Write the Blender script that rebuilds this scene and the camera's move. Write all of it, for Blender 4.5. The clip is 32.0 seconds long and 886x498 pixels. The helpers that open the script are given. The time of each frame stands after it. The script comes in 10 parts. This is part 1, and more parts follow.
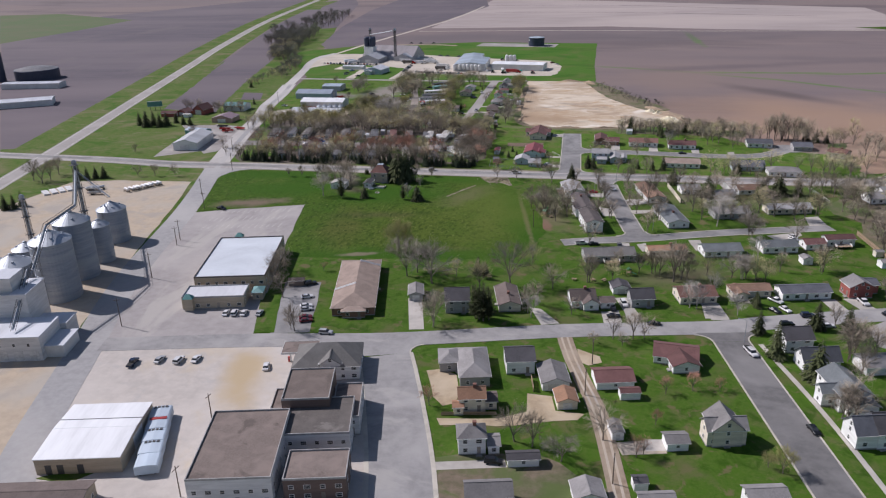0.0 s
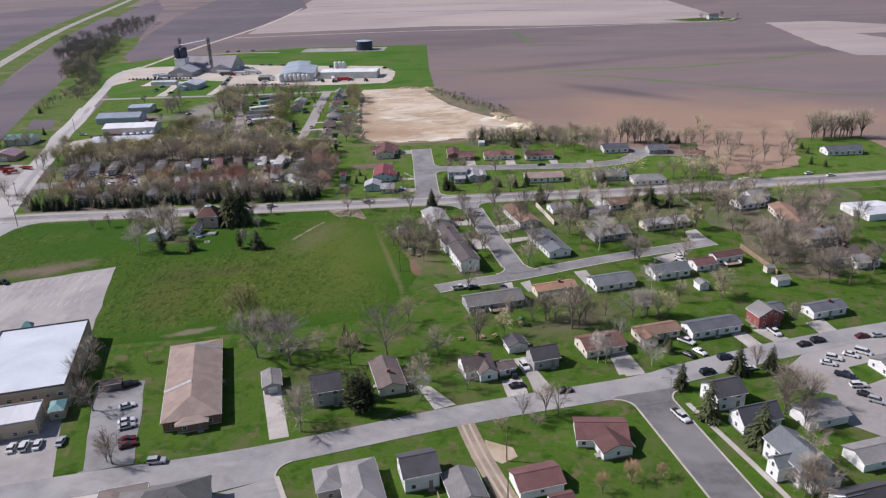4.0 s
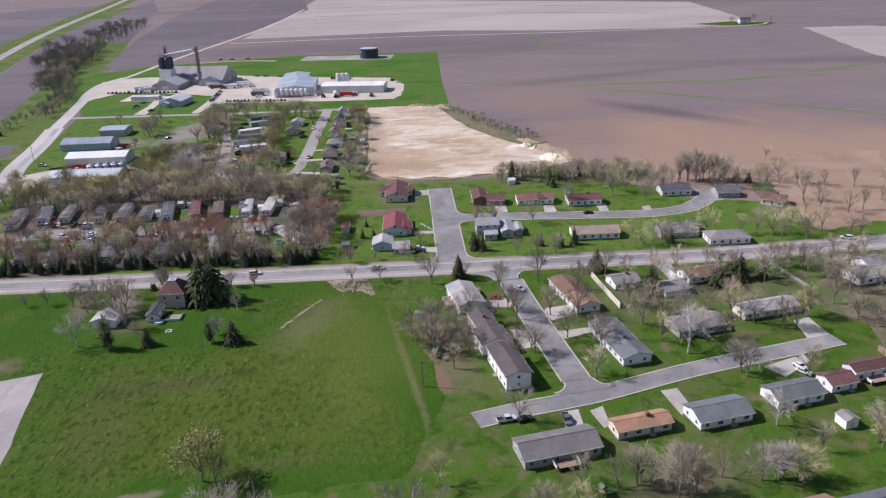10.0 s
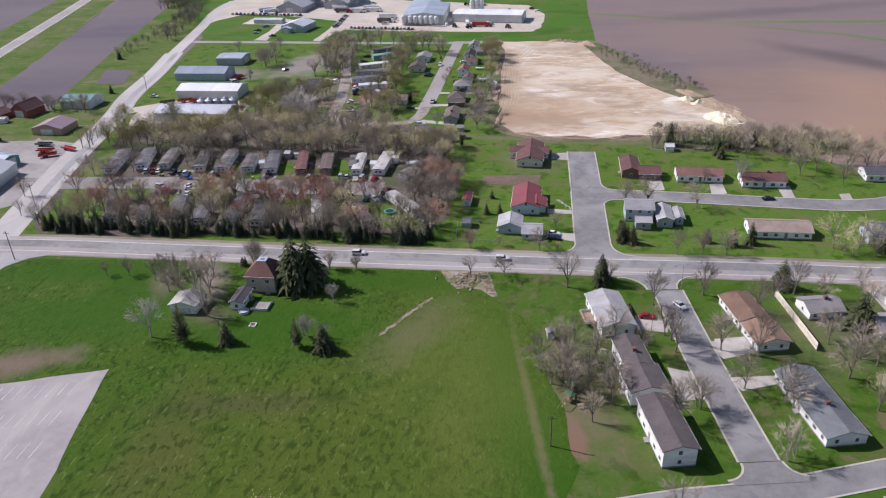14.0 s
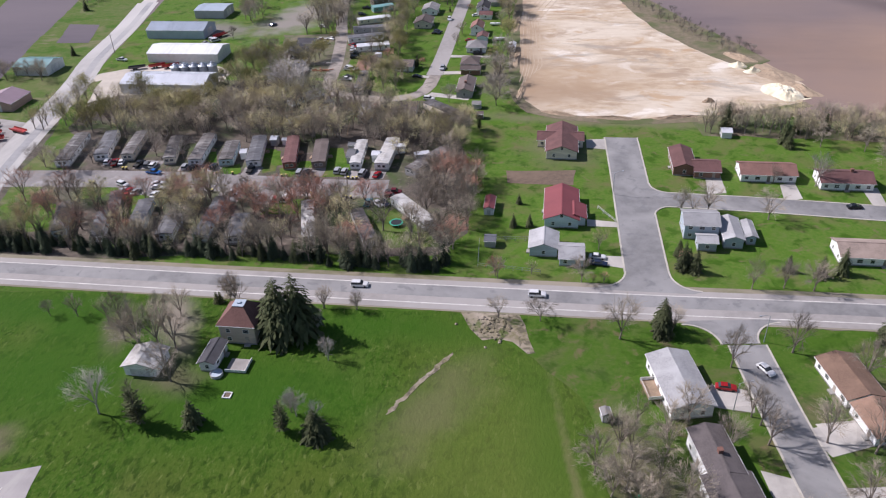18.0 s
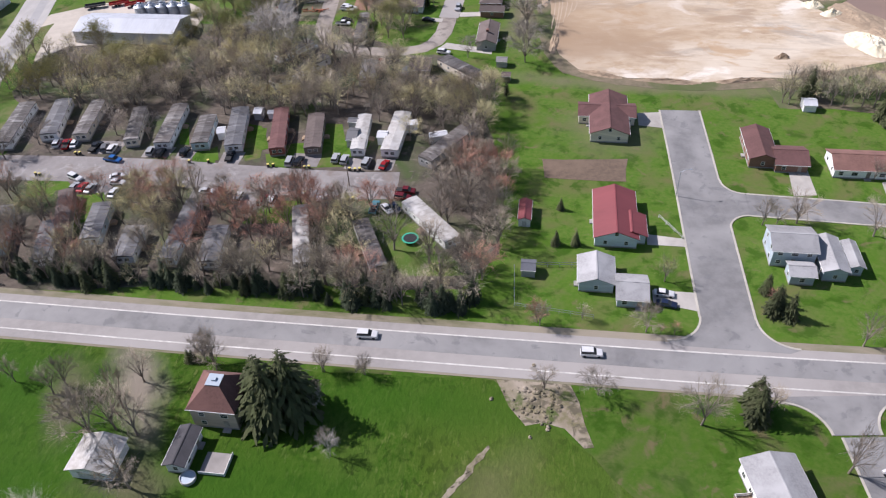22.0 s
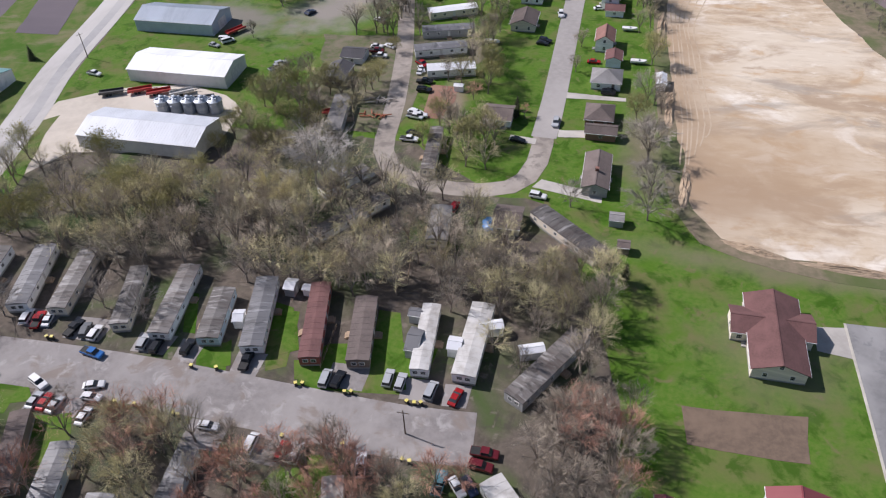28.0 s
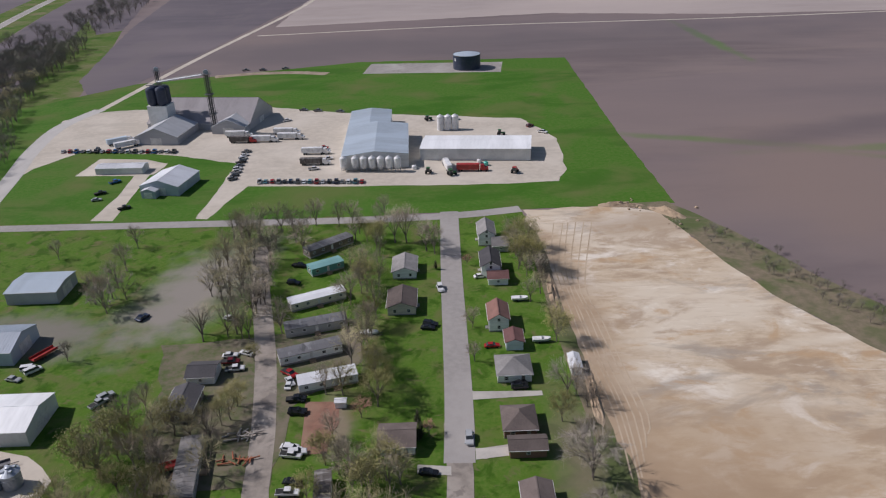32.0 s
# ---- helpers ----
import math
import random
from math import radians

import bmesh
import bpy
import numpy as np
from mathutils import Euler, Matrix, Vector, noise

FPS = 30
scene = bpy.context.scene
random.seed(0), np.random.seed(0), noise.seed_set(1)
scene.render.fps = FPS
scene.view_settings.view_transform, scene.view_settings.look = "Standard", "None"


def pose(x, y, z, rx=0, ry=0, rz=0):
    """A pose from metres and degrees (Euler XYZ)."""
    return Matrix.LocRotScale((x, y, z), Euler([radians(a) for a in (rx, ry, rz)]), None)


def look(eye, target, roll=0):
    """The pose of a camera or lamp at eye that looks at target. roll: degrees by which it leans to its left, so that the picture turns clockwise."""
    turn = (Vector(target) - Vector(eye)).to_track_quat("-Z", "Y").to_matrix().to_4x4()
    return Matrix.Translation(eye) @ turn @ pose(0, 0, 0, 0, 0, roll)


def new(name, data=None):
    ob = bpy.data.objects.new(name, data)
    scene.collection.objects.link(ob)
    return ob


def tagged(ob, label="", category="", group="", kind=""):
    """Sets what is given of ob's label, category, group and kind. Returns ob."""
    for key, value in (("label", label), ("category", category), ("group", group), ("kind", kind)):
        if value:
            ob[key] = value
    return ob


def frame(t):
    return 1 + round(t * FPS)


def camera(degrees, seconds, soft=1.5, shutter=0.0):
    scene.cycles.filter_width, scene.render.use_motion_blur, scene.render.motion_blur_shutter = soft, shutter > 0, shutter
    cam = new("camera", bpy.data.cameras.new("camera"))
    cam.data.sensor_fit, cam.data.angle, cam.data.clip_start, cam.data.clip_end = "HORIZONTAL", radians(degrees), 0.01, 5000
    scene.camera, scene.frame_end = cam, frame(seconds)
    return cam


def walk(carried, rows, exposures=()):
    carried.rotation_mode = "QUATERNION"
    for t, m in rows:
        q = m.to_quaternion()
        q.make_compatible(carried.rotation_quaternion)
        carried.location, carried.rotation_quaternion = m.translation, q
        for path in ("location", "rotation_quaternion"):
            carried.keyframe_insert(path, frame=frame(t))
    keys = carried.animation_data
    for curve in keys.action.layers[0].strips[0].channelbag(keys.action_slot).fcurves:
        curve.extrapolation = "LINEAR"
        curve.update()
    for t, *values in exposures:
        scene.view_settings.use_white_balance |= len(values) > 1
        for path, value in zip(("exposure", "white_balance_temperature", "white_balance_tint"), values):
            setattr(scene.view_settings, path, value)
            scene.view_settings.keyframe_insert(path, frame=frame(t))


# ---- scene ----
cam = camera(61.2, 32.0, soft=1.2)
METRES, EYE, TILT, LEAN, TURN = 449.4, 120.0, 0.0, 0.0, 11.5
ROWS = [
    (0.0, 0.0, 0.0, 0.0, -0.52, -21.89, 1.29),
    (0.5, -0.0021, 0.0154, 0.0001, -1.94, -21.93, 1.34),
    (1.0, -0.004, 0.0307, 0.0001, -3.3, -21.97, 1.39),
    (1.5, -0.0057, 0.0462, 0.0002, -4.61, -22.01, 1.43),
    (2.0, -0.0072, 0.0616, 0.0002, -5.27, -22.02, 1.47),
    (2.5, -0.0078, 0.0771, 0.0003, -5.79, -22.05, 1.5),
    (3.0, -0.0081, 0.0925, 0.0004, -7.44, -22.11, 1.57),
    (3.5, -0.0083, 0.1077, 0.0004, -10.63, -22.21, 1.67),
    (4.0, -0.0083, 0.1229, 0.0008, -13.98, -22.34, 1.73),
    (4.5, -0.0094, 0.1387, 0.0007, -15.59, -22.38, 1.63),
    (6.5, -0.0028, 0.2004, 0.0013, -17.16, -22.54, 1.62),
    (7.0, -0.0005, 0.2158, 0.0014, -17.2, -22.56, 1.63),
    (7.5, 0.0021, 0.2314, 0.0013, -17.24, -22.57, 1.65),
    (8.0, 0.005, 0.247, 0.001, -17.27, -22.57, 1.68),
    (8.5, 0.0077, 0.2623, 0.0012, -17.3, -22.58, 1.72),
    (9.0, 0.0105, 0.2779, 0.0012, -17.36, -22.59, 1.75),
    (9.5, 0.0134, 0.2932, 0.0013, -17.39, -22.58, 1.79),
    (10.0, 0.0146, 0.3102, 0.0012, -13.75, -22.46, 1.73),
    (10.5, 0.0185, 0.3277, 0.0006, -7.83, -22.24, 1.68),
    (11.0, 0.0229, 0.3432, 0.0003, -3.87, -22.07, 1.67),
    (11.5, 0.0252, 0.3588, 0.0004, -3.77, -22.05, 1.67),
    (12.0, 0.0265, 0.3744, 0.0003, -3.79, -22.02, 1.69),
    (12.5, 0.0278, 0.3901, 0.0003, -3.78, -22.02, 1.73),
    (13.0, 0.0282, 0.4051, -0.0004, -3.77, -23.3, 1.75),
    (13.5, 0.029, 0.4205, -0.0006, -3.69, -26.56, 1.84),
    (15.5, 0.0287, 0.4834, 0.002, -3.66, -29.12, 1.97),
    (16.0, 0.0283, 0.4991, 0.0021, -3.66, -29.14, 1.98),
    (16.5, 0.0274, 0.5146, 0.0026, -3.68, -29.16, 1.97),
    (17.0, 0.0271, 0.5304, 0.0027, -3.66, -29.18, 1.98),
    (17.5, 0.0263, 0.5454, 0.0022, -3.67, -30.15, 1.96),
    (18.0, 0.0257, 0.5605, 0.0025, -3.68, -33.24, 2.01),
    (18.5, 0.0253, 0.5762, 0.0031, -3.66, -36.42, 2.06),
    (19.0, 0.0248, 0.5924, 0.0045, -3.66, -37.81, 2.1),
    (19.5, 0.0238, 0.6081, 0.0044, -3.7, -37.81, 2.09),
    (20.0, 0.0231, 0.6237, 0.0049, -3.7, -37.85, 2.1),
    (20.5, 0.0223, 0.6385, 0.0044, -3.7, -38.42, 2.1),
    (21.0, 0.0219, 0.6542, 0.0052, -3.7, -40.67, 2.17),
    (21.5, 0.0213, 0.6703, 0.0061, -3.72, -41.3, 2.2),
    (22.0, 0.0205, 0.6857, 0.0062, -3.73, -41.28, 2.2),
    (22.5, 0.0195, 0.7013, 0.0068, -3.76, -41.33, 2.21),
    (23.0, 0.019, 0.7159, 0.0067, -3.75, -41.33, 2.23),
    (23.5, 0.0178, 0.7312, 0.0066, -3.82, -41.3, 2.2),
    (24.0, 0.0175, 0.7468, 0.0072, -3.8, -41.37, 2.26),
    (24.5, 0.016, 0.7621, 0.0068, -1.96, -41.25, 2.09),
    (25.0, 0.0159, 0.7778, 0.0064, 1.57, -41.12, 2.01),
    (25.5, 0.0155, 0.7934, 0.0066, 2.03, -41.13, 2.08),
    (27.5, 0.0094, 0.8552, 0.0084, 2.03, -41.28, 2.02),
    (28.0, 0.0078, 0.8705, 0.0085, 1.38, -41.31, 2.09),
    (28.5, 0.0058, 0.886, 0.0085, -0.4, -41.38, 2.17),
    (29.0, 0.0031, 0.9011, 0.0087, -1.21, -41.41, 2.12),
    (29.5, 0.0012, 0.9159, 0.0086, -1.65, -41.79, 2.16),
    (30.0, -0.0008, 0.932, 0.0093, -2.4, -42.0, 2.16),
    (30.5, -0.0023, 0.9479, 0.0094, -3.85, -39.93, 2.22),
    (31.0, -0.004, 0.9636, 0.0098, -7.34, -35.72, 2.26),
    (31.5, -0.0059, 0.9791, 0.0089, -9.84, -30.07, 2.24),
    (32.0, -0.0076, 0.9941, 0.0075, -12.03, -25.83, 2.23),
]
walk(cam, [(t, pose(0, 0, EYE, TILT, LEAN, TURN) @ pose(METRES * x, METRES * y, METRES * z, 90 + pitch, roll, yaw)) for t, x, y, z, yaw, pitch, roll in ROWS],
     exposures=[(0.0, -0.28, 6150, 17), (4.0, -0.16, 6150, 18), (7.0, -0.02, 6020, 20), (10.0, -0.04, 6050, 20), (13.0, -0.06, 6070, 20), (16.0, 0.06, 6060, 20), (19.0, 0.12, 6100, 19), (22.0, 0.20, 6120, 18), (23.0, 0.15, 6140, 18), (24.0, 0.08, 6160, 17), (25.0, 0.10, 6160, 17), (28.0, 0.05, 6150, 16), (30.0, -0.05, 6150, 16), (31.0, -0.07, 6130, 15), (32.0, -0.48, 6220, 15)])

# world, sun
world = bpy.data.worlds.new("sky")
scene.world = world
world.use_nodes = True
_wn = world.node_tree.nodes
_sky = _wn.new("ShaderNodeTexSky")
_sky.sky_type, _sky.sun_disc = "NISHITA", False
_sky.sun_elevation, _sky.sun_rotation = radians(42), radians(282.5)
world.node_tree.links.new(_sky.outputs[0], _wn["Background"].inputs[0])
_wn["Background"].inputs[1].default_value = 0.080
sun = new("sun", bpy.data.lights.new("sun", "SUN"))
sun.data.energy, sun.data.angle, sun.data.color = 5.0, radians(0.6), (1.0, 0.94, 0.89)
sun.matrix_world = look((-95 * 0.74, 21 * 0.74, 67), (0, 0, 0))
scene.view_settings.exposure = 0.0

# ---- materials ----
MATS = {}


def make(name, base, second=None, fine=1.5, coarse=0.08, rough=0.85, metal=0.0, bump=0.3, third=None, vary=0.0, stretch=(1, 1, 1), mix=(0.38, 0.62), spots=(0.42, 0.68)):
    """A two-scale procedural surface: fine grain and broad stains; vary shifts the tone from object to object."""
    m = bpy.data.materials.new(name)
    m.use_nodes = True
    nt = m.node_tree
    n, ln = nt.nodes, nt.links.new
    bsdf = n["Principled BSDF"]
    second = second or tuple(c * 0.75 for c in base)
    third = third or tuple(c * 1.15 for c in base)
    co = n.new("ShaderNodeTexCoord")
    mp = n.new("ShaderNodeMapping")
    mp.inputs["Scale"].default_value = stretch
    ln(co.outputs["Object"], mp.inputs["Vector"])
    off = n.new("ShaderNodeObjectInfo")
    add = n.new("ShaderNodeVectorMath")
    add.operation = "ADD"
    ln(mp.outputs[0], add.inputs[0])
    ln(off.outputs["Location"], add.inputs[1])
    a = n.new("ShaderNodeTexNoise")
    a.inputs["Scale"].default_value, a.inputs["Detail"].default_value, a.inputs["Roughness"].default_value = fine, 8, 0.65
    b = n.new("ShaderNodeTexNoise")
    b.inputs["Scale"].default_value, b.inputs["Detail"].default_value, b.inputs["Distortion"].default_value = coarse, 5, 0.6
    ln(add.outputs[0], a.inputs["Vector"])
    ln(add.outputs[0], b.inputs["Vector"])
    ra = n.new("ShaderNodeMapRange")
    ra.inputs[1].default_value, ra.inputs[2].default_value = mix
    ln(a.outputs[0], ra.inputs[0])
    m1 = n.new("ShaderNodeMix")
    m1.data_type = "RGBA"
    m1.inputs[6].default_value, m1.inputs[7].default_value = (*base, 1), (*second, 1)
    ln(ra.outputs[0], m1.inputs[0])
    rb = n.new("ShaderNodeMapRange")
    rb.inputs[1].default_value, rb.inputs[2].default_value = spots
    ln(b.outputs[0], rb.inputs[0])
    m2 = n.new("ShaderNodeMix")
    m2.data_type = "RGBA"
    m2.inputs[7].default_value = (*third, 1)
    ln(rb.outputs[0], m2.inputs[0])
    ln(m1.outputs[2], m2.inputs[6])
    last = m2.outputs[2]
    if vary:
        hs = n.new("ShaderNodeHueSaturation")
        rr = n.new("ShaderNodeMapRange")
        rr.inputs[3].default_value, rr.inputs[4].default_value = 1 - vary, 1 + vary
        ln(off.outputs["Random"], rr.inputs[0])
        ln(rr.outputs[0], hs.inputs["Value"])
        ln(last, hs.inputs["Color"])
        last = hs.outputs[0]
    ln(last, bsdf.inputs["Base Color"])
    bsdf.inputs["Roughness"].default_value, bsdf.inputs["Metallic"].default_value = rough, metal
    if bump:
        bp = n.new("ShaderNodeBump")
        bp.inputs["Strength"].default_value, bp.inputs["Distance"].default_value = min(bump, 1), 0.05 * max(bump, 1)
        ln(a.outputs[0], bp.inputs["Height"])
        ln(bp.outputs[0], bsdf.inputs["Normal"])
    MATS[name] = m
    return m


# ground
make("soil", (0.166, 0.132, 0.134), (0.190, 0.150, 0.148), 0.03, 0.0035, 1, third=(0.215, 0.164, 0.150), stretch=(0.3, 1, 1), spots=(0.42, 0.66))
# dark far soil; its purple-blue cast is distance haze put into the base colour
make("soil_dark_hazed", (0.124, 0.104, 0.120), (0.100, 0.085, 0.099), 0.05, 0.006, 1, third=(0.165, 0.136, 0.146), stretch=(0.3, 1, 1))

make("stubble", (0.375, 0.320, 0.300), (0.325, 0.275, 0.258), 0.03, 0.006, 1, third=(0.43, 0.365, 0.335), stretch=(0.4, 1, 1))
make("young_crop", (0.075, 0.135, 0.040), (0.105, 0.128, 0.055), 0.25, 0.01, 1, third=(0.12, 0.125, 0.065))
make("lawn", (0.068, 0.150, 0.016), (0.112, 0.170, 0.032), 0.9, 0.09, 0.95, third=(0.140, 0.142, 0.055), bump=0.8, mix=(0.36, 0.66), spots=(0.49, 0.72))
make("verge_grass", (0.080, 0.142, 0.026), (0.128, 0.152, 0.050), 0.35, 0.03, 1, third=(0.185, 0.170, 0.092), bump=0.8, mix=(0.4, 0.64), spots=(0.48, 0.72))
make("meadow", (0.036, 0.092, 0.006), (0.076, 0.124, 0.017), 1.3, 0.05, 0.95, third=(0.060, 0.106, 0.011), bump=4.0, mix=(0.42, 0.64), spots=(0.47, 0.70), stretch=(1.0, 0.7, 1))
make("plant_grass", (0.055, 0.150, 0.014), (0.085, 0.160, 0.028), 0.5, 0.03, 0.95, third=(0.120, 0.150, 0.045), bump=0.8, spots=(0.48, 0.70))
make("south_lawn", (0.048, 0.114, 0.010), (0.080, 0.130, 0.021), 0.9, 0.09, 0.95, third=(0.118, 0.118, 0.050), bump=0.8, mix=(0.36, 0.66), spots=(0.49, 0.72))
make("dry_weeds", (0.300, 0.250, 0.190), (0.180, 0.165, 0.090), 0.6, 0.12, 1, third=(0.38, 0.325, 0.26), bump=1.5, mix=(0.36, 0.62))
make("shoulder_gravel", (0.250, 0.215, 0.155), (0.150, 0.150, 0.075), 0.5, 0.05, 1, third=(0.32, 0.28, 0.22), bump=1.0, mix=(0.38, 0.62), stretch=(0.3, 1, 1))
make("garden_soil", (0.172, 0.124, 0.088), (0.130, 0.094, 0.068), 0.7, 0.1, 1, bump=0.7)
make("woodland_litter", (0.132, 0.108, 0.086), (0.092, 0.076, 0.060), 0.5, 0.05, 1, third=(0.056, 0.088, 0.022), bump=0.9, spots=(0.46, 0.66))
make("worn_ground", (0.150, 0.128, 0.086), (0.082, 0.108, 0.034), 0.35, 0.06, 1, third=(0.205, 0.170, 0.128), bump=0.9, mix=(0.40, 0.60), spots=(0.46, 0.66))
make("scrub_litter", (0.195, 0.152, 0.112), (0.130, 0.112, 0.068), 0.4, 0.05, 1, third=(0.070, 0.108, 0.026), bump=0.9, spots=(0.46, 0.66))
make("weedy_bank", (0.150, 0.132, 0.080), (0.225, 0.178, 0.122), 0.35, 0.06, 1, third=(0.090, 0.115, 0.036), bump=1.5, mix=(0.38, 0.62), spots=(0.45, 0.66))
make("pit_sand", (0.560, 0.455, 0.330), (0.440, 0.338, 0.232), 0.30, 0.045, 1, third=(0.62, 0.535, 0.42), bump=1.5, stretch=(0.5, 1, 1), mix=(0.44, 0.62), spots=(0.47, 0.60))
make("bare_field", (0.325, 0.218, 0.152), (0.270, 0.182, 0.128), 0.15, 0.03, 1, third=(0.36, 0.255, 0.185), bump=0.8)
make("pit_rut", (0.37, 0.282, 0.195), (0.44, 0.345, 0.245), 0.3, 0.06, 1, third=(0.48, 0.385, 0.28), bump=1, mix=(0.40, 0.58), spots=(0.44, 0.58))
make("lane_asphalt", (0.255, 0.236, 0.228), (0.200, 0.184, 0.177), 0.5, 0.06, 0.95, third=(0.32, 0.298, 0.285), spots=(0.44, 0.66))
make("pale_gravel", (0.53, 0.475, 0.40), (0.45, 0.40, 0.335), 0.3, 0.03, 1, third=(0.58, 0.525, 0.45))
make("tan_gravel", (0.485, 0.400, 0.300), (0.42, 0.345, 0.26), 0.3, 0.04, 1, third=(0.43, 0.39, 0.335))
make("alley_dirt", (0.300, 0.236, 0.172), (0.225, 0.172, 0.124), 0.5, 0.1, 1, third=(0.38, 0.31, 0.236), bump=0.8)
make("gravel_gray", (0.325, 0.302, 0.285), (0.265, 0.245, 0.23), 0.3, 0.05, 1, third=(0.385, 0.362, 0.34), spots=(0.44, 0.66))
make("lot_gravel", (0.365, 0.340, 0.330), (0.312, 0.290, 0.281), 0.25, 0.035, 1, third=(0.415, 0.388, 0.372), spots=(0.44, 0.68))
make("concrete_pale", (0.525, 0.482, 0.440), (0.445, 0.408, 0.372), 0.25, 0.03, 0.95, third=(0.565, 0.52, 0.475))
make("tan_dirt", (0.430, 0.340, 0.228), (0.340, 0.268, 0.180), 0.5, 0.12, 1, third=(0.50, 0.415, 0.30), bump=0.6)
make("driveway_concrete", (0.42, 0.395, 0.36), (0.36, 0.335, 0.305), 0.5, 0.12, 0.9, vary=0.12)
make("asphalt_worn", (0.300, 0.292, 0.288), (0.238, 0.232, 0.230), 0.35, 0.05, 0.9, third=(0.365, 0.355, 0.345), mix=(0.40, 0.64), spots=(0.44, 0.66))
make("asphalt_old", (0.166, 0.162, 0.160), (0.130, 0.127, 0.125), 0.4, 0.06, 0.9, third=(0.225, 0.218, 0.214), spots=(0.45, 0.68))
make("asphalt", (0.224, 0.220, 0.218), (0.178, 0.175, 0.173), 0.35, 0.055, 0.9, third=(0.305, 0.298, 0.292), mix=(0.40, 0.64), spots=(0.44, 0.66))
make("road_dusty", (0.345, 0.340, 0.338), (0.295, 0.290, 0.288), 0.4, 0.02, 0.9, third=(0.43, 0.415, 0.40))
make("lane_dirt", (0.315, 0.276, 0.238), (0.240, 0.210, 0.182), 0.4, 0.06, 1, third=(0.385, 0.342, 0.300))
make("red_soil", (0.270, 0.140, 0.098), (0.205, 0.110, 0.080), 0.5, 0.1, 1, third=(0.30, 0.185, 0.130), bump=0.8)
make("road_pale", (0.335, 0.312, 0.295), (0.285, 0.266, 0.25), 0.4, 0.03, 0.9, third=(0.38, 0.355, 0.335))
make("chalk_road", (0.455, 0.435, 0.412), (0.395, 0.376, 0.355), 0.4, 0.03, 0.9, third=(0.52, 0.498, 0.47), stretch=(1, 0.3, 1))
make("kerb_concrete", (0.47, 0.44, 0.38), (0.40, 0.37, 0.32), 1.0, 0.2, 0.9)
make("road_paint", (0.62, 0.60, 0.56), (0.45, 0.43, 0.40), 1.5, 0.3, 0.8)


def soft_spot(m, colour, centre, radius, angle, reach, amount, grain=0.012):
    """Blend another soil colour into a ground material over a soft, ragged oval."""
    nt = m.node_tree
    n, ln = nt.nodes, nt.links.new
    bsdf = n["Principled BSDF"]
    before = bsdf.inputs["Base Color"].links[0].from_socket
    co = n.new("ShaderNodeTexCoord")
    mp = n.new("ShaderNodeMapping")
    mp.vector_type = "TEXTURE"
    mp.inputs["Location"].default_value = (*centre, 0)
    mp.inputs["Rotation"].default_value = (0, 0, radians(angle))
    mp.inputs["Scale"].default_value = (*radius, 1)
    ln(co.outputs["Object"], mp.inputs["Vector"])
    nz = n.new("ShaderNodeTexNoise")
    nz.inputs["Scale"].default_value, nz.inputs["Detail"].default_value = grain, 6
    ln(co.outputs["Object"], nz.inputs["Vector"])
    le = n.new("ShaderNodeVectorMath")
    le.operation = "LENGTH"
    ln(mp.outputs[0], le.inputs[0])
    ad = n.new("ShaderNodeMath")
    ad.operation = "MULTIPLY_ADD"
    ad.inputs[1].default_value = 1.5
    ln(nz.outputs[0], ad.inputs[0])
    ln(le.outputs["Value"], ad.inputs[2])
    mr = n.new("ShaderNodeMapRange")
    mr.interpolation_type = "SMOOTHSTEP"
    mr.inputs[1].default_value, mr.inputs[2].default_value = 1.75 + reach * 0.5, 1.75 - reach
    mr.inputs[3].default_value, mr.inputs[4].default_value = 0, amount
    ln(ad.outputs[0], mr.inputs[0])
    mx = n.new("ShaderNodeMix")
    mx.data_type = "RGBA"
    mx.inputs[7].default_value = (*colour, 1)
    ln(mr.outputs[0], mx.inputs[0])
    ln(before, mx.inputs[6])
    ln(mx.outputs[2], bsdf.inputs["Base Color"])


def mottle(name, colour, scale, low, high, amount=1.0, stretch=(1, 1, 1), turn=0.0, shift=0.0):
    """Lay ragged patches of another colour over a surface, at a scale of their own."""
    m = MATS[name]
    nt = m.node_tree
    n, ln = nt.nodes, nt.links.new
    bsdf = n["Principled BSDF"]
    before = bsdf.inputs["Base Color"].links[0].from_socket
    co, oi = n.new("ShaderNodeTexCoord"), n.new("ShaderNodeObjectInfo")
    add = n.new("ShaderNodeVectorMath")
    add.operation = "ADD"
    ln(co.outputs["Object"], add.inputs[0])
    ln(oi.outputs["Location"], add.inputs[1])
    mp = n.new("ShaderNodeMapping")
    mp.inputs["Location"].default_value = (shift, shift * 1.7, 0)
    mp.inputs["Rotation"].default_value = (0, 0, radians(turn))
    mp.inputs["Scale"].default_value = stretch
    ln(add.outputs[0], mp.inputs["Vector"])
    nz = n.new("ShaderNodeTexNoise")
    nz.inputs["Scale"].default_value, nz.inputs["Detail"].default_value, nz.inputs["Roughness"].default_value = scale, 7, 0.62
    nz.inputs["Distortion"].default_value = 0.5
    ln(mp.outputs[0], nz.inputs["Vector"])
    mr = n.new("ShaderNodeMapRange")
    mr.interpolation_type = "SMOOTHSTEP"
    mr.inputs[1].default_value, mr.inputs[2].default_value = low, high
    mr.inputs[3].default_value, mr.inputs[4].default_value = 0, amount
    ln(nz.outputs[0], mr.inputs[0])
    mx = n.new("ShaderNodeMix")
    mx.data_type = "RGBA"
    mx.inputs[7].default_value = (*colour, 1)
    ln(mr.outputs[0], mx.inputs[0])
    ln(before, mx.inputs[6])
    ln(mx.outputs[2], bsdf.inputs["Base Color"])


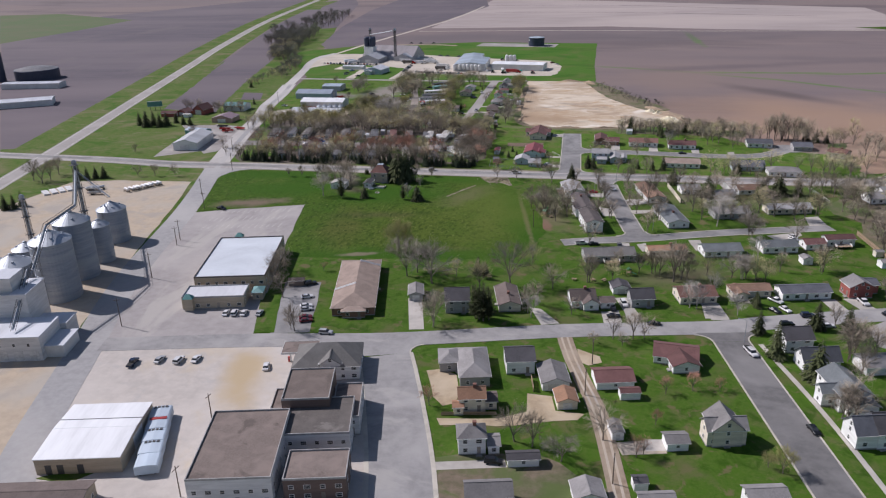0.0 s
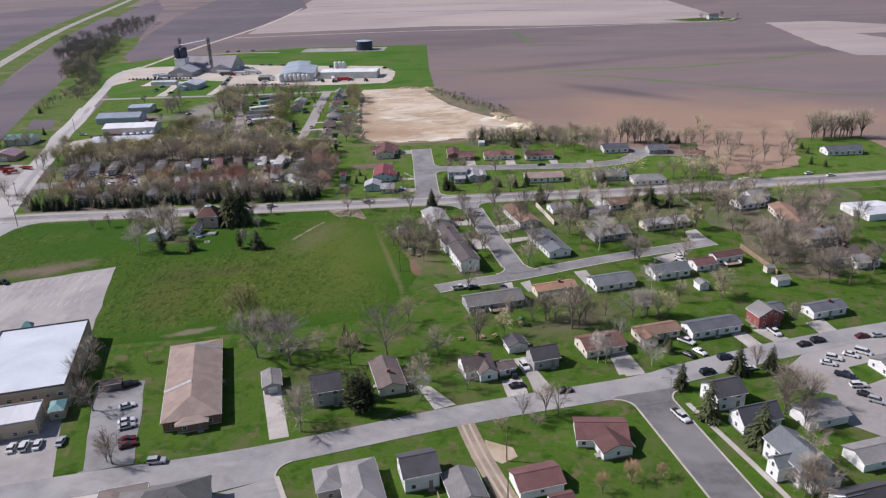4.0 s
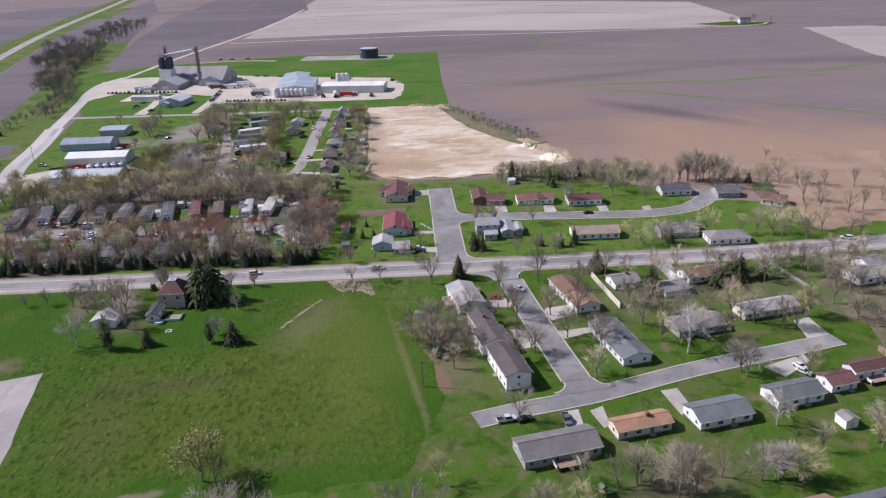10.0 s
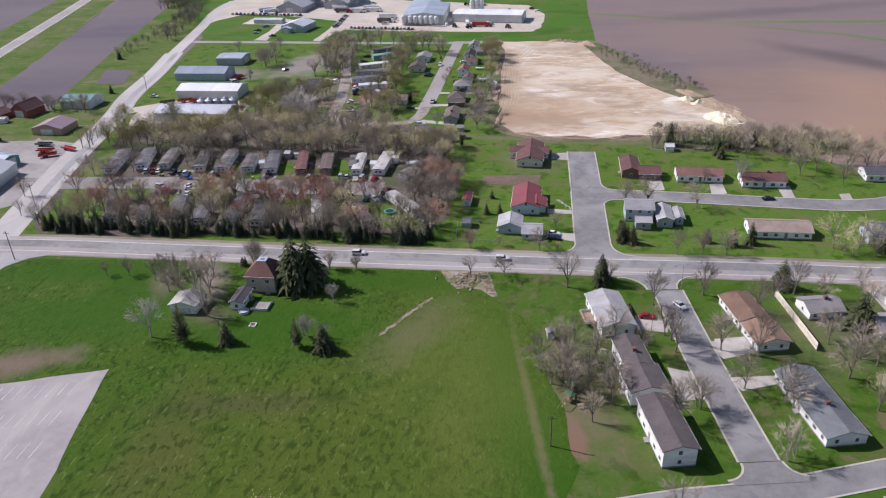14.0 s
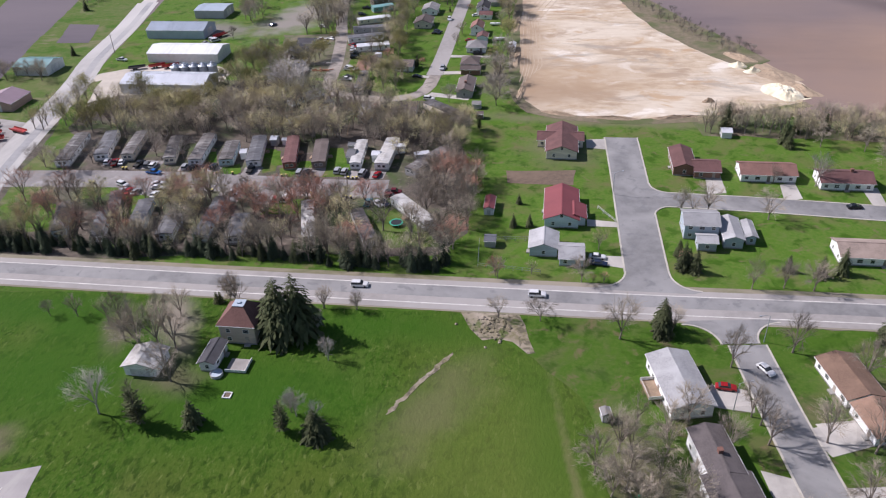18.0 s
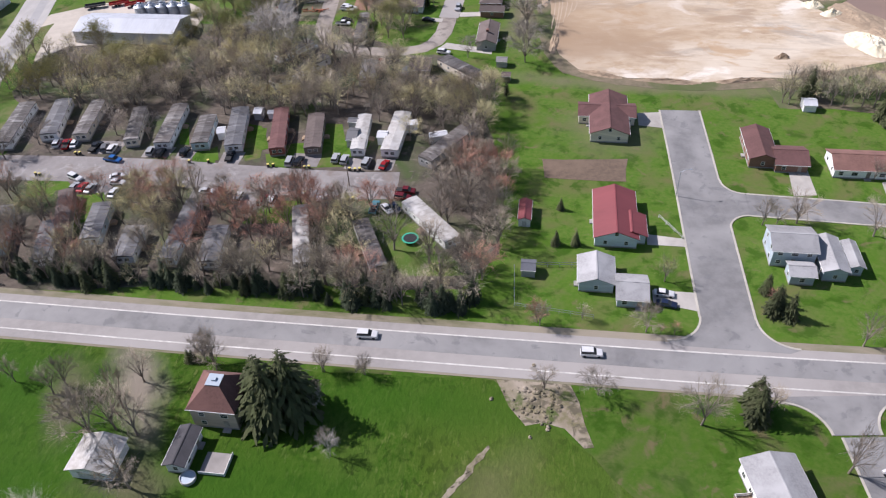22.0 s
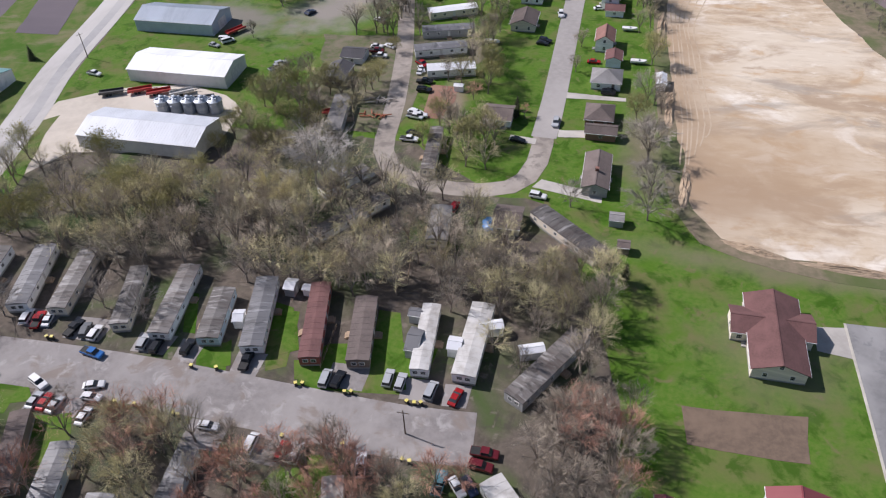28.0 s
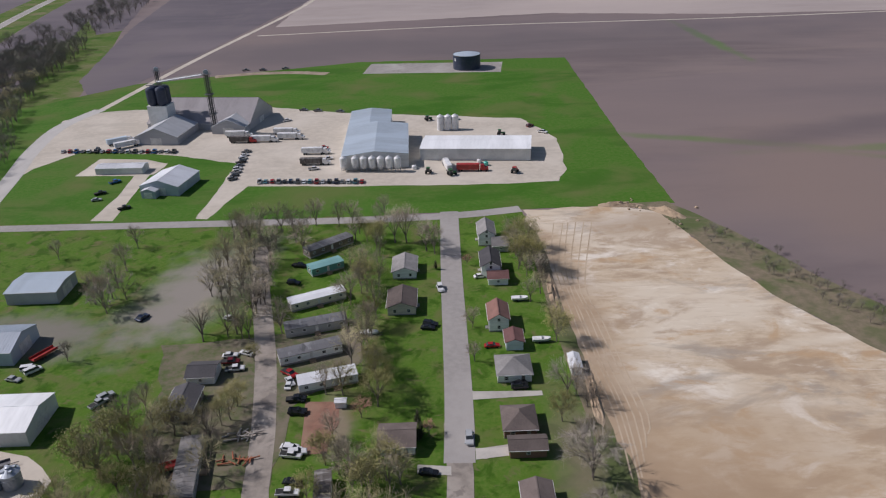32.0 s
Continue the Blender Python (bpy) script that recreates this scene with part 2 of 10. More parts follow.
for _n in ("lawn", "south_lawn", "meadow", "plant_grass", "verge_grass", "dry_weeds"):
    MATS[_n].node_tree.nodes["Principled BSDF"].inputs["Specular IOR Level"].default_value = 0.12
mottle("lawn", (0.030, 0.088, 0.004), 0.16, 0.50, 0.64, 0.75)
mottle("lawn", (0.075, 0.155, 0.014), 0.11, 0.52, 0.66, 0.7, shift=40)
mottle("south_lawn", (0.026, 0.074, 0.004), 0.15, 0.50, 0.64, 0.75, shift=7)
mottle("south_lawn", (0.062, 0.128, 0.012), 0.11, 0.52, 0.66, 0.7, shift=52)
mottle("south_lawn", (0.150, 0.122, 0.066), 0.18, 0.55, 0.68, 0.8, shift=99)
mottle("plant_grass", (0.035, 0.120, 0.008), 0.03, 0.50, 0.64, 0.7, (0.4, 1, 1))
mottle("lawn", (0.165, 0.140, 0.072), 0.20, 0.56, 0.70, 0.75, shift=90)
mottle("meadow", (0.056, 0.108, 0.012), 0.05, 0.50, 0.66, 0.7, (1, 0.35, 1), -12)
mottle("meadow", (0.096, 0.134, 0.026), 0.06, 0.54, 0.68, 0.6, (1, 0.4, 1), -12, 33)
for _c, _r, _a, _k in (((-78, 318), (44, 40), (0.096, 0.112, 0.020), 0.5), ((-112, 312), (11, 30), (0.100, 0.090, 0.030), 0.45), ((-62, 292), (20, 3.5), (0.120, 0.100, 0.045), 0.6), ((-100, 332), (24, 5), (0.088, 0.078, 0.036), 0.55)):
    soft_spot(MATS["meadow"], _a, _c, _r, 10, 0.9, _k, 0.06)
mottle("meadow", (0.014, 0.036, 0.003), 0.62, 0.50, 0.62, 0.62, (1, 0.55, 1), -10, 61)
mottle("meadow", (0.020, 0.050, 0.004), 0.16, 0.52, 0.66, 0.5, (1, 0.7, 1), -10, 11)
mottle("meadow", (0.140, 0.172, 0.045), 0.8, 0.57, 0.66, 0.6, (1, 0.4, 1), -10, 83)
for _c, _r, _a in (((-108, 366), (38, 19), 8), ((-176, 392), (44, 10), 3), ((-160, 370), (30, 16), 20), ((-36, 352), (7, 40), 8), ((-24, 320), (9, 34), 10), ((-70, 394), (40, 9), 2), ((-86, 280), (70, 9), 8), ((-150, 302), (9, 34), 14)):
    soft_spot(MATS["meadow"], (0.034, 0.098, 0.006), _c, _r, _a, 0.9, 0.8, 0.05)
soft_spot(MATS["meadow"], (0.185, 0.142, 0.105), (-171, 342.5), (19, 6.5), 20, 0.8, 0.95, 0.1)
soft_spot(MATS["meadow"], (0.260, 0.222, 0.182), (-134, 393), (5.5, 17), 32, 0.9, 0.95, 0.12)
soft_spot(MATS["meadow"], (0.170, 0.145, 0.100), (-147, 388), (5, 11), 20, 0.9, 0.7, 0.12)
soft_spot(MATS["meadow"], (0.150, 0.125, 0.085), (-126, 371), (9, 6), 0, 0.9, 0.7, 0.12)
soft_spot(MATS["meadow"], (0.200, 0.175, 0.120), (-94, 282), (9, 2.2), 14, 0.6, 0.9, 0.2)
soft_spot(MATS["meadow"], (0.170, 0.150, 0.080), (-27.6, 334.3), (44, 1.3), 100.5, 0.9, 0.75, 0.35)
soft_spot(MATS["meadow"], (0.112, 0.146, 0.028), (-46, 350), (22, 52), 8, 0.9, 0.6, 0.03)
soft_spot(MATS["meadow"], (0.150, 0.142, 0.070), (-62, 368), (20, 9), 60, 0.9, 0.6, 0.09)
mottle("dry_weeds", (0.115, 0.102, 0.072), 0.45, 0.48, 0.60, 0.85)
mottle("dry_weeds", (0.080, 0.112, 0.030), 0.22, 0.53, 0.64, 0.85, shift=19)
mottle("verge_grass", (0.050, 0.125, 0.012), 0.04, 0.50, 0.62, 0.75, shift=21)
mottle("verge_grass", (0.20, 0.185, 0.11), 0.10, 0.56, 0.68, 0.7, (0.4, 1, 1), 75, 50)
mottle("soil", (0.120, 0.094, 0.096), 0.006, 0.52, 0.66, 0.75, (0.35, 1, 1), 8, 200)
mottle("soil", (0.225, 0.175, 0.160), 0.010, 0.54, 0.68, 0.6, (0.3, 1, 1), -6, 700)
mottle("soil_dark_hazed", (0.150, 0.126, 0.130), 0.02, 0.52, 0.66, 0.6, (1, 0.35, 1), 18, 30)
mottle("pit_sand", (0.36, 0.262, 0.176), 0.06, 0.52, 0.64, 0.75, (0.60, 1, 1), 6, 12)
mottle("pit_sand", (0.78, 0.725, 0.635), 0.055, 0.53, 0.65, 0.8, (0.75, 1, 1), -5, 77)
mottle("pit_sand", (0.33, 0.285, 0.235), 0.05, 0.55, 0.67, 0.7, (0.5, 1, 1), 4, 140)
mottle("pit_sand", (0.46, 0.31, 0.175), 0.08, 0.55, 0.67, 0.75, (0.65, 1, 1), 10, 260)
mottle("pit_sand", (0.415, 0.310, 0.215), 0.42, 0.53, 0.66, 0.3, (0.2, 1, 1), 5, 330)
mottle("pit_sand", (0.76, 0.69, 0.585), 0.30, 0.55, 0.68, 0.35, (0.25, 1, 1), -4, 410)
mottle("lane_asphalt", (0.215, 0.178, 0.152), 0.13, 0.52, 0.64, 0.8)
mottle("lane_asphalt", (0.36, 0.342, 0.330), 0.22, 0.55, 0.66, 0.8, shift=70)
mottle("lane_dirt", (0.19, 0.165, 0.145), 0.2, 0.53, 0.64, 0.8)
mottle("concrete_pale", (0.52, 0.445, 0.345), 0.04, 0.50, 0.64, 0.7, shift=9)
mottle("concrete_pale", (0.43, 0.41, 0.39), 0.10, 0.55, 0.66, 0.6, shift=44)
mottle("tan_gravel", (0.36, 0.325, 0.285), 0.06, 0.50, 0.64, 0.75, shift=5)
mottle("lot_gravel", (0.44, 0.415, 0.385), 0.07, 0.52, 0.64, 0.7, (1, 0.3, 1), 12, 8)
mottle("asphalt_worn", (0.39, 0.375, 0.355), 0.12, 0.54, 0.66, 0.6, (0.4, 1, 1), 12, 18)
mottle("asphalt", (0.165, 0.165, 0.170), 0.25, 0.56, 0.64, 0.6, shift=27)
mottle("pale_gravel", (0.43, 0.385, 0.325), 0.05, 0.52, 0.64, 0.7, (0.5, 1, 1), 0, 31)
mottle("scrub_litter", (0.085, 0.122, 0.032), 0.07, 0.47, 0.60, 0.8, shift=14)
mottle("woodland_litter", (0.060, 0.050, 0.040), 0.15, 0.50, 0.62, 0.7, shift=3)
mottle("woodland_litter", (0.21, 0.175, 0.145), 0.25, 0.57, 0.67, 0.6, shift=55)
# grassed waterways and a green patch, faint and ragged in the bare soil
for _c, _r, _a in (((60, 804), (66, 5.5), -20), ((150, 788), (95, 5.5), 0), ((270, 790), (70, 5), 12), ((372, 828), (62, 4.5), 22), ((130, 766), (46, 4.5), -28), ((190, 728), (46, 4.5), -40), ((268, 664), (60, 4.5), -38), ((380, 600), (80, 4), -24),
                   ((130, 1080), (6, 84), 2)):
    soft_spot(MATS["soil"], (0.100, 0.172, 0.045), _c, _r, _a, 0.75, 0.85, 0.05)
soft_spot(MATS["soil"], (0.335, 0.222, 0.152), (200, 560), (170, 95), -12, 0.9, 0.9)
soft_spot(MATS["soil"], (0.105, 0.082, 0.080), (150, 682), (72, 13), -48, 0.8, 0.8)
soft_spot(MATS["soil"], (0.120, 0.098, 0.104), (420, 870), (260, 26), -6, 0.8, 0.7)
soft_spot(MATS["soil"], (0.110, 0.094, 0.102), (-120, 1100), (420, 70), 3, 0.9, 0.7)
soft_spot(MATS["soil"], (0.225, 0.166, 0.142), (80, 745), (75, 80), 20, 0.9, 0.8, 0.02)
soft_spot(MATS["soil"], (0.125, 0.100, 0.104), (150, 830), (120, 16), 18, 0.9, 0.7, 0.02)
soft_spot(MATS["pit_sand"], (0.40, 0.28, 0.17), (-30, 575), (46, 24), -8, 0.9, 0.7, 0.06)
soft_spot(MATS["pit_sand"], (0.37, 0.265, 0.17), (-52, 612), (11, 80), 2, 0.9, 0.85, 0.07)
soft_spot(MATS["pit_sand"], (0.35, 0.245, 0.155), (-42, 556), (30, 18), -20, 0.9, 0.8, 0.06)
soft_spot(MATS["pit_sand"], (0.38, 0.285, 0.195), (-12, 708), (34, 14), 0, 0.9, 0.8, 0.05)
soft_spot(MATS["concrete_pale"], (0.47, 0.365, 0.225), (-100, 181), (7.5, 20), 19, 0.7, 0.95, 0.07)
soft_spot(MATS["lawn"], (0.280, 0.252, 0.228), (-181, 668), (18, 42), -19, 0.7, 0.95, 0.09)
soft_spot(MATS["lawn"], (0.215, 0.195, 0.175), (-224, 640), (24, 15), -10, 0.7, 0.9, 0.09)
soft_spot(MATS["lawn"], (0.250, 0.200, 0.150), (-124, 592), (6, 13), 0, 0.6, 0.85, 0.12)
soft_spot(MATS["lawn"], (0.190, 0.160, 0.112), (-63, 576), (8, 28), 2, 0.9, 0.85, 0.1)
soft_spot(MATS["lawn"], (0.205, 0.170, 0.130), (-160, 606), (12, 14), 0, 0.8, 0.7, 0.1)
soft_spot(MATS["lawn"], (0.190, 0.160, 0.110), (-20, 527), (60, 5), -3, 0.9, 0.7, 0.1)
soft_spot(MATS["lawn"], (0.160, 0.135, 0.095), (-34, 500), (16, 16), 0, 0.8, 0.55, 0.1)
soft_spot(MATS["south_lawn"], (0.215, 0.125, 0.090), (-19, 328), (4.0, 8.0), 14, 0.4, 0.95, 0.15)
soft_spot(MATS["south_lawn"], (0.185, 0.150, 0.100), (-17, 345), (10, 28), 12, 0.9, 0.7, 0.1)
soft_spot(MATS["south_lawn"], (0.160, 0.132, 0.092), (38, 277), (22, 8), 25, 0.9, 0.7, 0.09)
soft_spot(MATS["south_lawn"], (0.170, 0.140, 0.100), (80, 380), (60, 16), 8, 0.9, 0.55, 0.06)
# roofs
for _n, _c in (("gray_shingle", (0.240, 0.230, 0.226)), ("old_shingle", (0.165, 0.160, 0.152)), ("pale_shingle", (0.345, 0.342, 0.345)), ("charcoal_shingle", (0.075, 0.072, 0.078)), ("slate_shingle", (0.115, 0.120, 0.138)),
               ("gray_blue_shingle", (0.170, 0.188, 0.197)), ("brown_shingle", (0.135, 0.108, 0.098)), ("tan_shingle", (0.315, 0.245, 0.205)),
               ("tan_brown_shingle", (0.245, 0.155, 0.110)), ("red_brown_shingle", (0.205, 0.110, 0.090)), ("maroon_shingle", (0.150, 0.075, 0.070)),
               ("orange_shingle", (0.330, 0.190, 0.120)), ("farm_red_shingle", (0.150, 0.078, 0.066)), ("dusk_shingle", (0.112, 0.096, 0.094)), ("flat_brown", (0.185, 0.150, 0.132)),
               ("flat_dark", (0.140, 0.125, 0.115))):
    make(_n, _c, tuple(v * 0.8 for v in _c), 2.2, 0.25, 0.95, vary=0.2, bump=0.5)
make("membrane", (0.56, 0.60, 0.64), (0.52, 0.56, 0.60), 0.6, 0.06, 0.6)
for _n, _c, _r in (("white_metal", (0.64, 0.65, 0.675), 0.5), ("bright_metal", (0.80, 0.81, 0.82), 0.45), ("pale_metal", (0.60, 0.62, 0.66), 0.45), ("blue_metal", (0.41, 0.475, 0.54), 0.5),
                   ("pale_blue_metal", (0.46, 0.54, 0.62), 0.5), ("slate_blue_metal", (0.30, 0.345, 0.41), 0.5), ("gray_metal", (0.140, 0.140, 0.147), 0.55), ("flat_barn", (0.275, 0.255, 0.265), 0.75), ("blue_gray_barn", (0.43, 0.44, 0.46), 0.65),
                   ("teal_metal", (0.17, 0.33, 0.33), 0.5), ("mauve_metal", (0.30, 0.215, 0.25), 0.6), ("red_metal", (0.235, 0.062, 0.066), 0.5),
                   ("white_metal_wall", (0.66, 0.66, 0.64), 0.55), ("blue_metal_wall", (0.38, 0.44, 0.50), 0.55), ("gray_metal_wall", (0.40, 0.40, 0.42), 0.55)):
    make(_n, _c, tuple(v * 0.9 for v in _c), 0.8, 0.12, _r, vary=0.05, bump=0.08, stretch=(1, 0.15, 1))
make("rust_metal", (0.112, 0.102, 0.095), (0.072, 0.057, 0.050), 0.9, 0.15, 0.65, third=(0.170, 0.160, 0.152), vary=0.28, bump=0.2, stretch=(2, 0.3, 1))
mottle("rust_metal", (0.045, 0.040, 0.037), 0.55, 0.52, 0.63, 0.75, (1, 0.35, 1))
mottle("rust_metal", (0.30, 0.29, 0.28), 0.45, 0.56, 0.66, 0.8, (1.6, 0.3, 1), 0, 31)
mottle("gray_metal", (0.055, 0.053, 0.055), 0.5, 0.53, 0.64, 0.7, (1, 0.35, 1), 0, 12)
mottle("gray_metal", (0.27, 0.27, 0.28), 0.4, 0.55, 0.66, 0.7, (1.6, 0.3, 1), 0, 71)
mottle("flat_brown", (0.10, 0.082, 0.072), 0.12, 0.56, 0.66, 0.7, (1, 1, 1), 0, 3)
mottle("flat_dark", (0.245, 0.225, 0.205), 0.15, 0.53, 0.66, 0.6, (1, 1, 1), 0, 8)
make("weathered_metal", (0.50, 0.49, 0.47), (0.36, 0.335, 0.305), 0.7, 0.2, 0.6, third=(0.58, 0.57, 0.55), bump=0.15)
make("aged_galvanised", (0.285, 0.325, 0.385), (0.220, 0.256, 0.310), 0.8, 0.1, 0.5, 0.4, third=(0.34, 0.37, 0.41), bump=0.08, stretch=(0.2, 0.2, 2))
make("galvanised", (0.400, 0.435, 0.480), (0.320, 0.355, 0.400), 0.8, 0.1, 0.5, 0.4, bump=0.08, stretch=(0.2, 0.2, 2))
# walls
for _n, _c in (("white_siding", (0.82, 0.82, 0.81)), ("cream_siding", (0.70, 0.635, 0.53)), ("gray_siding", (0.36, 0.36, 0.36)), ("blue_gray_siding", (0.42, 0.48, 0.54)),
               ("pale_blue_siding", (0.60, 0.66, 0.72)), ("blue_siding", (0.42, 0.52, 0.58)), ("red_siding", (0.32, 0.095, 0.08)), ("brown_siding", (0.21, 0.16, 0.13)),
               ("teal_siding", (0.13, 0.30, 0.28)), ("white_block", (0.62, 0.62, 0.62)), ("brick_brown", (0.24, 0.13, 0.095)), ("brick_buff", (0.46, 0.38, 0.28)),
               ("stone_buff", (0.50, 0.42, 0.31)), ("brick_dark", (0.15, 0.105, 0.09)), ("pink_brick", (0.44, 0.30, 0.245)), ("cream_brick", (0.50, 0.41, 0.33)), ("concrete_white", (0.62, 0.61, 0.60))):
    make(_n, _c, tuple(v * 0.88 for v in _c), 1.6, 0.3, 0.8, bump=0.15, stretch=(0.4, 0.4, 3), vary=0.05)
make("trim_white", (0.76, 0.75, 0.73), None, 2, 0.5, 0.6, bump=0.05)
make("coping", (0.36, 0.355, 0.35), None, 2, 0.5, 0.8)
make("foundation", (0.33, 0.32, 0.30), None, 2, 0.5, 0.9)
make("glass_dark", (0.035, 0.04, 0.045), (0.06, 0.065, 0.07), 0.5, 0.2, 0.12, bump=0)
make("door_paint", (0.30, 0.26, 0.22), None, 2, 0.5, 0.6, vary=0.4)
make("door_white", (0.66, 0.65, 0.63), None, 2, 0.5, 0.6)
make("deck_wood", (0.33, 0.24, 0.16), (0.26, 0.19, 0.13), 2, 0.4, 0.85, vary=0.15)
make("chimney_brick", (0.22, 0.11, 0.085), None, 4, 0.5, 0.9)
make("dark_steel", (0.07, 0.072, 0.08), (0.11, 0.105, 0.10), 1.2, 0.2, 0.55, 0.4)
make("navy_tank", (0.026, 0.036, 0.072), (0.040, 0.050, 0.085), 0.6, 0.1, 0.45, bump=0.05)
make("white_plastic", (0.74, 0.74, 0.74), None, 1, 0.3, 0.4, bump=0.03)
make("pole_wood", (0.16, 0.125, 0.095), (0.11, 0.085, 0.065), 4, 0.5, 0.9)
make("lid_yellow", (0.70, 0.60, 0.16), None, 2, 0.5, 0.5)
make("bin_black", (0.03, 0.03, 0.032), None, 2, 0.5, 0.5)
make("rubber", (0.02, 0.02, 0.02), None, 4, 1, 0.8)
make("rim_metal", (0.42, 0.42, 0.43), None, 4, 1, 0.35, 0.8, bump=0)
make("trampoline_green", (0.05, 0.42, 0.28), None, 2, 0.5, 0.5)
make("tarp_blue", (0.05, 0.17, 0.40), (0.08, 0.24, 0.5), 1.5, 0.5, 0.4, bump=0.6)
make("machine_red", (0.40, 0.035, 0.03), (0.28, 0.03, 0.025), 2, 0.5, 0.45)
make("machine_green", (0.03, 0.12, 0.035), None, 2, 0.5, 0.45)
make("teal_tank", (0.07, 0.45, 0.36), None, 2, 0.5, 0.4)
make("rock", (0.60, 0.54, 0.45), (0.46, 0.40, 0.32), 1.0, 0.3, 0.95, bump=0.8, vary=0.2)
make("cream_sand", (0.78, 0.70, 0.50), (0.70, 0.60, 0.40), 0.7, 0.2, 1, third=(0.82, 0.76, 0.60), bump=1)
make("spoil", (0.38, 0.29, 0.20), (0.30, 0.225, 0.155), 0.6, 0.2, 1, bump=1)
for _n, _c in (("white", (0.72, 0.72, 0.72)), ("silver", (0.42, 0.43, 0.44)), ("gray", (0.16, 0.165, 0.17)), ("black", (0.016, 0.017, 0.02)), ("red", (0.34, 0.018, 0.02)),
               ("maroon", (0.13, 0.016, 0.022)), ("blue", (0.03, 0.14, 0.40)), ("navy", (0.02, 0.03, 0.065)), ("teal", (0.10, 0.24, 0.28))):
    make("paint_" + _n, _c, tuple(v * 0.95 for v in _c), 1, 0.3, 0.25, 0.15, bump=0)
# plants
make("bark", (0.225, 0.188, 0.158), (0.150, 0.124, 0.104), 3, 0.5, 0.95, vary=0.25, bump=0.8)
make("bark_pale", (0.42, 0.385, 0.345), (0.30, 0.27, 0.24), 3, 0.5, 0.9, vary=0.1)
make("log_red", (0.33, 0.115, 0.06), (0.25, 0.09, 0.05), 2, 0.5, 0.9, bump=0.4)
make("twig_bare", (0.372, 0.318, 0.248), (0.276, 0.234, 0.182), 0.6, 0.2, 0.95, vary=0.28, bump=0)
make("twig_elm", (0.350, 0.312, 0.268), (0.262, 0.230, 0.198), 0.6, 0.2, 0.95, vary=0.2, bump=0)
make("twig_wood", (0.435, 0.385, 0.285), (0.330, 0.290, 0.215), 0.3, 0.06, 0.95, bump=0)
make("twig_hedge", (0.185, 0.185, 0.160), (0.135, 0.138, 0.122), 0.3, 0.03, 0.95, third=(0.24, 0.24, 0.165), bump=0)
make("twig_bud", (0.545, 0.490, 0.275), (0.430, 0.385, 0.220), 0.6, 0.2, 0.95, vary=0.25, bump=0)
make("twig_red", (0.450, 0.245, 0.175), (0.36, 0.20, 0.15), 0.6, 0.2, 0.95, vary=0.22, bump=0)
make("twig_pale", (0.46, 0.43, 0.39), (0.36, 0.33, 0.30), 0.6, 0.2, 0.95, vary=0.22, bump=0)
make("leaf_yellow", (0.310, 0.285, 0.105), (0.225, 0.212, 0.090), 0.8, 0.3, 0.8, vary=0.2, bump=0)
make("needle", (0.056, 0.070, 0.026), (0.084, 0.090, 0.042), 0.9, 0.3, 1.0, vary=0.3, bump=0)
make("needle_blue", (0.056, 0.074, 0.040), (0.042, 0.058, 0.030), 0.9, 0.3, 1.0, vary=0.3, bump=0)


# ---- builders ----
def mesh(name, bm):
    me = bpy.data.meshes.new(name)
    bm.to_mesh(me)
    bm.free()
    return me


def part(name, bm, material, parent, label="", at=None):
    """One mesh part under a thing or part; bm is a bmesh or a shared mesh."""
    me = mesh(name, bm) if isinstance(bm, bmesh.types.BMesh) else bm
    if not me.materials:
        me.materials.append(MATS[material])
    ob = new(name, me)
    ob.parent = parent
    if at is not None:
        ob.matrix_basis = at
    if label:
        tagged(ob, label)
    return ob


def thing(name, label, category, group="", at=None, kind=""):
    ob = new(name)
    ob.empty_display_size = 0.5
    tagged(ob, label, category, group, kind)
    if at is not None:
        ob.matrix_basis = at
    return ob


def box(bm, x0, y0, z0, x1, y1, z1):
    v = [bm.verts.new(p) for p in ((x0, y0, z0), (x1, y0, z0), (x1, y1, z0), (x0, y1, z0), (x0, y0, z1), (x1, y0, z1), (x1, y1, z1), (x0, y1, z1))]
    for f in ((3, 2, 1, 0), (4, 5, 6, 7), (0, 1, 5, 4), (1, 2, 6, 5), (2, 3, 7, 6), (3, 0, 4, 7)):
        bm.faces.new([v[i] for i in f])
    return v


def boxes(*rows):
    bm = bmesh.new()
    for r in rows:
        box(bm, *r)
    return bm


def prism(bm, profile, y0, y1):
    """Extrude an (x, z) outline along y."""
    a = [bm.verts.new((x, y0, z)) for x, z in profile]
    b = [bm.verts.new((x, y1, z)) for x, z in profile]
    n = len(profile)
    bm.faces.new(a)
    bm.faces.new(b[::-1])
    for i in range(n):
        bm.faces.new((a[i], b[i], b[(i + 1) % n], a[(i + 1) % n]))
    return bm


def rings(bm, rows, seg=24, cap=True, centre=(0, 0)):
    """A turned body from (radius, height) rows."""
    prev = None
    for r, z in rows:
        cur = [bm.verts.new((centre[0] + r * math.cos(2 * math.pi * i / seg), centre[1] + r * math.sin(2 * math.pi * i / seg), z)) for i in range(seg)]
        if prev:
            for i in range(seg):
                bm.faces.new((prev[i], prev[(i + 1) % seg], cur[(i + 1) % seg], cur[i]))
        elif cap:
            bm.faces.new(cur[::-1])
        prev = cur
    if cap:
        bm.faces.new(prev)
    return bm


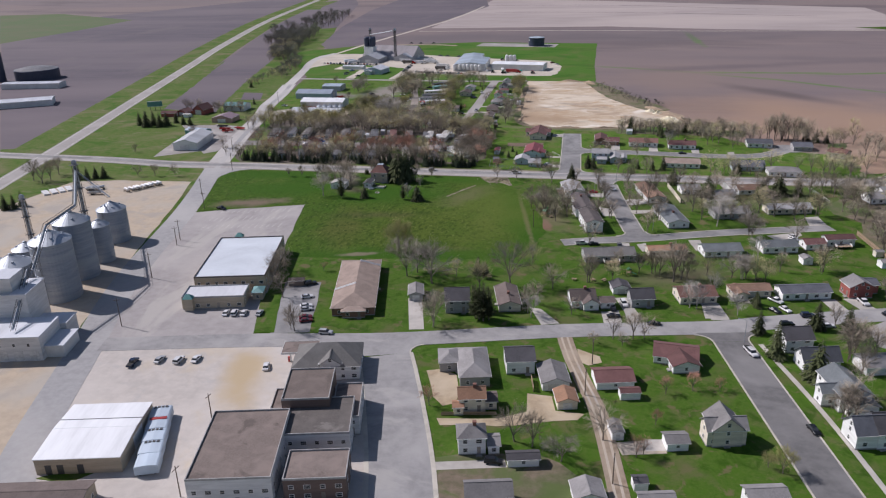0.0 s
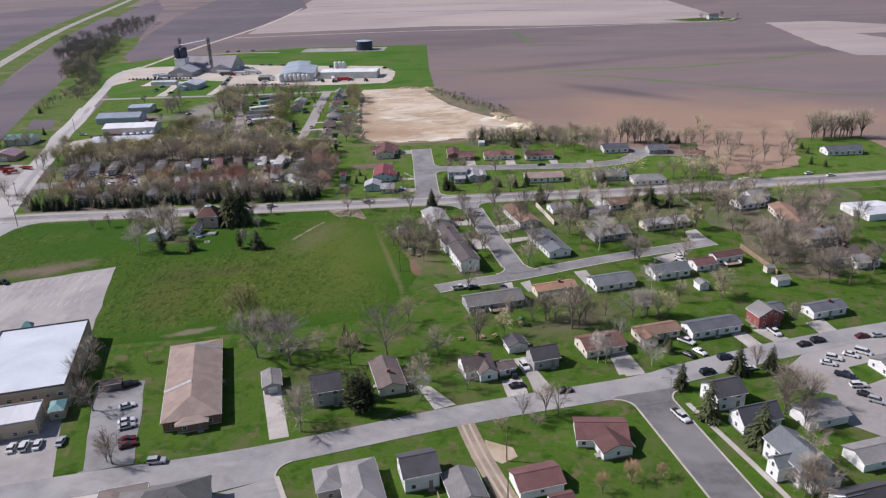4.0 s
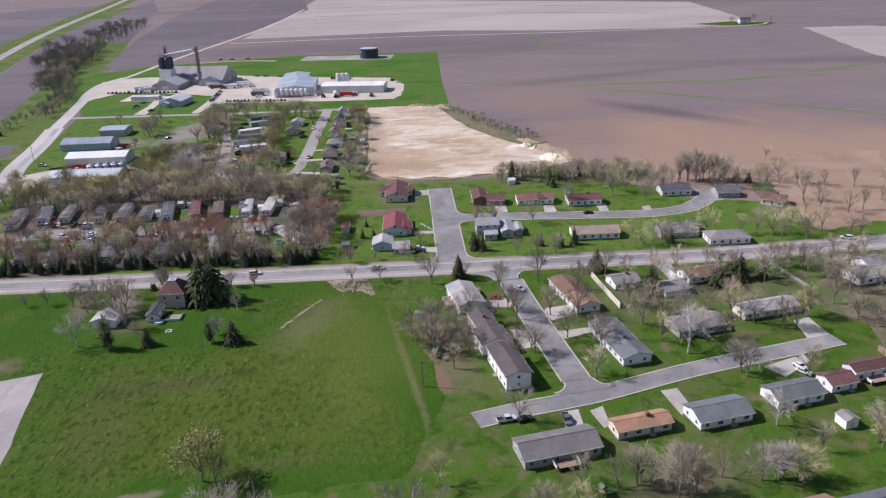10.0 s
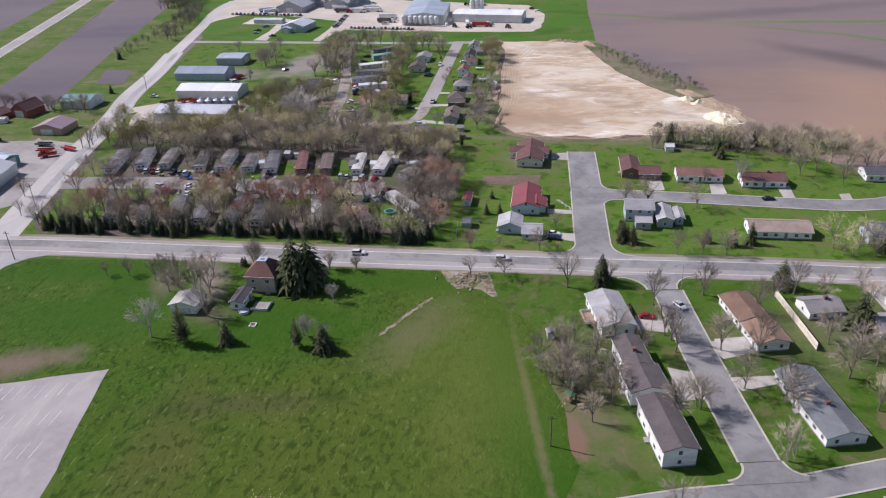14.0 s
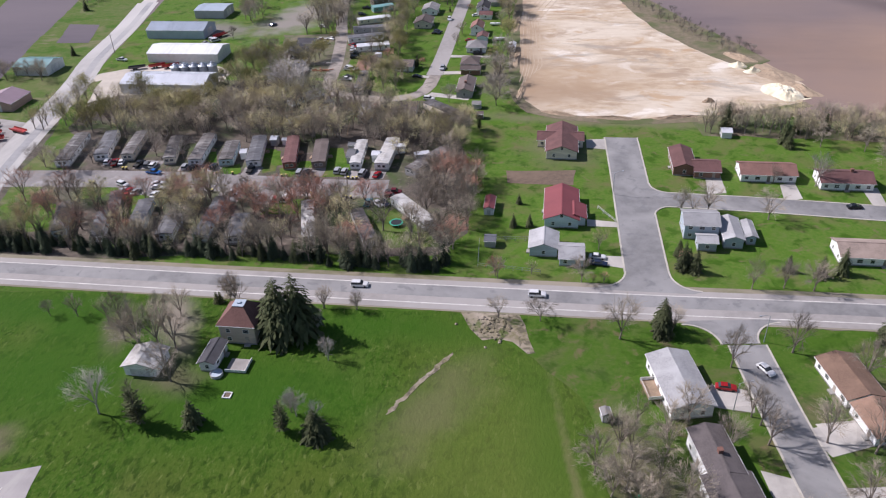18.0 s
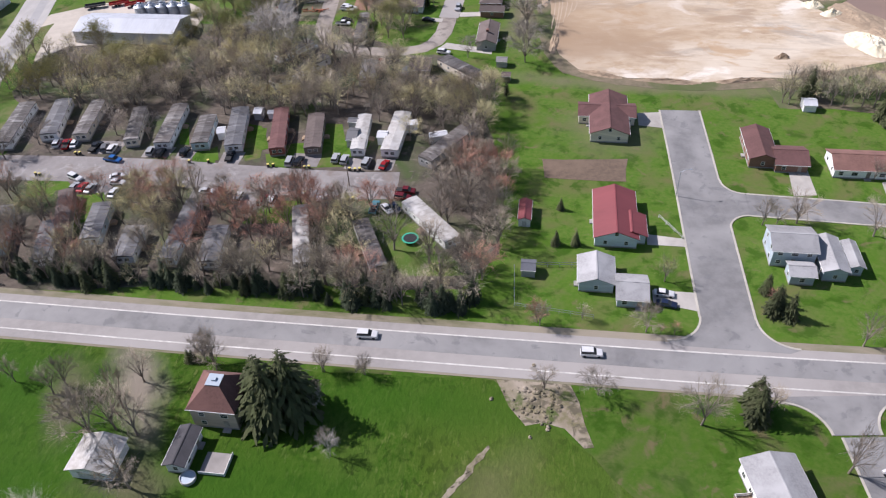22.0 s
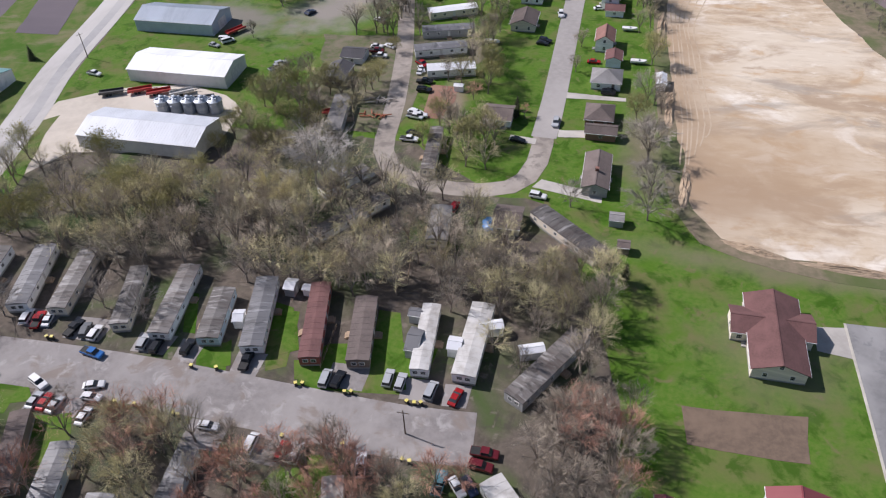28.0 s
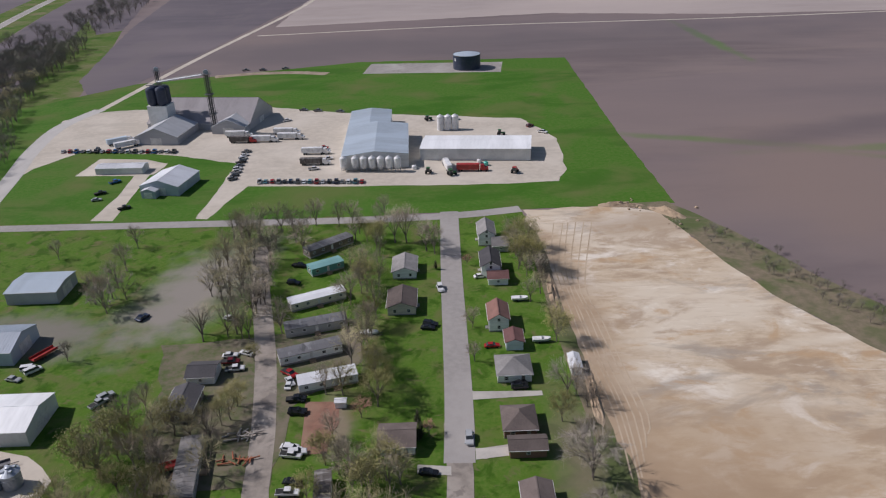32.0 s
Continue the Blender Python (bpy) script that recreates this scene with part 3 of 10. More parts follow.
def tube(bm, a, b, r0, r1=None, seg=5):
    a, b = Vector(a), Vector(b)
    q = (b - a).to_track_quat("Z", "Y")
    r1 = r0 if r1 is None else r1
    ra = [bm.verts.new(a + q @ Vector((r0 * math.cos(2 * math.pi * i / seg), r0 * math.sin(2 * math.pi * i / seg), 0))) for i in range(seg)]
    rb = [bm.verts.new(b + q @ Vector((r1 * math.cos(2 * math.pi * i / seg), r1 * math.sin(2 * math.pi * i / seg), 0))) for i in range(seg)]
    for i in range(seg):
        bm.faces.new((ra[i], ra[(i + 1) % seg], rb[(i + 1) % seg], rb[i]))
    bm.faces.new(ra[::-1])
    bm.faces.new(rb)


# ---- ground ----
def ground_sheet():
    bm = bmesh.new()
    xs = [-4000, -2200, -1200, -700, -400, -200, 0, 200, 500, 900, 1600, 2600, 4000]
    ys = [-1500, -600, -200, 0, 200, 400, 600, 800, 1100, 1600, 2300, 3200, 4600]
    g = [[bm.verts.new((x, y, 0)) for x in xs] for y in ys]
    for j in range(len(ys) - 1):
        for i in range(len(xs) - 1):
            bm.faces.new((g[j][i], g[j][i + 1], g[j + 1][i + 1], g[j + 1][i]))
    ob = new("ground", mesh("ground", bm))
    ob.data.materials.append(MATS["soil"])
    return tagged(ob, "wide brown ploughed farmland to the horizon", "ground", kind="structure")


ground_sheet()
PATCHES = []


def patch(name, material, z, pts, label, edge=0.5):
    """A flat area of ground cover with a slightly wavering edge and a real step."""
    PATCHES.append(name)
    z += 0.00028 * len(PATCHES) - 0.02985
    out = []
    n = len(pts)
    for i in range(n):
        a, b = Vector(pts[i]), Vector(pts[(i + 1) % n])
        d = (b - a).length
        k = max(1, min(40, int(d / (5 if edge > 0.15 else 1000))))
        nrm = Vector((-(b - a).y, (b - a).x)) / max(d, 0.01)
        for j in range(k):
            p = a.lerp(b, j / k)
            if j:
                p = p + nrm * edge * 1.6 * noise.noise(Vector((p.x * 0.09, p.y * 0.09, 3.1)))
            out.append(p)
    bm = bmesh.new()
    top = [bm.verts.new((p.x, p.y, z + 0.03)) for p in out]
    low = [bm.verts.new((p.x, p.y, -0.05)) for p in out]
    bm.faces.new(top)
    for i in range(len(out)):
        j = (i + 1) % len(out)
        bm.faces.new((top[i], low[i], low[j], top[j]))
    bmesh.ops.triangulate(bm, faces=[f for f in bm.faces if len(f.verts) > 4])
    bmesh.ops.recalc_face_normals(bm, faces=bm.faces)
    ob = new(name, mesh(name, bm))
    ob.data.materials.append(MATS[material])
    return tagged(ob, label, name.replace("_", " "), kind="structure")


def ribbon(pts, half, z, low=-0.05, shift=0.0):
    """A strip along a smoothed line; shift moves it sideways."""
    line = []
    P = [Vector(p) for p in pts]
    for i in range(len(P) - 1):
        p0, p1, p2, p3 = P[max(i - 1, 0)], P[i], P[i + 1], P[min(i + 2, len(P) - 1)]
        k = max(2, min(24, int((p2 - p1).length / 8)))
        for j in range(k):
            s = j / k
            line.append(0.5 * ((2 * p1) + (p2 - p0) * s + (2 * p0 - 5 * p1 + 4 * p2 - p3) * s * s + (3 * p1 - p0 - 3 * p2 + p3) * s ** 3))
    line.append(P[-1])
    bm = bmesh.new()
    prev = None
    for i, p in enumerate(line):
        d = (line[min(i + 1, len(line) - 1)] - line[max(i - 1, 0)]).normalized()
        nr = Vector((-d.y, d.x))
        a, b = p + nr * (shift + half), p + nr * (shift - half)
        cur = [bm.verts.new(q) for q in ((a.x, a.y, low), (a.x, a.y, z), (b.x, b.y, z), (b.x, b.y, low))]
        if prev:
            for k in range(3):
                bm.faces.new((prev[k], prev[k + 1], cur[k + 1], cur[k]))
        prev = cur
    bmesh.ops.recalc_face_normals(bm, faces=bm.faces)
    return bm


def road(name, pts, width, material, z, label, kerb=0.0, lines=()):
    ob = new(name, mesh(name, ribbon(pts, width / 2, z)))
    ob.data.materials.append(MATS[material])
    tagged(ob, label, "road", kind="structure")
    if kerb:
        for s in (1, -1):
            part("kerb", ribbon(pts, kerb / 2, z + 0.06, shift=s * (width / 2 + kerb / 2)), "kerb_concrete", ob, "pale concrete kerb")
    for sh, w, m in lines:
        part("road_line", ribbon(pts, w / 2, z + 0.015, low=z - 0.02, shift=sh), m, ob)
    return ob


# ---- buildings ----
ROOF_WORDS = {"membrane": "pale flat membrane", "flat_brown": "flat brown tar", "flat_dark": "flat dark tar", "flat_barn": "gray-brown steel", "blue_gray_barn": "pale gray steel"}
WIN, PANE, DOOR, GDOOR = {}, {}, {}, {}


def window_mesh(w, h):
    if (w, h) not in WIN:
        t = 0.09
        WIN[w, h] = mesh("window", boxes((-w / 2, -0.05, 0, -w / 2 + t, 0.05, h), (w / 2 - t, -0.05, 0, w / 2, 0.05, h), (-w / 2 + t, -0.05, 0, w / 2 - t, 0.05, t),
                                         (-w / 2 + t, -0.05, h - t, w / 2 - t, 0.05, h), (-w / 2 + t, -0.03, h / 2 - t / 3, w / 2 - t, 0.04, h / 2 + t / 3)))
        PANE[w, h] = mesh("pane", boxes((-w / 2 + t, -0.02, t, w / 2 - t, 0.02, h - t)))
    return WIN[w, h], PANE[w, h]


def faces_north(parent, at):
    return ((parent.matrix_basis @ at).to_3x3() @ Vector((0, -1, 0))).y > 0.3


def add_window(parent, at, w=1.2, h=1.2):
    """A framed window with its pane; the rear walls, which face the back gardens to the north, stay plain."""
    if faces_north(parent, at):
        return
    wm, pm = window_mesh(w, h)
    ob = part("window", wm, "trim_white", parent, at=at)
    part("pane", pm, "glass_dark", ob)


def roof_gable(L, W, eave, pitch, ov, th=0.18):
    bm = bmesh.new()
    hw, hl, rise = W / 2 + ov, L / 2 + ov, (W / 2 + ov) * pitch
    z0 = eave - ov * pitch
    prism(bm, [(-hw, z0), (-hw, z0 + th), (0, z0 + rise + th), (hw, z0 + th), (hw, z0), (0, z0 + rise)], -hl, hl)
    bmesh.ops.rotate(bm, verts=bm.verts, matrix=Matrix.Rotation(radians(90), 3, "Z"))
    bmesh.ops.recalc_face_normals(bm, faces=bm.faces)
    return bm


def roof_hip(L, W, eave, pitch, ov, th=0.18):
    bm = bmesh.new()
    hl, hw = L / 2 + ov, W / 2 + ov
    m = min(hl, hw)
    rise, z0 = m * pitch, eave - ov * pitch
    rx, ry = hl - m + 0.02, hw - m + 0.02
    lo = [bm.verts.new(p) for p in ((-hl, -hw, z0), (hl, -hw, z0), (hl, hw, z0), (-hl, hw, z0))]
    mid = [bm.verts.new((v.co.x, v.co.y, z0 + th)) for v in lo]
    top = [bm.verts.new(p) for p in ((-rx, -ry, z0 + rise + th), (rx, -ry, z0 + rise + th), (rx, ry, z0 + rise + th), (-rx, ry, z0 + rise + th))]
    bm.faces.new(lo[::-1])
    bm.faces.new(top)
    for i in range(4):
        j = (i + 1) % 4
        bm.faces.new((lo[i], lo[j], mid[j], mid[i]))
        bm.faces.new((mid[i], mid[j], top[j], top[i]))
    return bm


def shell(h, at, L, W, eave, roof, wall, style, pitch, kind, chimney=False, deck=False):
    """Walls, roof, trim and openings of one block of a building; ridge along local x."""
    big = kind in ("machine_shed", "metal_building", "seed_warehouse", "chemical_warehouse", "flat_storage_barn", "storage_shed", "workshop")
    bm = bmesh.new()
    if style == "gable":
        prism(bm, [(-W / 2, 0), (-W / 2, eave), (0, eave + W / 2 * pitch), (W / 2, eave), (W / 2, 0)], -L / 2, L / 2)
        bmesh.ops.rotate(bm, verts=bm.verts, matrix=Matrix.Rotation(radians(90), 3, "Z"))
        bmesh.ops.recalc_face_normals(bm, faces=bm.faces)
    else:
        box(bm, -L / 2, -W / 2, 0, L / 2, W / 2, eave)
    part("wall", bm, wall, h, at=at)
    ov = 0.2 if kind in ("shed",) or big else 0.45
    if style == "flat":
        t = 0.22
        part("roof", boxes((-L / 2 + t, -W / 2 + t, eave, L / 2 - t, W / 2 - t, eave + 0.12)), roof, h, at=at)
        pm = boxes((-L / 2, -W / 2, eave, L / 2, -W / 2 + t, eave + 0.55), (-L / 2, W / 2 - t, eave, L / 2, W / 2, eave + 0.55),
                   (-L / 2, -W / 2 + t, eave, -L / 2 + t, W / 2 - t, eave + 0.55), (L / 2 - t, -W / 2 + t, eave, L / 2, W / 2 - t, eave + 0.55))
        part("parapet", pm, "flat_dark" if roof == "membrane" else "coping", h, at=at)
    elif style == "mansard":
        fr = bmesh.new()
        low, high = eave - 0.15, eave + W * pitch * 0.5
        a = [fr.verts.new((sx * (L / 2 + ov), sy * (W / 2 + ov), low)) for sx, sy in ((-1, -1), (1, -1), (1, 1), (-1, 1))]
        b = [fr.verts.new((sx * L * 0.15, sy * W * 0.15, high)) for sx, sy in ((-1, -1), (1, -1), (1, 1), (-1, 1))]
        for i in range(4):
            fr.faces.new((a[i], a[(i + 1) % 4], b[(i + 1) % 4], b[i]))
        fr.faces.new(a[::-1])
        fr.faces.new(b)
        part("roof", fr, roof, h, at=at)
        part("roof_deck", boxes((-L * 0.16, -W * 0.16, high, L * 0.16, W * 0.16, high + 0.16), (-0.5, -0.4, high + 0.16, 0.4, 0.4, high + 0.5)), "blue_metal", h, at=at)
    elif style == "hip":
        part("roof", roof_hip(L, W, eave, pitch, ov), roof, h, at=at)
    else:
        part("roof", roof_gable(L, W, eave, pitch, ov), roof, h, at=at)
        zr = eave + W / 2 * pitch + 0.16
        part("ridge_cap", boxes((-L / 2 - ov, -0.16, zr - 0.06, L / 2 + ov, 0.16, zr + 0.05)), roof, h, at=at)
    if style != "flat":
        z0 = eave - ov * pitch
        for s in (1, -1):
            if faces_north(h, at @ pose(0, 0, 0, 0, 0, 90 * (s + 1))):
                continue
            part("gutter", boxes((-L / 2 - ov, s * (W / 2 + ov + 0.05) - 0.05, z0 - 0.02, L / 2 + ov, s * (W / 2 + ov + 0.05) + 0.05, z0 + 0.13)), "trim_white", h, at=at)
    if style == "gable" and big and roof not in ("flat_barn", "blue_gray_barn", "bright_metal"):
        n = int((L + 2 * ov) / 0.9)
        slope = math.hypot(W / 2 + ov, (W / 2 + ov) * pitch)
        for s in (1, -1):
            rb = bmesh.new()
            for i in range(1, n):
                x = -L / 2 - ov + i * (L + 2 * ov) / n
                a = Vector((x, s * (W / 2 + ov), eave - ov * pitch + 0.2))
                b = Vector((x, 0, eave + W / 2 * pitch + 0.2))
                v = [rb.verts.new(p) for p in (a + Vector((-0.05, 0, 0)), a + Vector((0.05, 0, 0)), b + Vector((0.05, 0, 0)), b + Vector((-0.05, 0, 0)),
                                               a + Vector((0, 0, 0.035)), b + Vector((0, 0, 0.035)))]
                for f in ((0, 4, 5, 3), (4, 1, 2, 5), (0, 1, 4), (3, 5, 2)):
                    rb.faces.new([v[k] for k in f])
            part("roof_ribs", rb, roof, h, at=at)
    if kind in ("house", "farmhouse", "church", "fuel_station", "clinic_building", "store_building", "shop_building", "low_building"):
        part("foundation", boxes((-L / 2 - 0.04, -W / 2 - 0.04, 0, L / 2 + 0.04, W / 2 + 0.04, 0.4)), "foundation", h, at=at)
        storeys = [0.95] + ([3.5] if eave > 4.3 else [])
        for s in (1, -1):
            turn = pose(0, 0, 0) if s < 0 else pose(0, 0, 0, 0, 0, 180)
            for zf in storeys:
                if zf + 1.2 > eave:
                    continue
                n = max(1, int(L / 3.2))
                for i in range(n):
                    x = -L / 2 + (i + 0.5) * L / n
                    if zf < 1 and i == n // 2 and n > 1:
                        if faces_north(h, at @ turn):
                            continue
                        d = part("door", boxes((-0.48, -0.06, 0.4, 0.48, 0.06, 2.45)), "door_paint", h, at=at @ turn @ pose(x, -W / 2 - 0.03, 0))
                        part("step", boxes((-0.8, -1.0, 0, 0.8, 0, 0.38)), "foundation", h, at=at @ turn @ pose(x, -W / 2 - 0.05, 0))
                    else:
                        add_window(h, at @ turn @ pose(x, -W / 2 - 0.02, zf), (1.2, 1.6)[i % 2], 1.2)
            for zf in storeys + ([eave + 0.5] if W * pitch > 3.6 and style == "gable" else []):
                if zf + 1.2 > eave and zf < 3:
                    continue
                n = 1 if zf > eave else max(1, int(W / 4))
                for i in range(n):
                    add_window(h, at @ pose(0, 0, 0, 0, 0, 90 * s) @ pose(-W / 2 + (i + 0.5) * W / n, -L / 2 - 0.02, zf), 1.0, 1.2)
    elif kind == "garage":
        part("garage_door", boxes((-1.3 if W < 6.5 else -2.4, -0.05, 0.03, 1.3 if W < 6.5 else 2.4, 0.05, 2.15)), "door_white", h, at=at @ pose(0, 0, 0, 0, 0, 90) @ pose(0, -L / 2 - 0.02, 0))
        add_window(h, at @ pose(0, -W / 2 - 0.02, 1.0), 1.0, 0.9)
    elif kind == "shed":
        part("door", boxes((-0.55, -0.05, 0.03, 0.55, 0.05, 1.85)), "door_white", h, at=at @ pose(0, 0, 0, 0, 0, 90) @ pose(0, -L / 2 - 0.02, 0))
    else:
        for s in (1, -1):
            dw = min(W * 0.28, 3.2)
            part("sliding_door", boxes((-dw, -0.07, 0.03, dw, 0.07, min(eave - 0.4, 4.0))), "door_white", h, at=at @ pose(0, 0, 0, 0, 0, 90 * s) @ pose(0, -L / 2 - 0.03, 0))
    if chimney:
        zt = eave + W / 2 * pitch + 0.9
        part("chimney", boxes((-0.45, -0.45, eave - 0.2, 0.45, 0.45, zt), (-0.52, -0.52, zt, 0.52, 0.52, zt + 0.15)), "chimney_brick", h, at=at @ pose(L * 0.12, 0, 0))
    if deck:
        part("deck", boxes((-3.2, -W / 2 - 3.2, 1.0, 3.2, -W / 2 - 0.02, 1.15), *[(x - 0.07, y - 0.07, 0, x + 0.07, y + 0.07, 1.0) for x in (-3, 3) for y in (-W / 2 - 3, -W / 2 - 0.4)]), "deck_wood", h, at=at)
        part("railing", boxes((-3.2, -W / 2 - 3.2, 1.9, 3.2, -W / 2 - 3.12, 2.0), (-3.2, -W / 2 - 3.2, 1.15, -3.12, -W / 2 - 0.1, 2.0), (3.12, -W / 2 - 3.2, 1.15, 3.2, -W / 2 - 0.1, 2.0)), "trim_white", h, at=at)


PLOTS = []


def clear_of(x, y, room):
    """The nearest spot to (x, y) that keeps room from every house standing so far."""
    for m, hl, hw in PLOTS:
        q = m.inverted() @ Vector((x, y, 0))
        dx, dy = hl + room - abs(q.x), hw + room - abs(q.y)
        if dx > 0 and dy > 0:
            if dx < dy:
                q.x += math.copysign(dx, q.x)
            else:
                q.y += math.copysign(dy, q.y)
            q = m @ q
            x, y = q.x, q.y
    return x, y


def building(kind, x, y, rot, L, W, eave, roof, wall, style="gable", pitch=0.38, chimney=False, deck=False):
    words = ROOF_WORDS.get(roof, roof.replace("_", " ").replace("shingle", "shingled"))
    label = "%s %s with a %s roof" % (wall.replace("_", " ").replace("siding", "sided").replace("gray metal wall", "gray steel").replace("metal wall", "steel").replace("block", "painted block"), kind.replace("_", " "), words)
    h = thing(kind, label, kind.replace("_", " "), "buildings of the town", pose(x, y, 0, 0, 0, rot))
    h["sort"] = kind
    PLOTS.append((h.matrix_basis.copy(), L / 2, W / 2))
    shell(h, Matrix(), L, W, eave, roof, wall, style, pitch, kind, chimney or (kind == "house" and (int(abs(x) * 10) % 4 == 0)), deck)
    return h


def wing(h, x, y, rot, L, W, eave, roof, wall, style="gable", pitch=0.38):
    shell(h, h.matrix_basis.inverted() @ pose(x, y, 0, 0, 0, rot), L, W, eave, roof, wall, style, pitch, h["sort"])


def seamed_roof(L, W, eave):
    """A low metal roof in one sheet, folded up into standing seams across its length."""
    bm = bmesh.new()
    n = int(L / 1.6)
    xs = [(-L / 2 - 0.12, 0)]
    for i in range(1, n):
        c = -L / 2 + i * L / n
        xs += [(c - 0.07, 0), (c - 0.05, 0.035), (c + 0.05, 0.035), (c + 0.07, 0)]
    xs.append((L / 2 + 0.12, 0))
    w, ridge = W / 2 + 0.12, eave + 0.1 + (W / 2 + 0.12) * 0.12
    lines = []
    for y, z in ((-w, eave - 0.06), (-w, eave + 0.1), (0, ridge), (w, eave + 0.1), (w, eave - 0.06)):
        lines.append([bm.verts.new((x, y, z + (up if z > eave else 0))) for x, up in xs])
    for a, b in zip(lines, lines[1:]):
        for k in range(len(xs) - 1):
            bm.faces.new((a[k], a[k + 1], b[k + 1], b[k]))
    for k in (0, -1):
        bm.faces.new([line[k] for line in lines])
    bm.faces.new([*lines[0], *lines[4][::-1]])
    bmesh.ops.recalc_face_normals(bm, faces=bm.faces)
    return bm


def mobile_home(x, y, rot, L, W, roof, wall):
    """A single-wide mobile home on skirted blocks, long side along local x."""
    rw = roof.replace("_", " ").replace("shingle", "shingled").replace("rust", "rust-streaked")
    h = thing("mobile_home", "long %s mobile home with a %s roof" % (wall.replace("_", " ").replace("siding", "sided"), rw), "mobile home", "homes of the trailer park", pose(x, y, 0, 0, 0, rot))
    PLOTS.append((h.matrix_basis.copy(), L / 2, W / 2))
    part("skirting", boxes((-L / 2 + 0.06, -W / 2 + 0.06, 0, L / 2 - 0.06, W / 2 - 0.06, 0.7)), "foundation", h)
    bm = bmesh.new()
    prism(bm, [(-W / 2, 0.7), (-W / 2, 3.0), (0, 3.0 + W * 0.06), (W / 2, 3.0), (W / 2, 0.7)], -L / 2, L / 2)
    bmesh.ops.rotate(bm, verts=bm.verts, matrix=Matrix.Rotation(radians(90), 3, "Z"))
    bmesh.ops.recalc_face_normals(bm, faces=bm.faces)
    part("body", bm, wall, h)
    part("roof", seamed_roof(L, W, 3.0), roof, h)
    for s in (1, -1):
        turn = pose(0, 0, 0) if s < 0 else pose(0, 0, 0, 0, 0, 180)
        k = max(3, int(L / 3.6))
        for i in range(k):
            px = -L / 2 + (i + 0.5) * L / k
            if i == k // 2:
                if faces_north(h, turn):
                    continue
                part("door", boxes((-0.45, -0.04, 0.75, 0.45, 0.04, 2.75)), "door_white", h, at=turn @ pose(px, -W / 2 - 0.02, 0))
                part("porch_step", boxes((-0.9, -1.3, 0, 0.9, 0, 0.7), (-0.9, -1.7, 0, 0.9, -1.3, 0.35)), "deck_wood", h, at=turn @ pose(px, -W / 2 - 0.05, 0))
            else:
                add_window(h, turn @ pose(px, -W / 2 - 0.02, 1.5), 1.1, 0.95)
    for s in (1, -1):
        add_window(h, pose(0, 0, 0, 0, 0, 90 * s) @ pose(-0.85, -L / 2 - 0.02, 1.4), 1.2, 1.0)
        add_window(h, pose(0, 0, 0, 0, 0, 90 * s) @ pose(0.85, -L / 2 - 0.02, 1.4), 1.2, 1.0)
    return h


def turret(x, y, z):
    """A small hipped dark-green cap on the store's roof edge."""
    t = thing("roof_turret", "small dark green hipped cap on the store roof", "turret", "store roof caps", pose(x, y, 0, 0, 0, 12.5))
    part("base", boxes((-1.6, -1.2, 0 if z < 6 else z - 0.75, 1.6, 1.2, z)), "stone_buff", t)
    bm = bmesh.new()
    low = [bm.verts.new((sx * 1.9, sy * 1.5, z)) for sx, sy in ((-1, -1), (1, -1), (1, 1), (-1, 1))]
    top = [bm.verts.new((sx * 0.5, 0, z + 1.6)) for sx in (-1, 1)]
    for f in ((low[0], low[1], top[1], top[0]), (low[2], low[3], top[0], top[1]), (low[1], low[2], top[1]), (low[3], low[0], top[0]), tuple(low[::-1])):
        bm.faces.new(f)
    part("cap", bm, "teal_siding", t)


# ---- cars ----
CARTYPES = {
    "sedan": (4.7, 1.8, [(-2.35, 0.32), (-2.33, 0.72), (-1.9, 0.92), (1.2, 0.95), (2.15, 0.78), (2.35, 0.6), (2.35, 0.32)], [(-1.75, 0.9), (-1.2, 1.4), (0.15, 1.42), (1.05, 0.92)]),
    "suv": (4.8, 1.9, [(-2.4, 0.38), (-2.4, 0.98), (-2.3, 1.05), (1.1, 1.08), (2.2, 0.95), (2.4, 0.72), (2.4, 0.38)], [(-2.3, 1.03), (-2.1, 1.7), (0.25, 1.72), (1.0, 1.06)]),
    "van": (5.0, 1.95, [(-2.5, 0.35), (-2.5, 1.0), (-2.45, 1.08), (1.5, 1.1), (2.35, 0.85), (2.5, 0.65), (2.5, 0.35)], [(-2.45, 1.06), (-2.35, 1.85), (0.9, 1.85), (1.7, 1.06)]),
    "pickup": (5.6, 1.95, [(-2.8, 0.45), (-2.8, 1.05), (-0.7, 1.08), (1.5, 1.1), (2.65, 0.98), (2.8, 0.75), (2.8, 0.45)], [(-0.75, 1.05), (-0.6, 1.78), (0.85, 1.78), (1.45, 1.08)]),
}
CAR_PARTS = {}


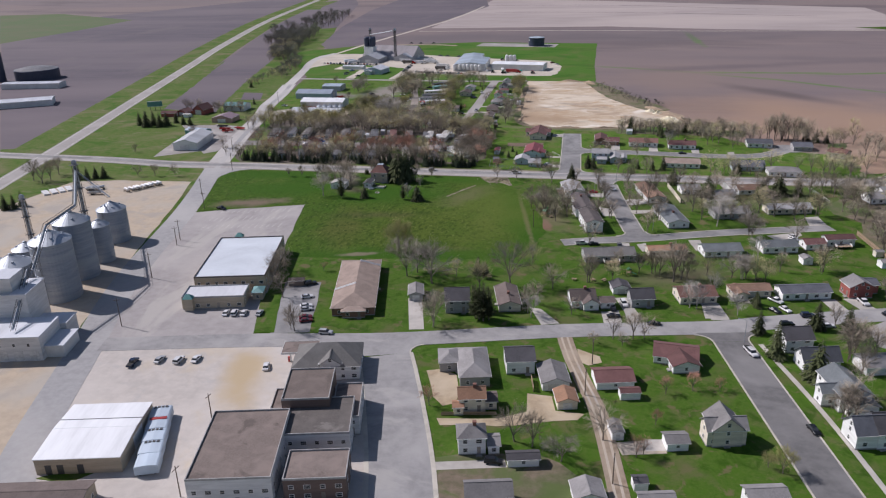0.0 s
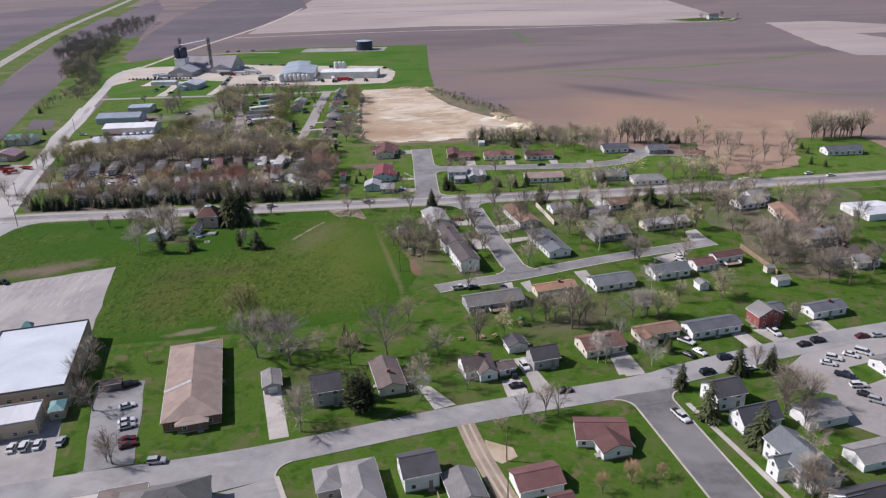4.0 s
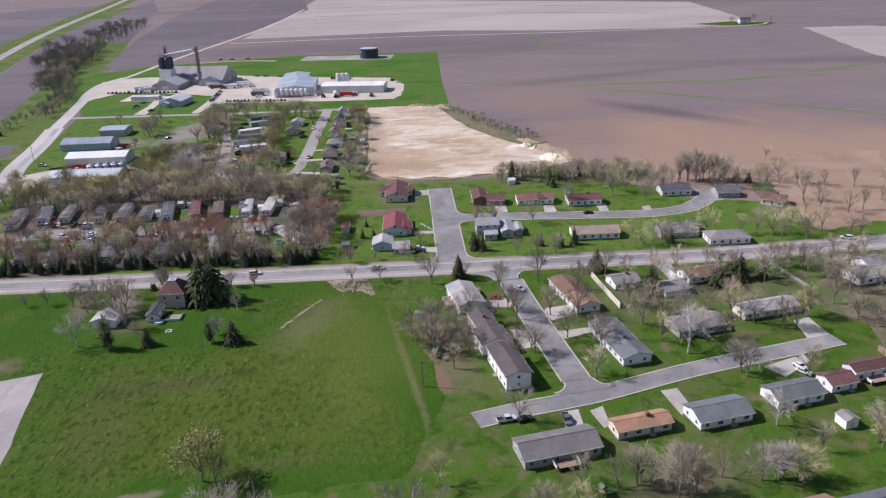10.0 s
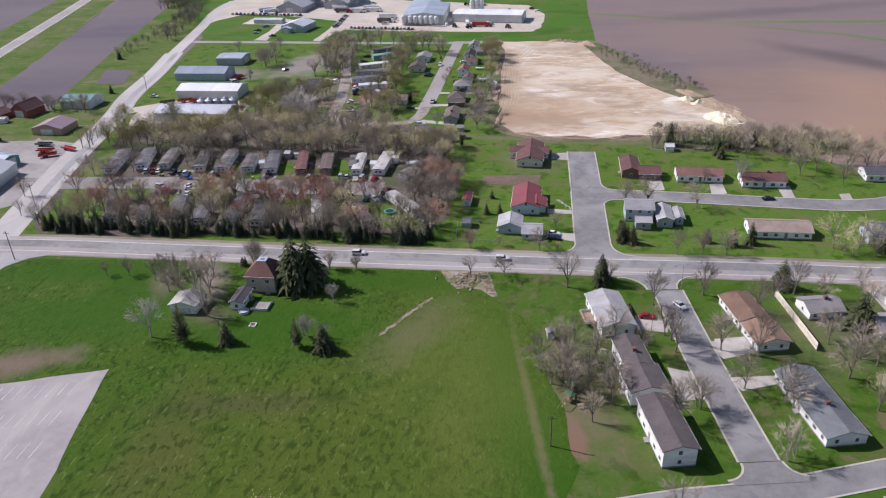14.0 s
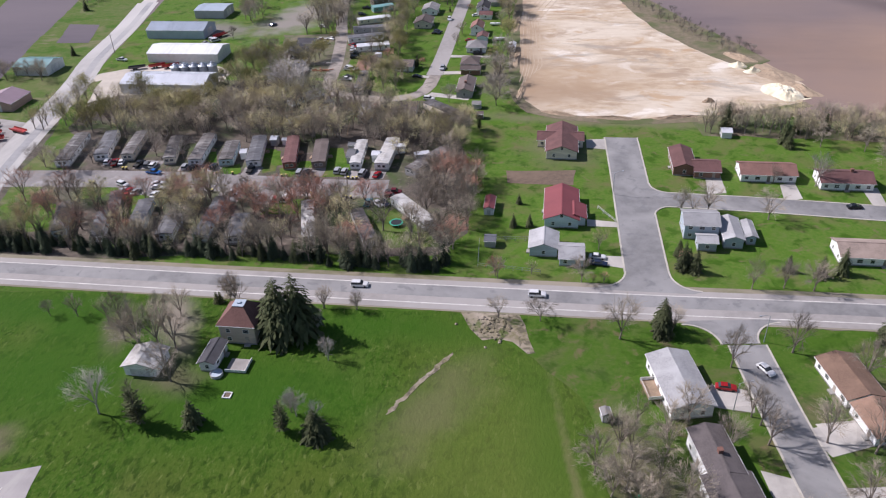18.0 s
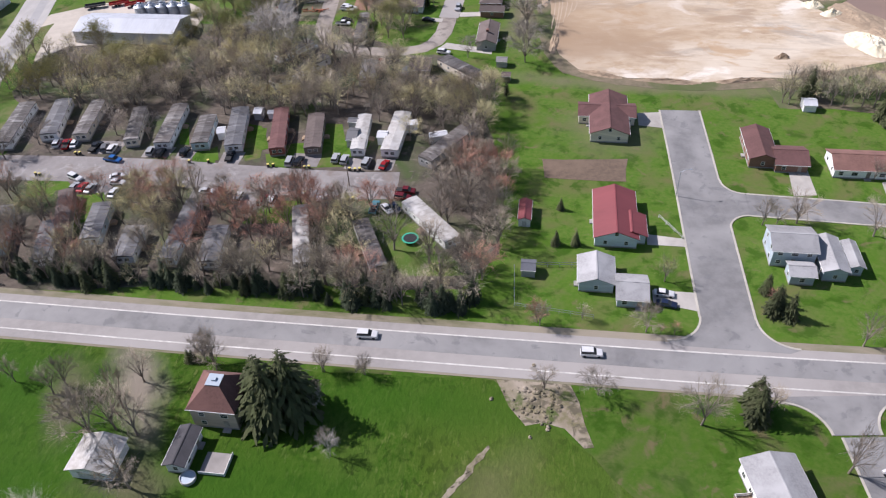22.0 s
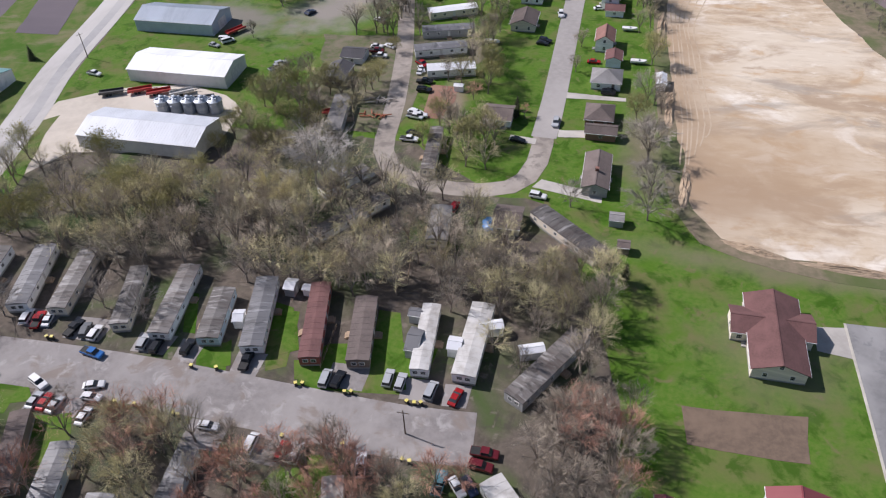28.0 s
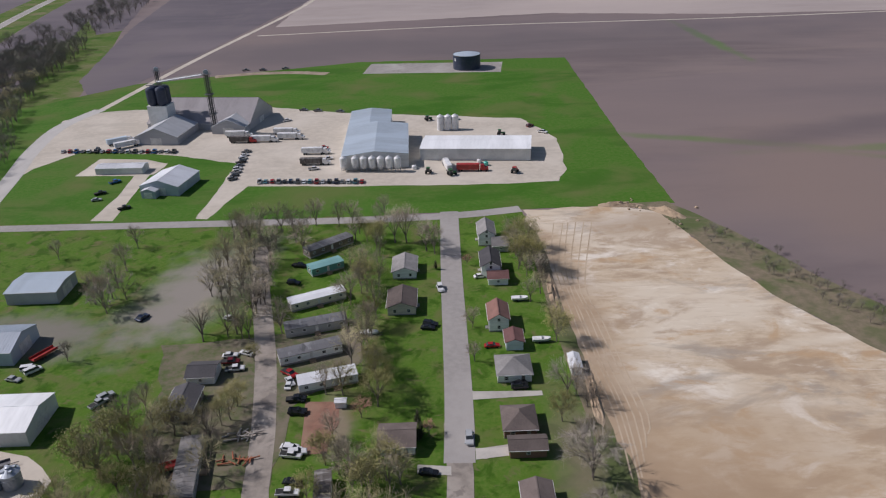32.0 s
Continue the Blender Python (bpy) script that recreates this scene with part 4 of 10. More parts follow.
def car_parts(kind):
    if kind in CAR_PARTS:
        return CAR_PARTS[kind]
    L, W, low, cab = CARTYPES[kind]
    body = prism(bmesh.new(), low, -W / 2, W / 2)
    bmesh.ops.bevel(body, geom=[e for e in body.edges], offset=0.07, segments=1, affect="EDGES")
    cabin = bmesh.new()
    n = len(cab)
    v = []
    for s in (-1, 1):
        v.append([cabin.verts.new((x, s * (W / 2 - (0.08 if i in (0, n - 1) else 0.22)), z)) for i, (x, z) in enumerate(cab)])
    for i in range(n):
        j = (i + 1) % n
        cabin.faces.new((v[0][i], v[1][i], v[1][j], v[0][j]))
    cabin.faces.new(v[0])
    cabin.faces.new(v[1][::-1])
    bmesh.ops.recalc_face_normals(cabin, faces=cabin.faces)
    x1, x2, zt = cab[1][0], cab[2][0], cab[1][1]
    roof = boxes((x1 - 0.06, -W / 2 + 0.2, zt - 0.03, x2 + 0.06, W / 2 - 0.2, zt + 0.05))
    bmesh.ops.bevel(roof, geom=[e for e in roof.edges], offset=0.03, segments=1, affect="EDGES")
    wheel = rings(bmesh.new(), [(0.33, -0.12), (0.34, 0.0), (0.33, 0.12)], 10)
    bmesh.ops.rotate(wheel, verts=wheel.verts, matrix=Matrix.Rotation(radians(90), 3, "X"))
    rim = rings(bmesh.new(), [(0.2, -0.125), (0.2, 0.125)], 10)
    bmesh.ops.rotate(rim, verts=rim.verts, matrix=Matrix.Rotation(radians(90), 3, "X"))
    extra = None
    if kind == "pickup":
        extra = mesh("bed", boxes((-2.7, -W / 2 + 0.12, 1.03, -0.85, W / 2 - 0.12, 1.09)))
        extra.materials.append(MATS["rubber"])
    made = {"cabin": mesh("cabin_glass", cabin), "wheel": mesh("wheel", wheel), "rim": mesh("rim", rim), "bed": extra, "body": body, "roof": roof, "paint": {}}
    for k, mt in (("cabin", "glass_dark"), ("wheel", "rubber"), ("rim", "rim_metal")):
        made[k].materials.append(MATS[mt])
    CAR_PARTS[kind] = made
    return made


def car(kind, colour, x, y, rot, z=0.085):
    c = car_parts(kind)
    L, W = CARTYPES[kind][:2]
    if colour not in c["paint"]:
        pair = []
        for nm in ("body", "roof"):
            me = mesh(nm, c[nm].copy())
            me.materials.append(MATS["paint_" + colour])
            pair.append(me)
        c["paint"][colour] = pair
    body, roof = c["paint"][colour]
    w = {"suv": "sport utility car", "pickup": "pickup truck", "sedan": "sedan", "van": "van"}[kind]
    h = thing({"suv": "car", "sedan": "car", "van": "van", "pickup": "pickup_truck"}[kind], "parked %s %s with dark glass and black tyres" % (colour, w), "car", "vehicles", pose(x, y, z, 0, 0, rot))
    part("body", body, "", h)
    part("cabin_glass", c["cabin"], "", h)
    part("roof", roof, "", h)
    if c["bed"]:
        part("load_bed", c["bed"], "", h)
    for px in (-L * 0.31, L * 0.31):
        for s in (1, -1):
            wl = part("wheel", c["wheel"], "", h, at=pose(px, s * (W / 2 - 0.1), 0.34))
    return h


# ---- trees ----
def bare_tree(seed, H, wide, fan, leaf=0.0, thick=1.0):
    """Short trunk, rising limbs, side branches and a fine rounded fan of twigs; returns two bmeshes."""
    r = random.Random(seed)
    trunk, crown = bmesh.new(), bmesh.new()
    fork = Vector((r.uniform(-0.02, 0.02) * H, r.uniform(-0.02, 0.02) * H, H * r.uniform(0.15, 0.22)))
    tube(trunk, (0, 0, -0.2), fork, 0.021 * H, 0.016 * H, 6)
    mid, rx, rz = Vector((0, 0, H * 0.56)), wide * H, H * 0.44

    def skin(d, f):
        return mid + Vector((d.x * rx, d.y * rx, d.z * rz)) * f

    limbs = 6
    for i in range(limbs):
        a = 2 * math.pi * (i + r.uniform(-0.3, 0.3)) / limbs
        d = Vector((math.cos(a), math.sin(a), r.uniform(0.0, 1.2))).normalized() if i else Vector((0.1, 0.1, 1)).normalized()
        tip = skin(d, r.uniform(0.55, 0.72))
        knee = fork.lerp(tip, 0.45) + Vector((0, 0, 0.06 * H))
        tube(trunk, fork, knee, 0.0105 * H, 0.0075 * H, 4)
        tube(trunk, knee, tip, 0.0075 * H, 0.003 * H, 3)
        for j in range(8):
            u = 0.25 + 0.75 * j / 7
            base = fork.lerp(knee, u / 0.5) if u < 0.5 else knee.lerp(tip, (u - 0.5) * 2)
            e = (d + Vector((r.gauss(0, 0.55), r.gauss(0, 0.55), r.gauss(0.1, 0.45)))).normalized()
            end = base.lerp(skin(e, r.uniform(0.75, 0.95)), r.uniform(0.6, 0.85))
            tube(trunk, base, end, 0.0036 * H, 0.0016 * H, 3)
            bd = (end - base).normalized()
            for k in range(fan):
                p = base.lerp(end, r.uniform(0.3, 1.0))
                nd = (bd * 0.8 + (p - mid).normalized() * 0.5 + Vector((r.gauss(0, 0.55), r.gauss(0, 0.55), r.gauss(0.12, 0.45)))).normalized()
                ln = H * r.uniform(0.11, 0.23)
                w = 0.0014 * H * thick
                s = nd.orthogonal().normalized() * w
                t = nd.cross(s).normalized() * w
                q = p + nd * ln
                c = [crown.verts.new(v) for v in (p + s, p - s, p + t, p - t, q)]
                crown.faces.new((c[0], c[1], c[4]))
                if thick < 1.1:
                    crown.faces.new((c[2], c[3], c[4]))
                for g in (0.3, 0.6):
                    m = p.lerp(q, g)
                    ed = (nd + Vector((r.gauss(0, 0.5), r.gauss(0, 0.5), r.gauss(0.1, 0.4)))).normalized()
                    crown.faces.new([crown.verts.new(v) for v in (m + s * 0.7, m - s * 0.7, m + ed * ln * 0.6)])
                if leaf and r.random() < leaf:
                    for _ in range(3):
                        o = q + Vector((r.gauss(0, 0.3), r.gauss(0, 0.3), r.gauss(0, 0.3)))
                        a1 = Vector((r.gauss(0, 1), r.gauss(0, 1), r.gauss(0, 1))).normalized() * (0.10 + 0.06 * leaf)
                        a2 = a1.orthogonal().normalized() * (0.07 + 0.05 * leaf)
                        crown.faces.new([crown.verts.new(v) for v in (o - a1, o + a2, o + a1, o - a2)])
    return trunk, crown


def spruce_tree(seed, H, R, slim=False):
    """Conical evergreen of drooping needle sprays with a ragged outline."""
    r = random.Random(seed)
    trunk, crown = bmesh.new(), bmesh.new()
    tube(trunk, (0, 0, -0.2), (0, 0, H * 0.96), H * 0.017, 0.02, 6)
    n = 36 if not slim else 30
    for i in range(n):
        u = i / n
        z = H * (0.07 + 0.91 * u)
        rad = R * (1 - u) ** (0.66 if not slim else 0.45) * (1.0 if not slim else 0.9) + 0.08
        k = max(5, int(13 * (1 - u) + 4))
        for j in range(k):
            a = 2 * math.pi * (j + r.random()) / k
            ln = rad * (r.uniform(0.5, 1.2) if R < 2.78 else r.uniform(0.45, 1.45))
            d = Vector((math.cos(a), math.sin(a), r.uniform(-0.42, -0.12) if not slim else r.uniform(0.4, 1.3)))
            side = Vector((-math.sin(a), math.cos(a), 0))
            b = Vector((0, 0, z + r.uniform(-0.1, 0.1)))
            for q in range(5):
                f0 = 0.12 + q * 0.17
                f1 = f0 + r.uniform(0.26, 0.42)
                w = ln * (0.135 - 0.013 * q)
                yaw = side * r.uniform(-0.55, 0.55)
                e = (d + yaw).normalized() * d.length
                p0 = b + d * ln * f0
                p1 = p0 + e * ln * (f1 - f0) + Vector((0, 0, -0.05 * ln * q))
                sv = side * w + Vector((0, 0, w * r.uniform(-0.7, 0.7)))
                m = p0.lerp(p1, 0.55)
                crown.faces.new([crown.verts.new(v) for v in (p0, m + sv, p1, m - sv)])
    return trunk, crown


TREE = {}


def tree_kind(kind):
    if kind in TREE:
        return TREE[kind]
    far = kind.startswith("far_")
    bark, leaf = {"bare": ("bark", "twig_bare"), "bud": ("bark", "twig_bud"), "red": ("bark", "twig_red"), "birch": ("bark_pale", "twig_pale"), "willow": ("bark", "leaf_yellow"),
                  "spruce": ("bark", "needle"), "cedar": ("bark", "needle"), "fir": ("bark", "needle_blue"), "pine": ("bark", "needle"), "brush": ("bark", "twig_bud"), "hedge": ("bark", "twig_hedge"), "elm": ("bark", "twig_elm")}[kind.removeprefix("far_")]
    leaf = "twig_wood" if kind == "far_bare" else leaf
    out = []
    for i in range({"bare": 5, "bud": 4, "spruce": 3, "far_bare": 4, "far_bud": 4}.get(kind, 2)):
        s = len(TREE) * 17 + i
        if kind in ("spruce", "fir"):
            a, b = spruce_tree(s, 10.0, 2.4 + 0.15 * i)
        elif kind == "pine":
            a, b = spruce_tree(s, 10.0, 2.8 + 0.3 * i)
        elif kind == "cedar":
            a, b = spruce_tree(s, 10.0, 1.9, True)
        elif kind.endswith("willow"):
            a, b = bare_tree(s, 10.0, 0.42, 12, 0.8)
        elif kind == "elm":
            a, b = bare_tree(s, 10.0, 0.68 + 0.06 * i, 17, 0.0, 1.6)
        elif kind.endswith("hedge"):
            a, b = bare_tree(s, 10.0, 0.5, 3, 0.0, 3.2)
        elif kind.endswith("brush"):
            a, b = bare_tree(s, 10.0, 0.55, 6, 0.08, 1.3)
        else:
            a, b = bare_tree(s, 10.0, (0.47, 0.41, 0.52, 0.37, 0.45)[i], 6 if far else 10, 0.07 if kind.endswith("bud") else 0.0, 1.4 if far else 1.6)
        tm, cm = mesh("trunk", a), mesh("crown", b)
        tm.materials.append(MATS[bark])
        cm.materials.append(MATS[leaf])
        out.append((tm, cm))
    TREE[kind] = out
    return out


TREE_WORDS = {"elm": "broad spreading leafless tree with fine twigs", "bare": "leafless gray-brown tree in early spring", "bud": "tall tree with fine twigs and first yellow-green buds", "red": "small tree with reddish spring buds",
              "birch": "pale-barked leafless tree with bright limbs", "willow": "yellow-green tree with its first small leaves", "spruce": "dark green conical spruce tree",
              "cedar": "slim dark green arborvitae", "fir": "blue-green spruce in a dense row", "pine": "big ragged dark green old spruce", "brush": "low scrubby bush with bare twigs"}
trnd = random.Random(21)


def plant(kind, rows, group=""):
    for x, y, hgt in rows:
        x, y = clear_of(x, y, 0.7)
        tm, cm = trnd.choice(tree_kind(kind))
        s = hgt / 10 * trnd.uniform(0.92, 1.08) * (1.0 if kind in ("spruce", "fir", "cedar", "pine", "brush") else 1.22)
        h = thing("tree" if kind not in ("spruce", "fir", "cedar", "pine", "brush") else {"brush": "bush"}.get(kind, "evergreen_tree"), TREE_WORDS[kind], "tree" if kind != "brush" else "bush",
                  group or "trees of the town", pose(x, y, 0, 0, 0, trnd.uniform(0, 360)) @ Matrix.Diagonal((s * trnd.uniform(0.9, 1.1), s * trnd.uniform(0.9, 1.1), s, 1)))
        part("trunk", tm, "", h)
        part("crown", cm, "", h)


def grove(kinds, area, count, low, high, group, gap=2.6, room=0.9):
    """Trees strewn over a four-cornered plot, no two closer than gap."""
    a, b, c, d = (Vector(p) for p in area)
    got = []
    for _ in range(count * 12):
        u, v = trnd.random(), trnd.random()
        p = a.lerp(b, u).lerp(d.lerp(c, u), v)
        if clear_of(p.x, p.y, room) != (p.x, p.y):
            continue
        if all((p - q).length > gap for q in got):
            got.append(p)
            plant(trnd.choice(kinds), ((p.x, p.y, trnd.uniform(low, high)),), group)
        if len(got) >= count:
            break


def woodland(name, label, kinds, area, count, low, high, gap=3.0, room=1.0, near=False):
    """Uncountable scrub and far trees: one joined mesh of real trunks and twigs."""
    a, b, c, d = (Vector(p) for p in area)
    got, verts, faces, mats, base = [], [], [], [], 0
    slots = []
    for _ in range(count * 12):
        u, v = trnd.random(), trnd.random()
        p = a.lerp(b, u).lerp(d.lerp(c, u), v)
        if clear_of(p.x, p.y, room) != (p.x, p.y):
            continue
        if any((p - q).length < gap for q in got):
            continue
        got.append(p)
        s, rz = trnd.uniform(low, high) / 10, trnd.uniform(0, 6.28)
        for me in trnd.choice(tree_kind(("" if near else "far_") + trnd.choice(kinds))):
            m = me.materials[0]
            if m not in slots:
                slots.append(m)
            co = np.empty(len(me.vertices) * 3)
            me.vertices.foreach_get("co", co)
            co = co.reshape(-1, 3) * s
            x = co[:, 0] * math.cos(rz) - co[:, 1] * math.sin(rz) + p.x
            y = co[:, 0] * math.sin(rz) + co[:, 1] * math.cos(rz) + p.y
            verts.append(np.stack([x, y, co[:, 2]], 1))
            faces += [tuple(i + base for i in f.vertices) for f in me.polygons]
            mats += [slots.index(m)] * len(me.polygons)
            base += len(co)
        if len(got) >= count:
            break
    me = bpy.data.meshes.new(name)
    me.from_pydata(np.concatenate(verts).tolist(), [], faces)
    for m in slots:
        me.materials.append(m)
    me.polygons.foreach_set("material_index", mats)
    return tagged(new(name, me), label, "trees", kind="stuff")


# ---- roads ----
WHITE = "road_paint"
road("gravel_shoulder", ((-250, 408), (-200, 410), (-120, 410), (-20, 410.5), (40, 411.7), (90, 411.5), (140, 415), (210, 420), (320, 428)), 15.6, "shoulder_gravel", 0.085, "dry gravelly shoulder of the highway")
road("county_highway", ((-620, 424), (-480, 420), (-380, 416), (-300, 413), (-250, 408), (-200, 409.5), (-120, 409.3), (-20, 409.8), (40, 411), (90, 411), (140, 415), (210, 420), (320, 428), (600, 440)), 13.0, "road_pale", 0.125,
     "pale two-lane highway with white edge lines", lines=((4.1, 0.35, WHITE), (-4.1, 0.35, WHITE), (1.35, 5.0, "asphalt")))
road("highway", ((-300, 240), (-328, 345), (-353, 440), (-400, 605), (-455, 800), (-517, 1020), (-612, 1405), (-715, 1940), (-860, 2700)), 12.5, "road_pale", 0.12, "pale highway running off through the fields", lines=((4.6, 0.4, WHITE), (-4.6, 0.4, WHITE)))
road("gravel_road", ((-60, -90), (-92, 20), (-118, 92), (-140, 135), (-158, 185), (-179, 246), (-199, 329), (-219, 395), (-222, 405)), 11.5, "road_dusty", 0.1155, "dusty gray road past the grain bins")
road("gravel_road", ((-221, 402), (-241, 480), (-257, 553), (-268, 591), (-277, 640), (-290, 694)), 13.0, "chalk_road", 0.115, "pale road past the machine sheds", lines=((-1.6, 3.6, "road_dusty"),))
road("gravel_road", ((-289, 690), (-309, 786), (-321, 835), (-327, 884), (-318, 922)), 9.0, "chalk_road", 0.114, "pale road bending to the grain plant")
road("highway_verge", ((-300, 240), (-328, 345), (-353, 440), (-400, 605), (-455, 800), (-517, 1020), (-612, 1405), (-715, 1940), (-860, 2700)), 62.0, "verge_grass", 0.048, "broad rough grass verge of the highway")
road("field_track", ((-326, 884), (-317, 922), (-299, 1079), (-256, 1385), (-240, 1700)), 5.0, "pale_gravel", 0.105, "pale gravel field track")
road("field_track", ((-270, 1182), (-60, 1190), (180, 1175), (420, 1178), (470, 1205)), 3.5, "pale_gravel", 0.09, "thin gravel track between fields")
road("cross_street", ((-156, 193.5), (-106, 204), (-61, 211.5), (-5, 226), (46, 236), (60, 241), (103, 254), (150, 264)), 9.2, "asphalt_worn", 0.13, "gray asphalt cross street")
road("main_street", ((10, -90), (-12, 0), (-30, 86), (-39.5, 137), (-52.5, 179), (-60.5, 201.0)), 15.5, "asphalt_worn", 0.12, "wide gray asphalt main street", kerb=1.2)
road("side_street", ((108, -90), (88, 0), (70, 100), (60.8, 154), (48.2, 226.2)), 11.0, "asphalt_old", 0.122, "dark asphalt side street with pale kerbs", kerb=0.5)
road("upper_street", ((10.9, 395.8), (15, 365), (21.5, 324.6)), 8.6, "asphalt", 0.118, "gray residential street", kerb=0.45)
road("upper_cross_street", ((-9.5, 307), (5, 311.5), (24, 316), (56, 327), (82, 334), (108, 341)), 6.6, "asphalt", 0.122, "gray residential street", kerb=0.45)
road("dead_end_street", ((-12.2, 512.5), (-11.3, 480), (-10.8, 450), (-10.3, 424.4)), 11.5, "asphalt", 0.118, "gray dead-end street with pale kerbs", kerb=0.5)
road("north_cross_street", ((0.6, 466.3), (30, 465), (57, 463), (85, 462), (105, 468), (118, 481)), 8.8, "asphalt", 0.116, "gray residential street", kerb=0.5)
road("park_lane", ((-260, 462), (-203, 466.5), (-165, 467.5), (-131, 466.5), (-107, 466), (-92, 467)), 12.5, "lane_asphalt", 0.108, "worn gray lane of the trailer park")
road("park_loop", ((-92.5, 590), (-92.2, 562), (-98, 549), (-113, 545.5), (-128, 549), (-137.5, 560), (-141.5, 588), (-148, 623), (-158, 664), (-166, 700)), 6.2, "lane_dirt", 0.11, "worn dirt loop lane")
road("north_street", ((-92, 728), (-92, 665), (-91.5, 601), (-92, 575)), 7.6, "road_pale", 0.114, "pale asphalt street")
road("plant_road", ((-300, 729), (-209, 725.5), (-138, 723), (-91, 723.5), (-62, 728)), 6.5, "road_pale", 0.112, "pale road before the grain plant")
road("alley", ((-5, 222), (-2, 208), (2, 194), (5.5, 182), (8, 168), (10.5, 150), (12.5, 135), (14, 120)), 5.0, "alley_dirt", 0.112, "rutted brown dirt alley behind the houses", lines=((0.9, 0.7, "tan_gravel"), (-1.0, 0.7, "tan_gravel")))
road("footpath", ((57, 226), (66, 190), (72, 158), (80, 110)), 1.5, "driveway_concrete", 0.115, "pale concrete footpath")


def mouth(x, y, deg, width, r, material, z=0.146):
    """A flared street mouth with two kerb arcs; (x, y) lies on the main street's edge, deg points into the side street."""
    d = Vector((math.cos(radians(deg)), math.sin(radians(deg))))
    n = Vector((-d.y, d.x))
    o = Vector((x, y))

    def arc(s, k):
        c = o + n * s * (width / 2 + r) + d * r
        return [c - n * s * k * math.cos(radians(a)) - d * k * math.sin(radians(a)) for a in range(0, 91, 10)]

    bm = bmesh.new()
    left = [bm.verts.new((p.x, p.y, z)) for p in arc(1, r)]
    right = [bm.verts.new((p.x, p.y, z)) for p in arc(-1, r)]
    for k in range(len(left) - 1):
        bm.faces.new((left[k], left[k + 1], right[k + 1], right[k]))
    back = [bm.verts.new((p.x, p.y, z)) for p in (o - d * 1.2 + n * (width / 2 + r * 0.7), o - d * 1.2 - n * (width / 2 + r * 0.7))]
    bm.faces.new((left[-1], back[0], back[1], right[-1]))
    bmesh.ops.recalc_face_normals(bm, faces=bm.faces)
    bm.normal_update()
    bm.faces.ensure_lookup_table()
    if bm.faces[0].normal.z < 0:
        bmesh.ops.reverse_faces(bm, faces=bm.faces)
    ob = new("street_mouth", mesh("street_mouth", bm))
    ob.data.materials.append(MATS[material])
    tagged(ob, "flared asphalt mouth of a side street", "road", kind="structure")
    for s in (1, -1):
        kb = bmesh.new()
        rows = [[kb.verts.new((p.x, p.y, h)) for p in line] for line, h in ((arc(s, r + 0.02), 0.0), (arc(s, r + 0.02), z + 0.05), (arc(s, r - 0.45), z + 0.05), (arc(s, r - 0.45), 0.0))]
        for a, b in zip(rows, rows[1:]):
            for k in range(len(a) - 1):
                kb.faces.new((a[k], a[k + 1], b[k + 1], b[k]))
        bmesh.ops.recalc_face_normals(kb, faces=kb.faces)
        part("kerb", kb, "kerb_concrete", ob)


patch("junction_apron", "road_dusty", 0.098, ((-216, 378), (-208.6, 376), (-209.4, 386), (-207.5, 394), (-203, 400), (-196, 403.2), (-216, 404)), "pale widened road at the junction", 0.2)
mouth(-5.3, 466.3, 0, 8.8, 6, "asphalt", 0.188)
mouth(-10.2, 416.6, 90, 11.5, 8, "asphalt")
mouth(8.4, 404.0, -83, 8.6, 8, "asphalt")
mouth(22.9, 319.5, 100, 8.6, 5, "asphalt", 0.188)
mouth(47.3, 231.2, -80, 11.0, 5, "asphalt_old")
mouth(-62.0, 206.0, -73, 15.5, 5, "asphalt_worn")


# ground patches, lots and gardens
patch("plowed_field", "soil_dark_hazed", 0.02, ((-1006, 1168), (-1060, 1438), (-886, 2015), (-731, 1990), (-534, 1156), (-396, 688), (-333, 444), (-392, 430)), "dark ploughed field beside the highway", 0.5)
patch("green_field", "young_crop", 0.04, ((-1331, 1554), (-1197, 1588), (-910, 1415), (-890, 1201), (-887, 1022)), "young green crop in a far field", 0.5)
patch("plowed_field", "soil_dark_hazed", 0.045, ((-300, 560), (-352, 570), (-372, 640), (-440, 870), (-520, 1160), (-640, 1650), (-585, 1650), (-470, 1230), (-395, 930), (-345, 720), (-318, 620)), "dark ploughed strip between road and verge", 1)
patch("stubble_field", "stubble", 0.03, ((-262, 1230), (-246, 1973), (488, 1575), (457, 1195), (336, 1182), (179, 1200), (22, 1248)), "pale straw stubble field in the distance", 2)
patch("stubble_field", "stubble", 0.03, ((486, 1135), (572, 1130), (635, 1046), (594, 986), (532, 986), (544, 913), (473, 808), (439, 816), (442, 901), (454, 970)), "pale straw stubble field on the far slope", 2)
patch("plowed_field", "soil_dark_hazed", 0.05, ((-330, 940), (-305, 1080), (-262, 1390), (-230, 1700), (-330, 2300), (-520, 2300), (-470, 1600), (-420, 1250), (-370, 1010)), "dark ploughed field beside the track", 1)
patch("plowed_field", "soil_dark_hazed", 0.062, ((-686, 2180), (-621, 1719), (-493, 1322), (-446, 1229), (-427, 1249), (-556, 1796)), "dark ploughed field behind the hedgerow", 1)
patch("plant_lawn", "plant_grass", 0.05, ((-386, 925), (-365, 943), (-320, 993), (-157, 1040), (3, 1026), (1, 833), (3, 728), (-67, 727), (-186, 728), (-285, 733)), "mown green lawn round the grain plant", 0.6)
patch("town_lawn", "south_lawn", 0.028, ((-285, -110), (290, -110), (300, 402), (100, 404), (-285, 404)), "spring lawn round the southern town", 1)
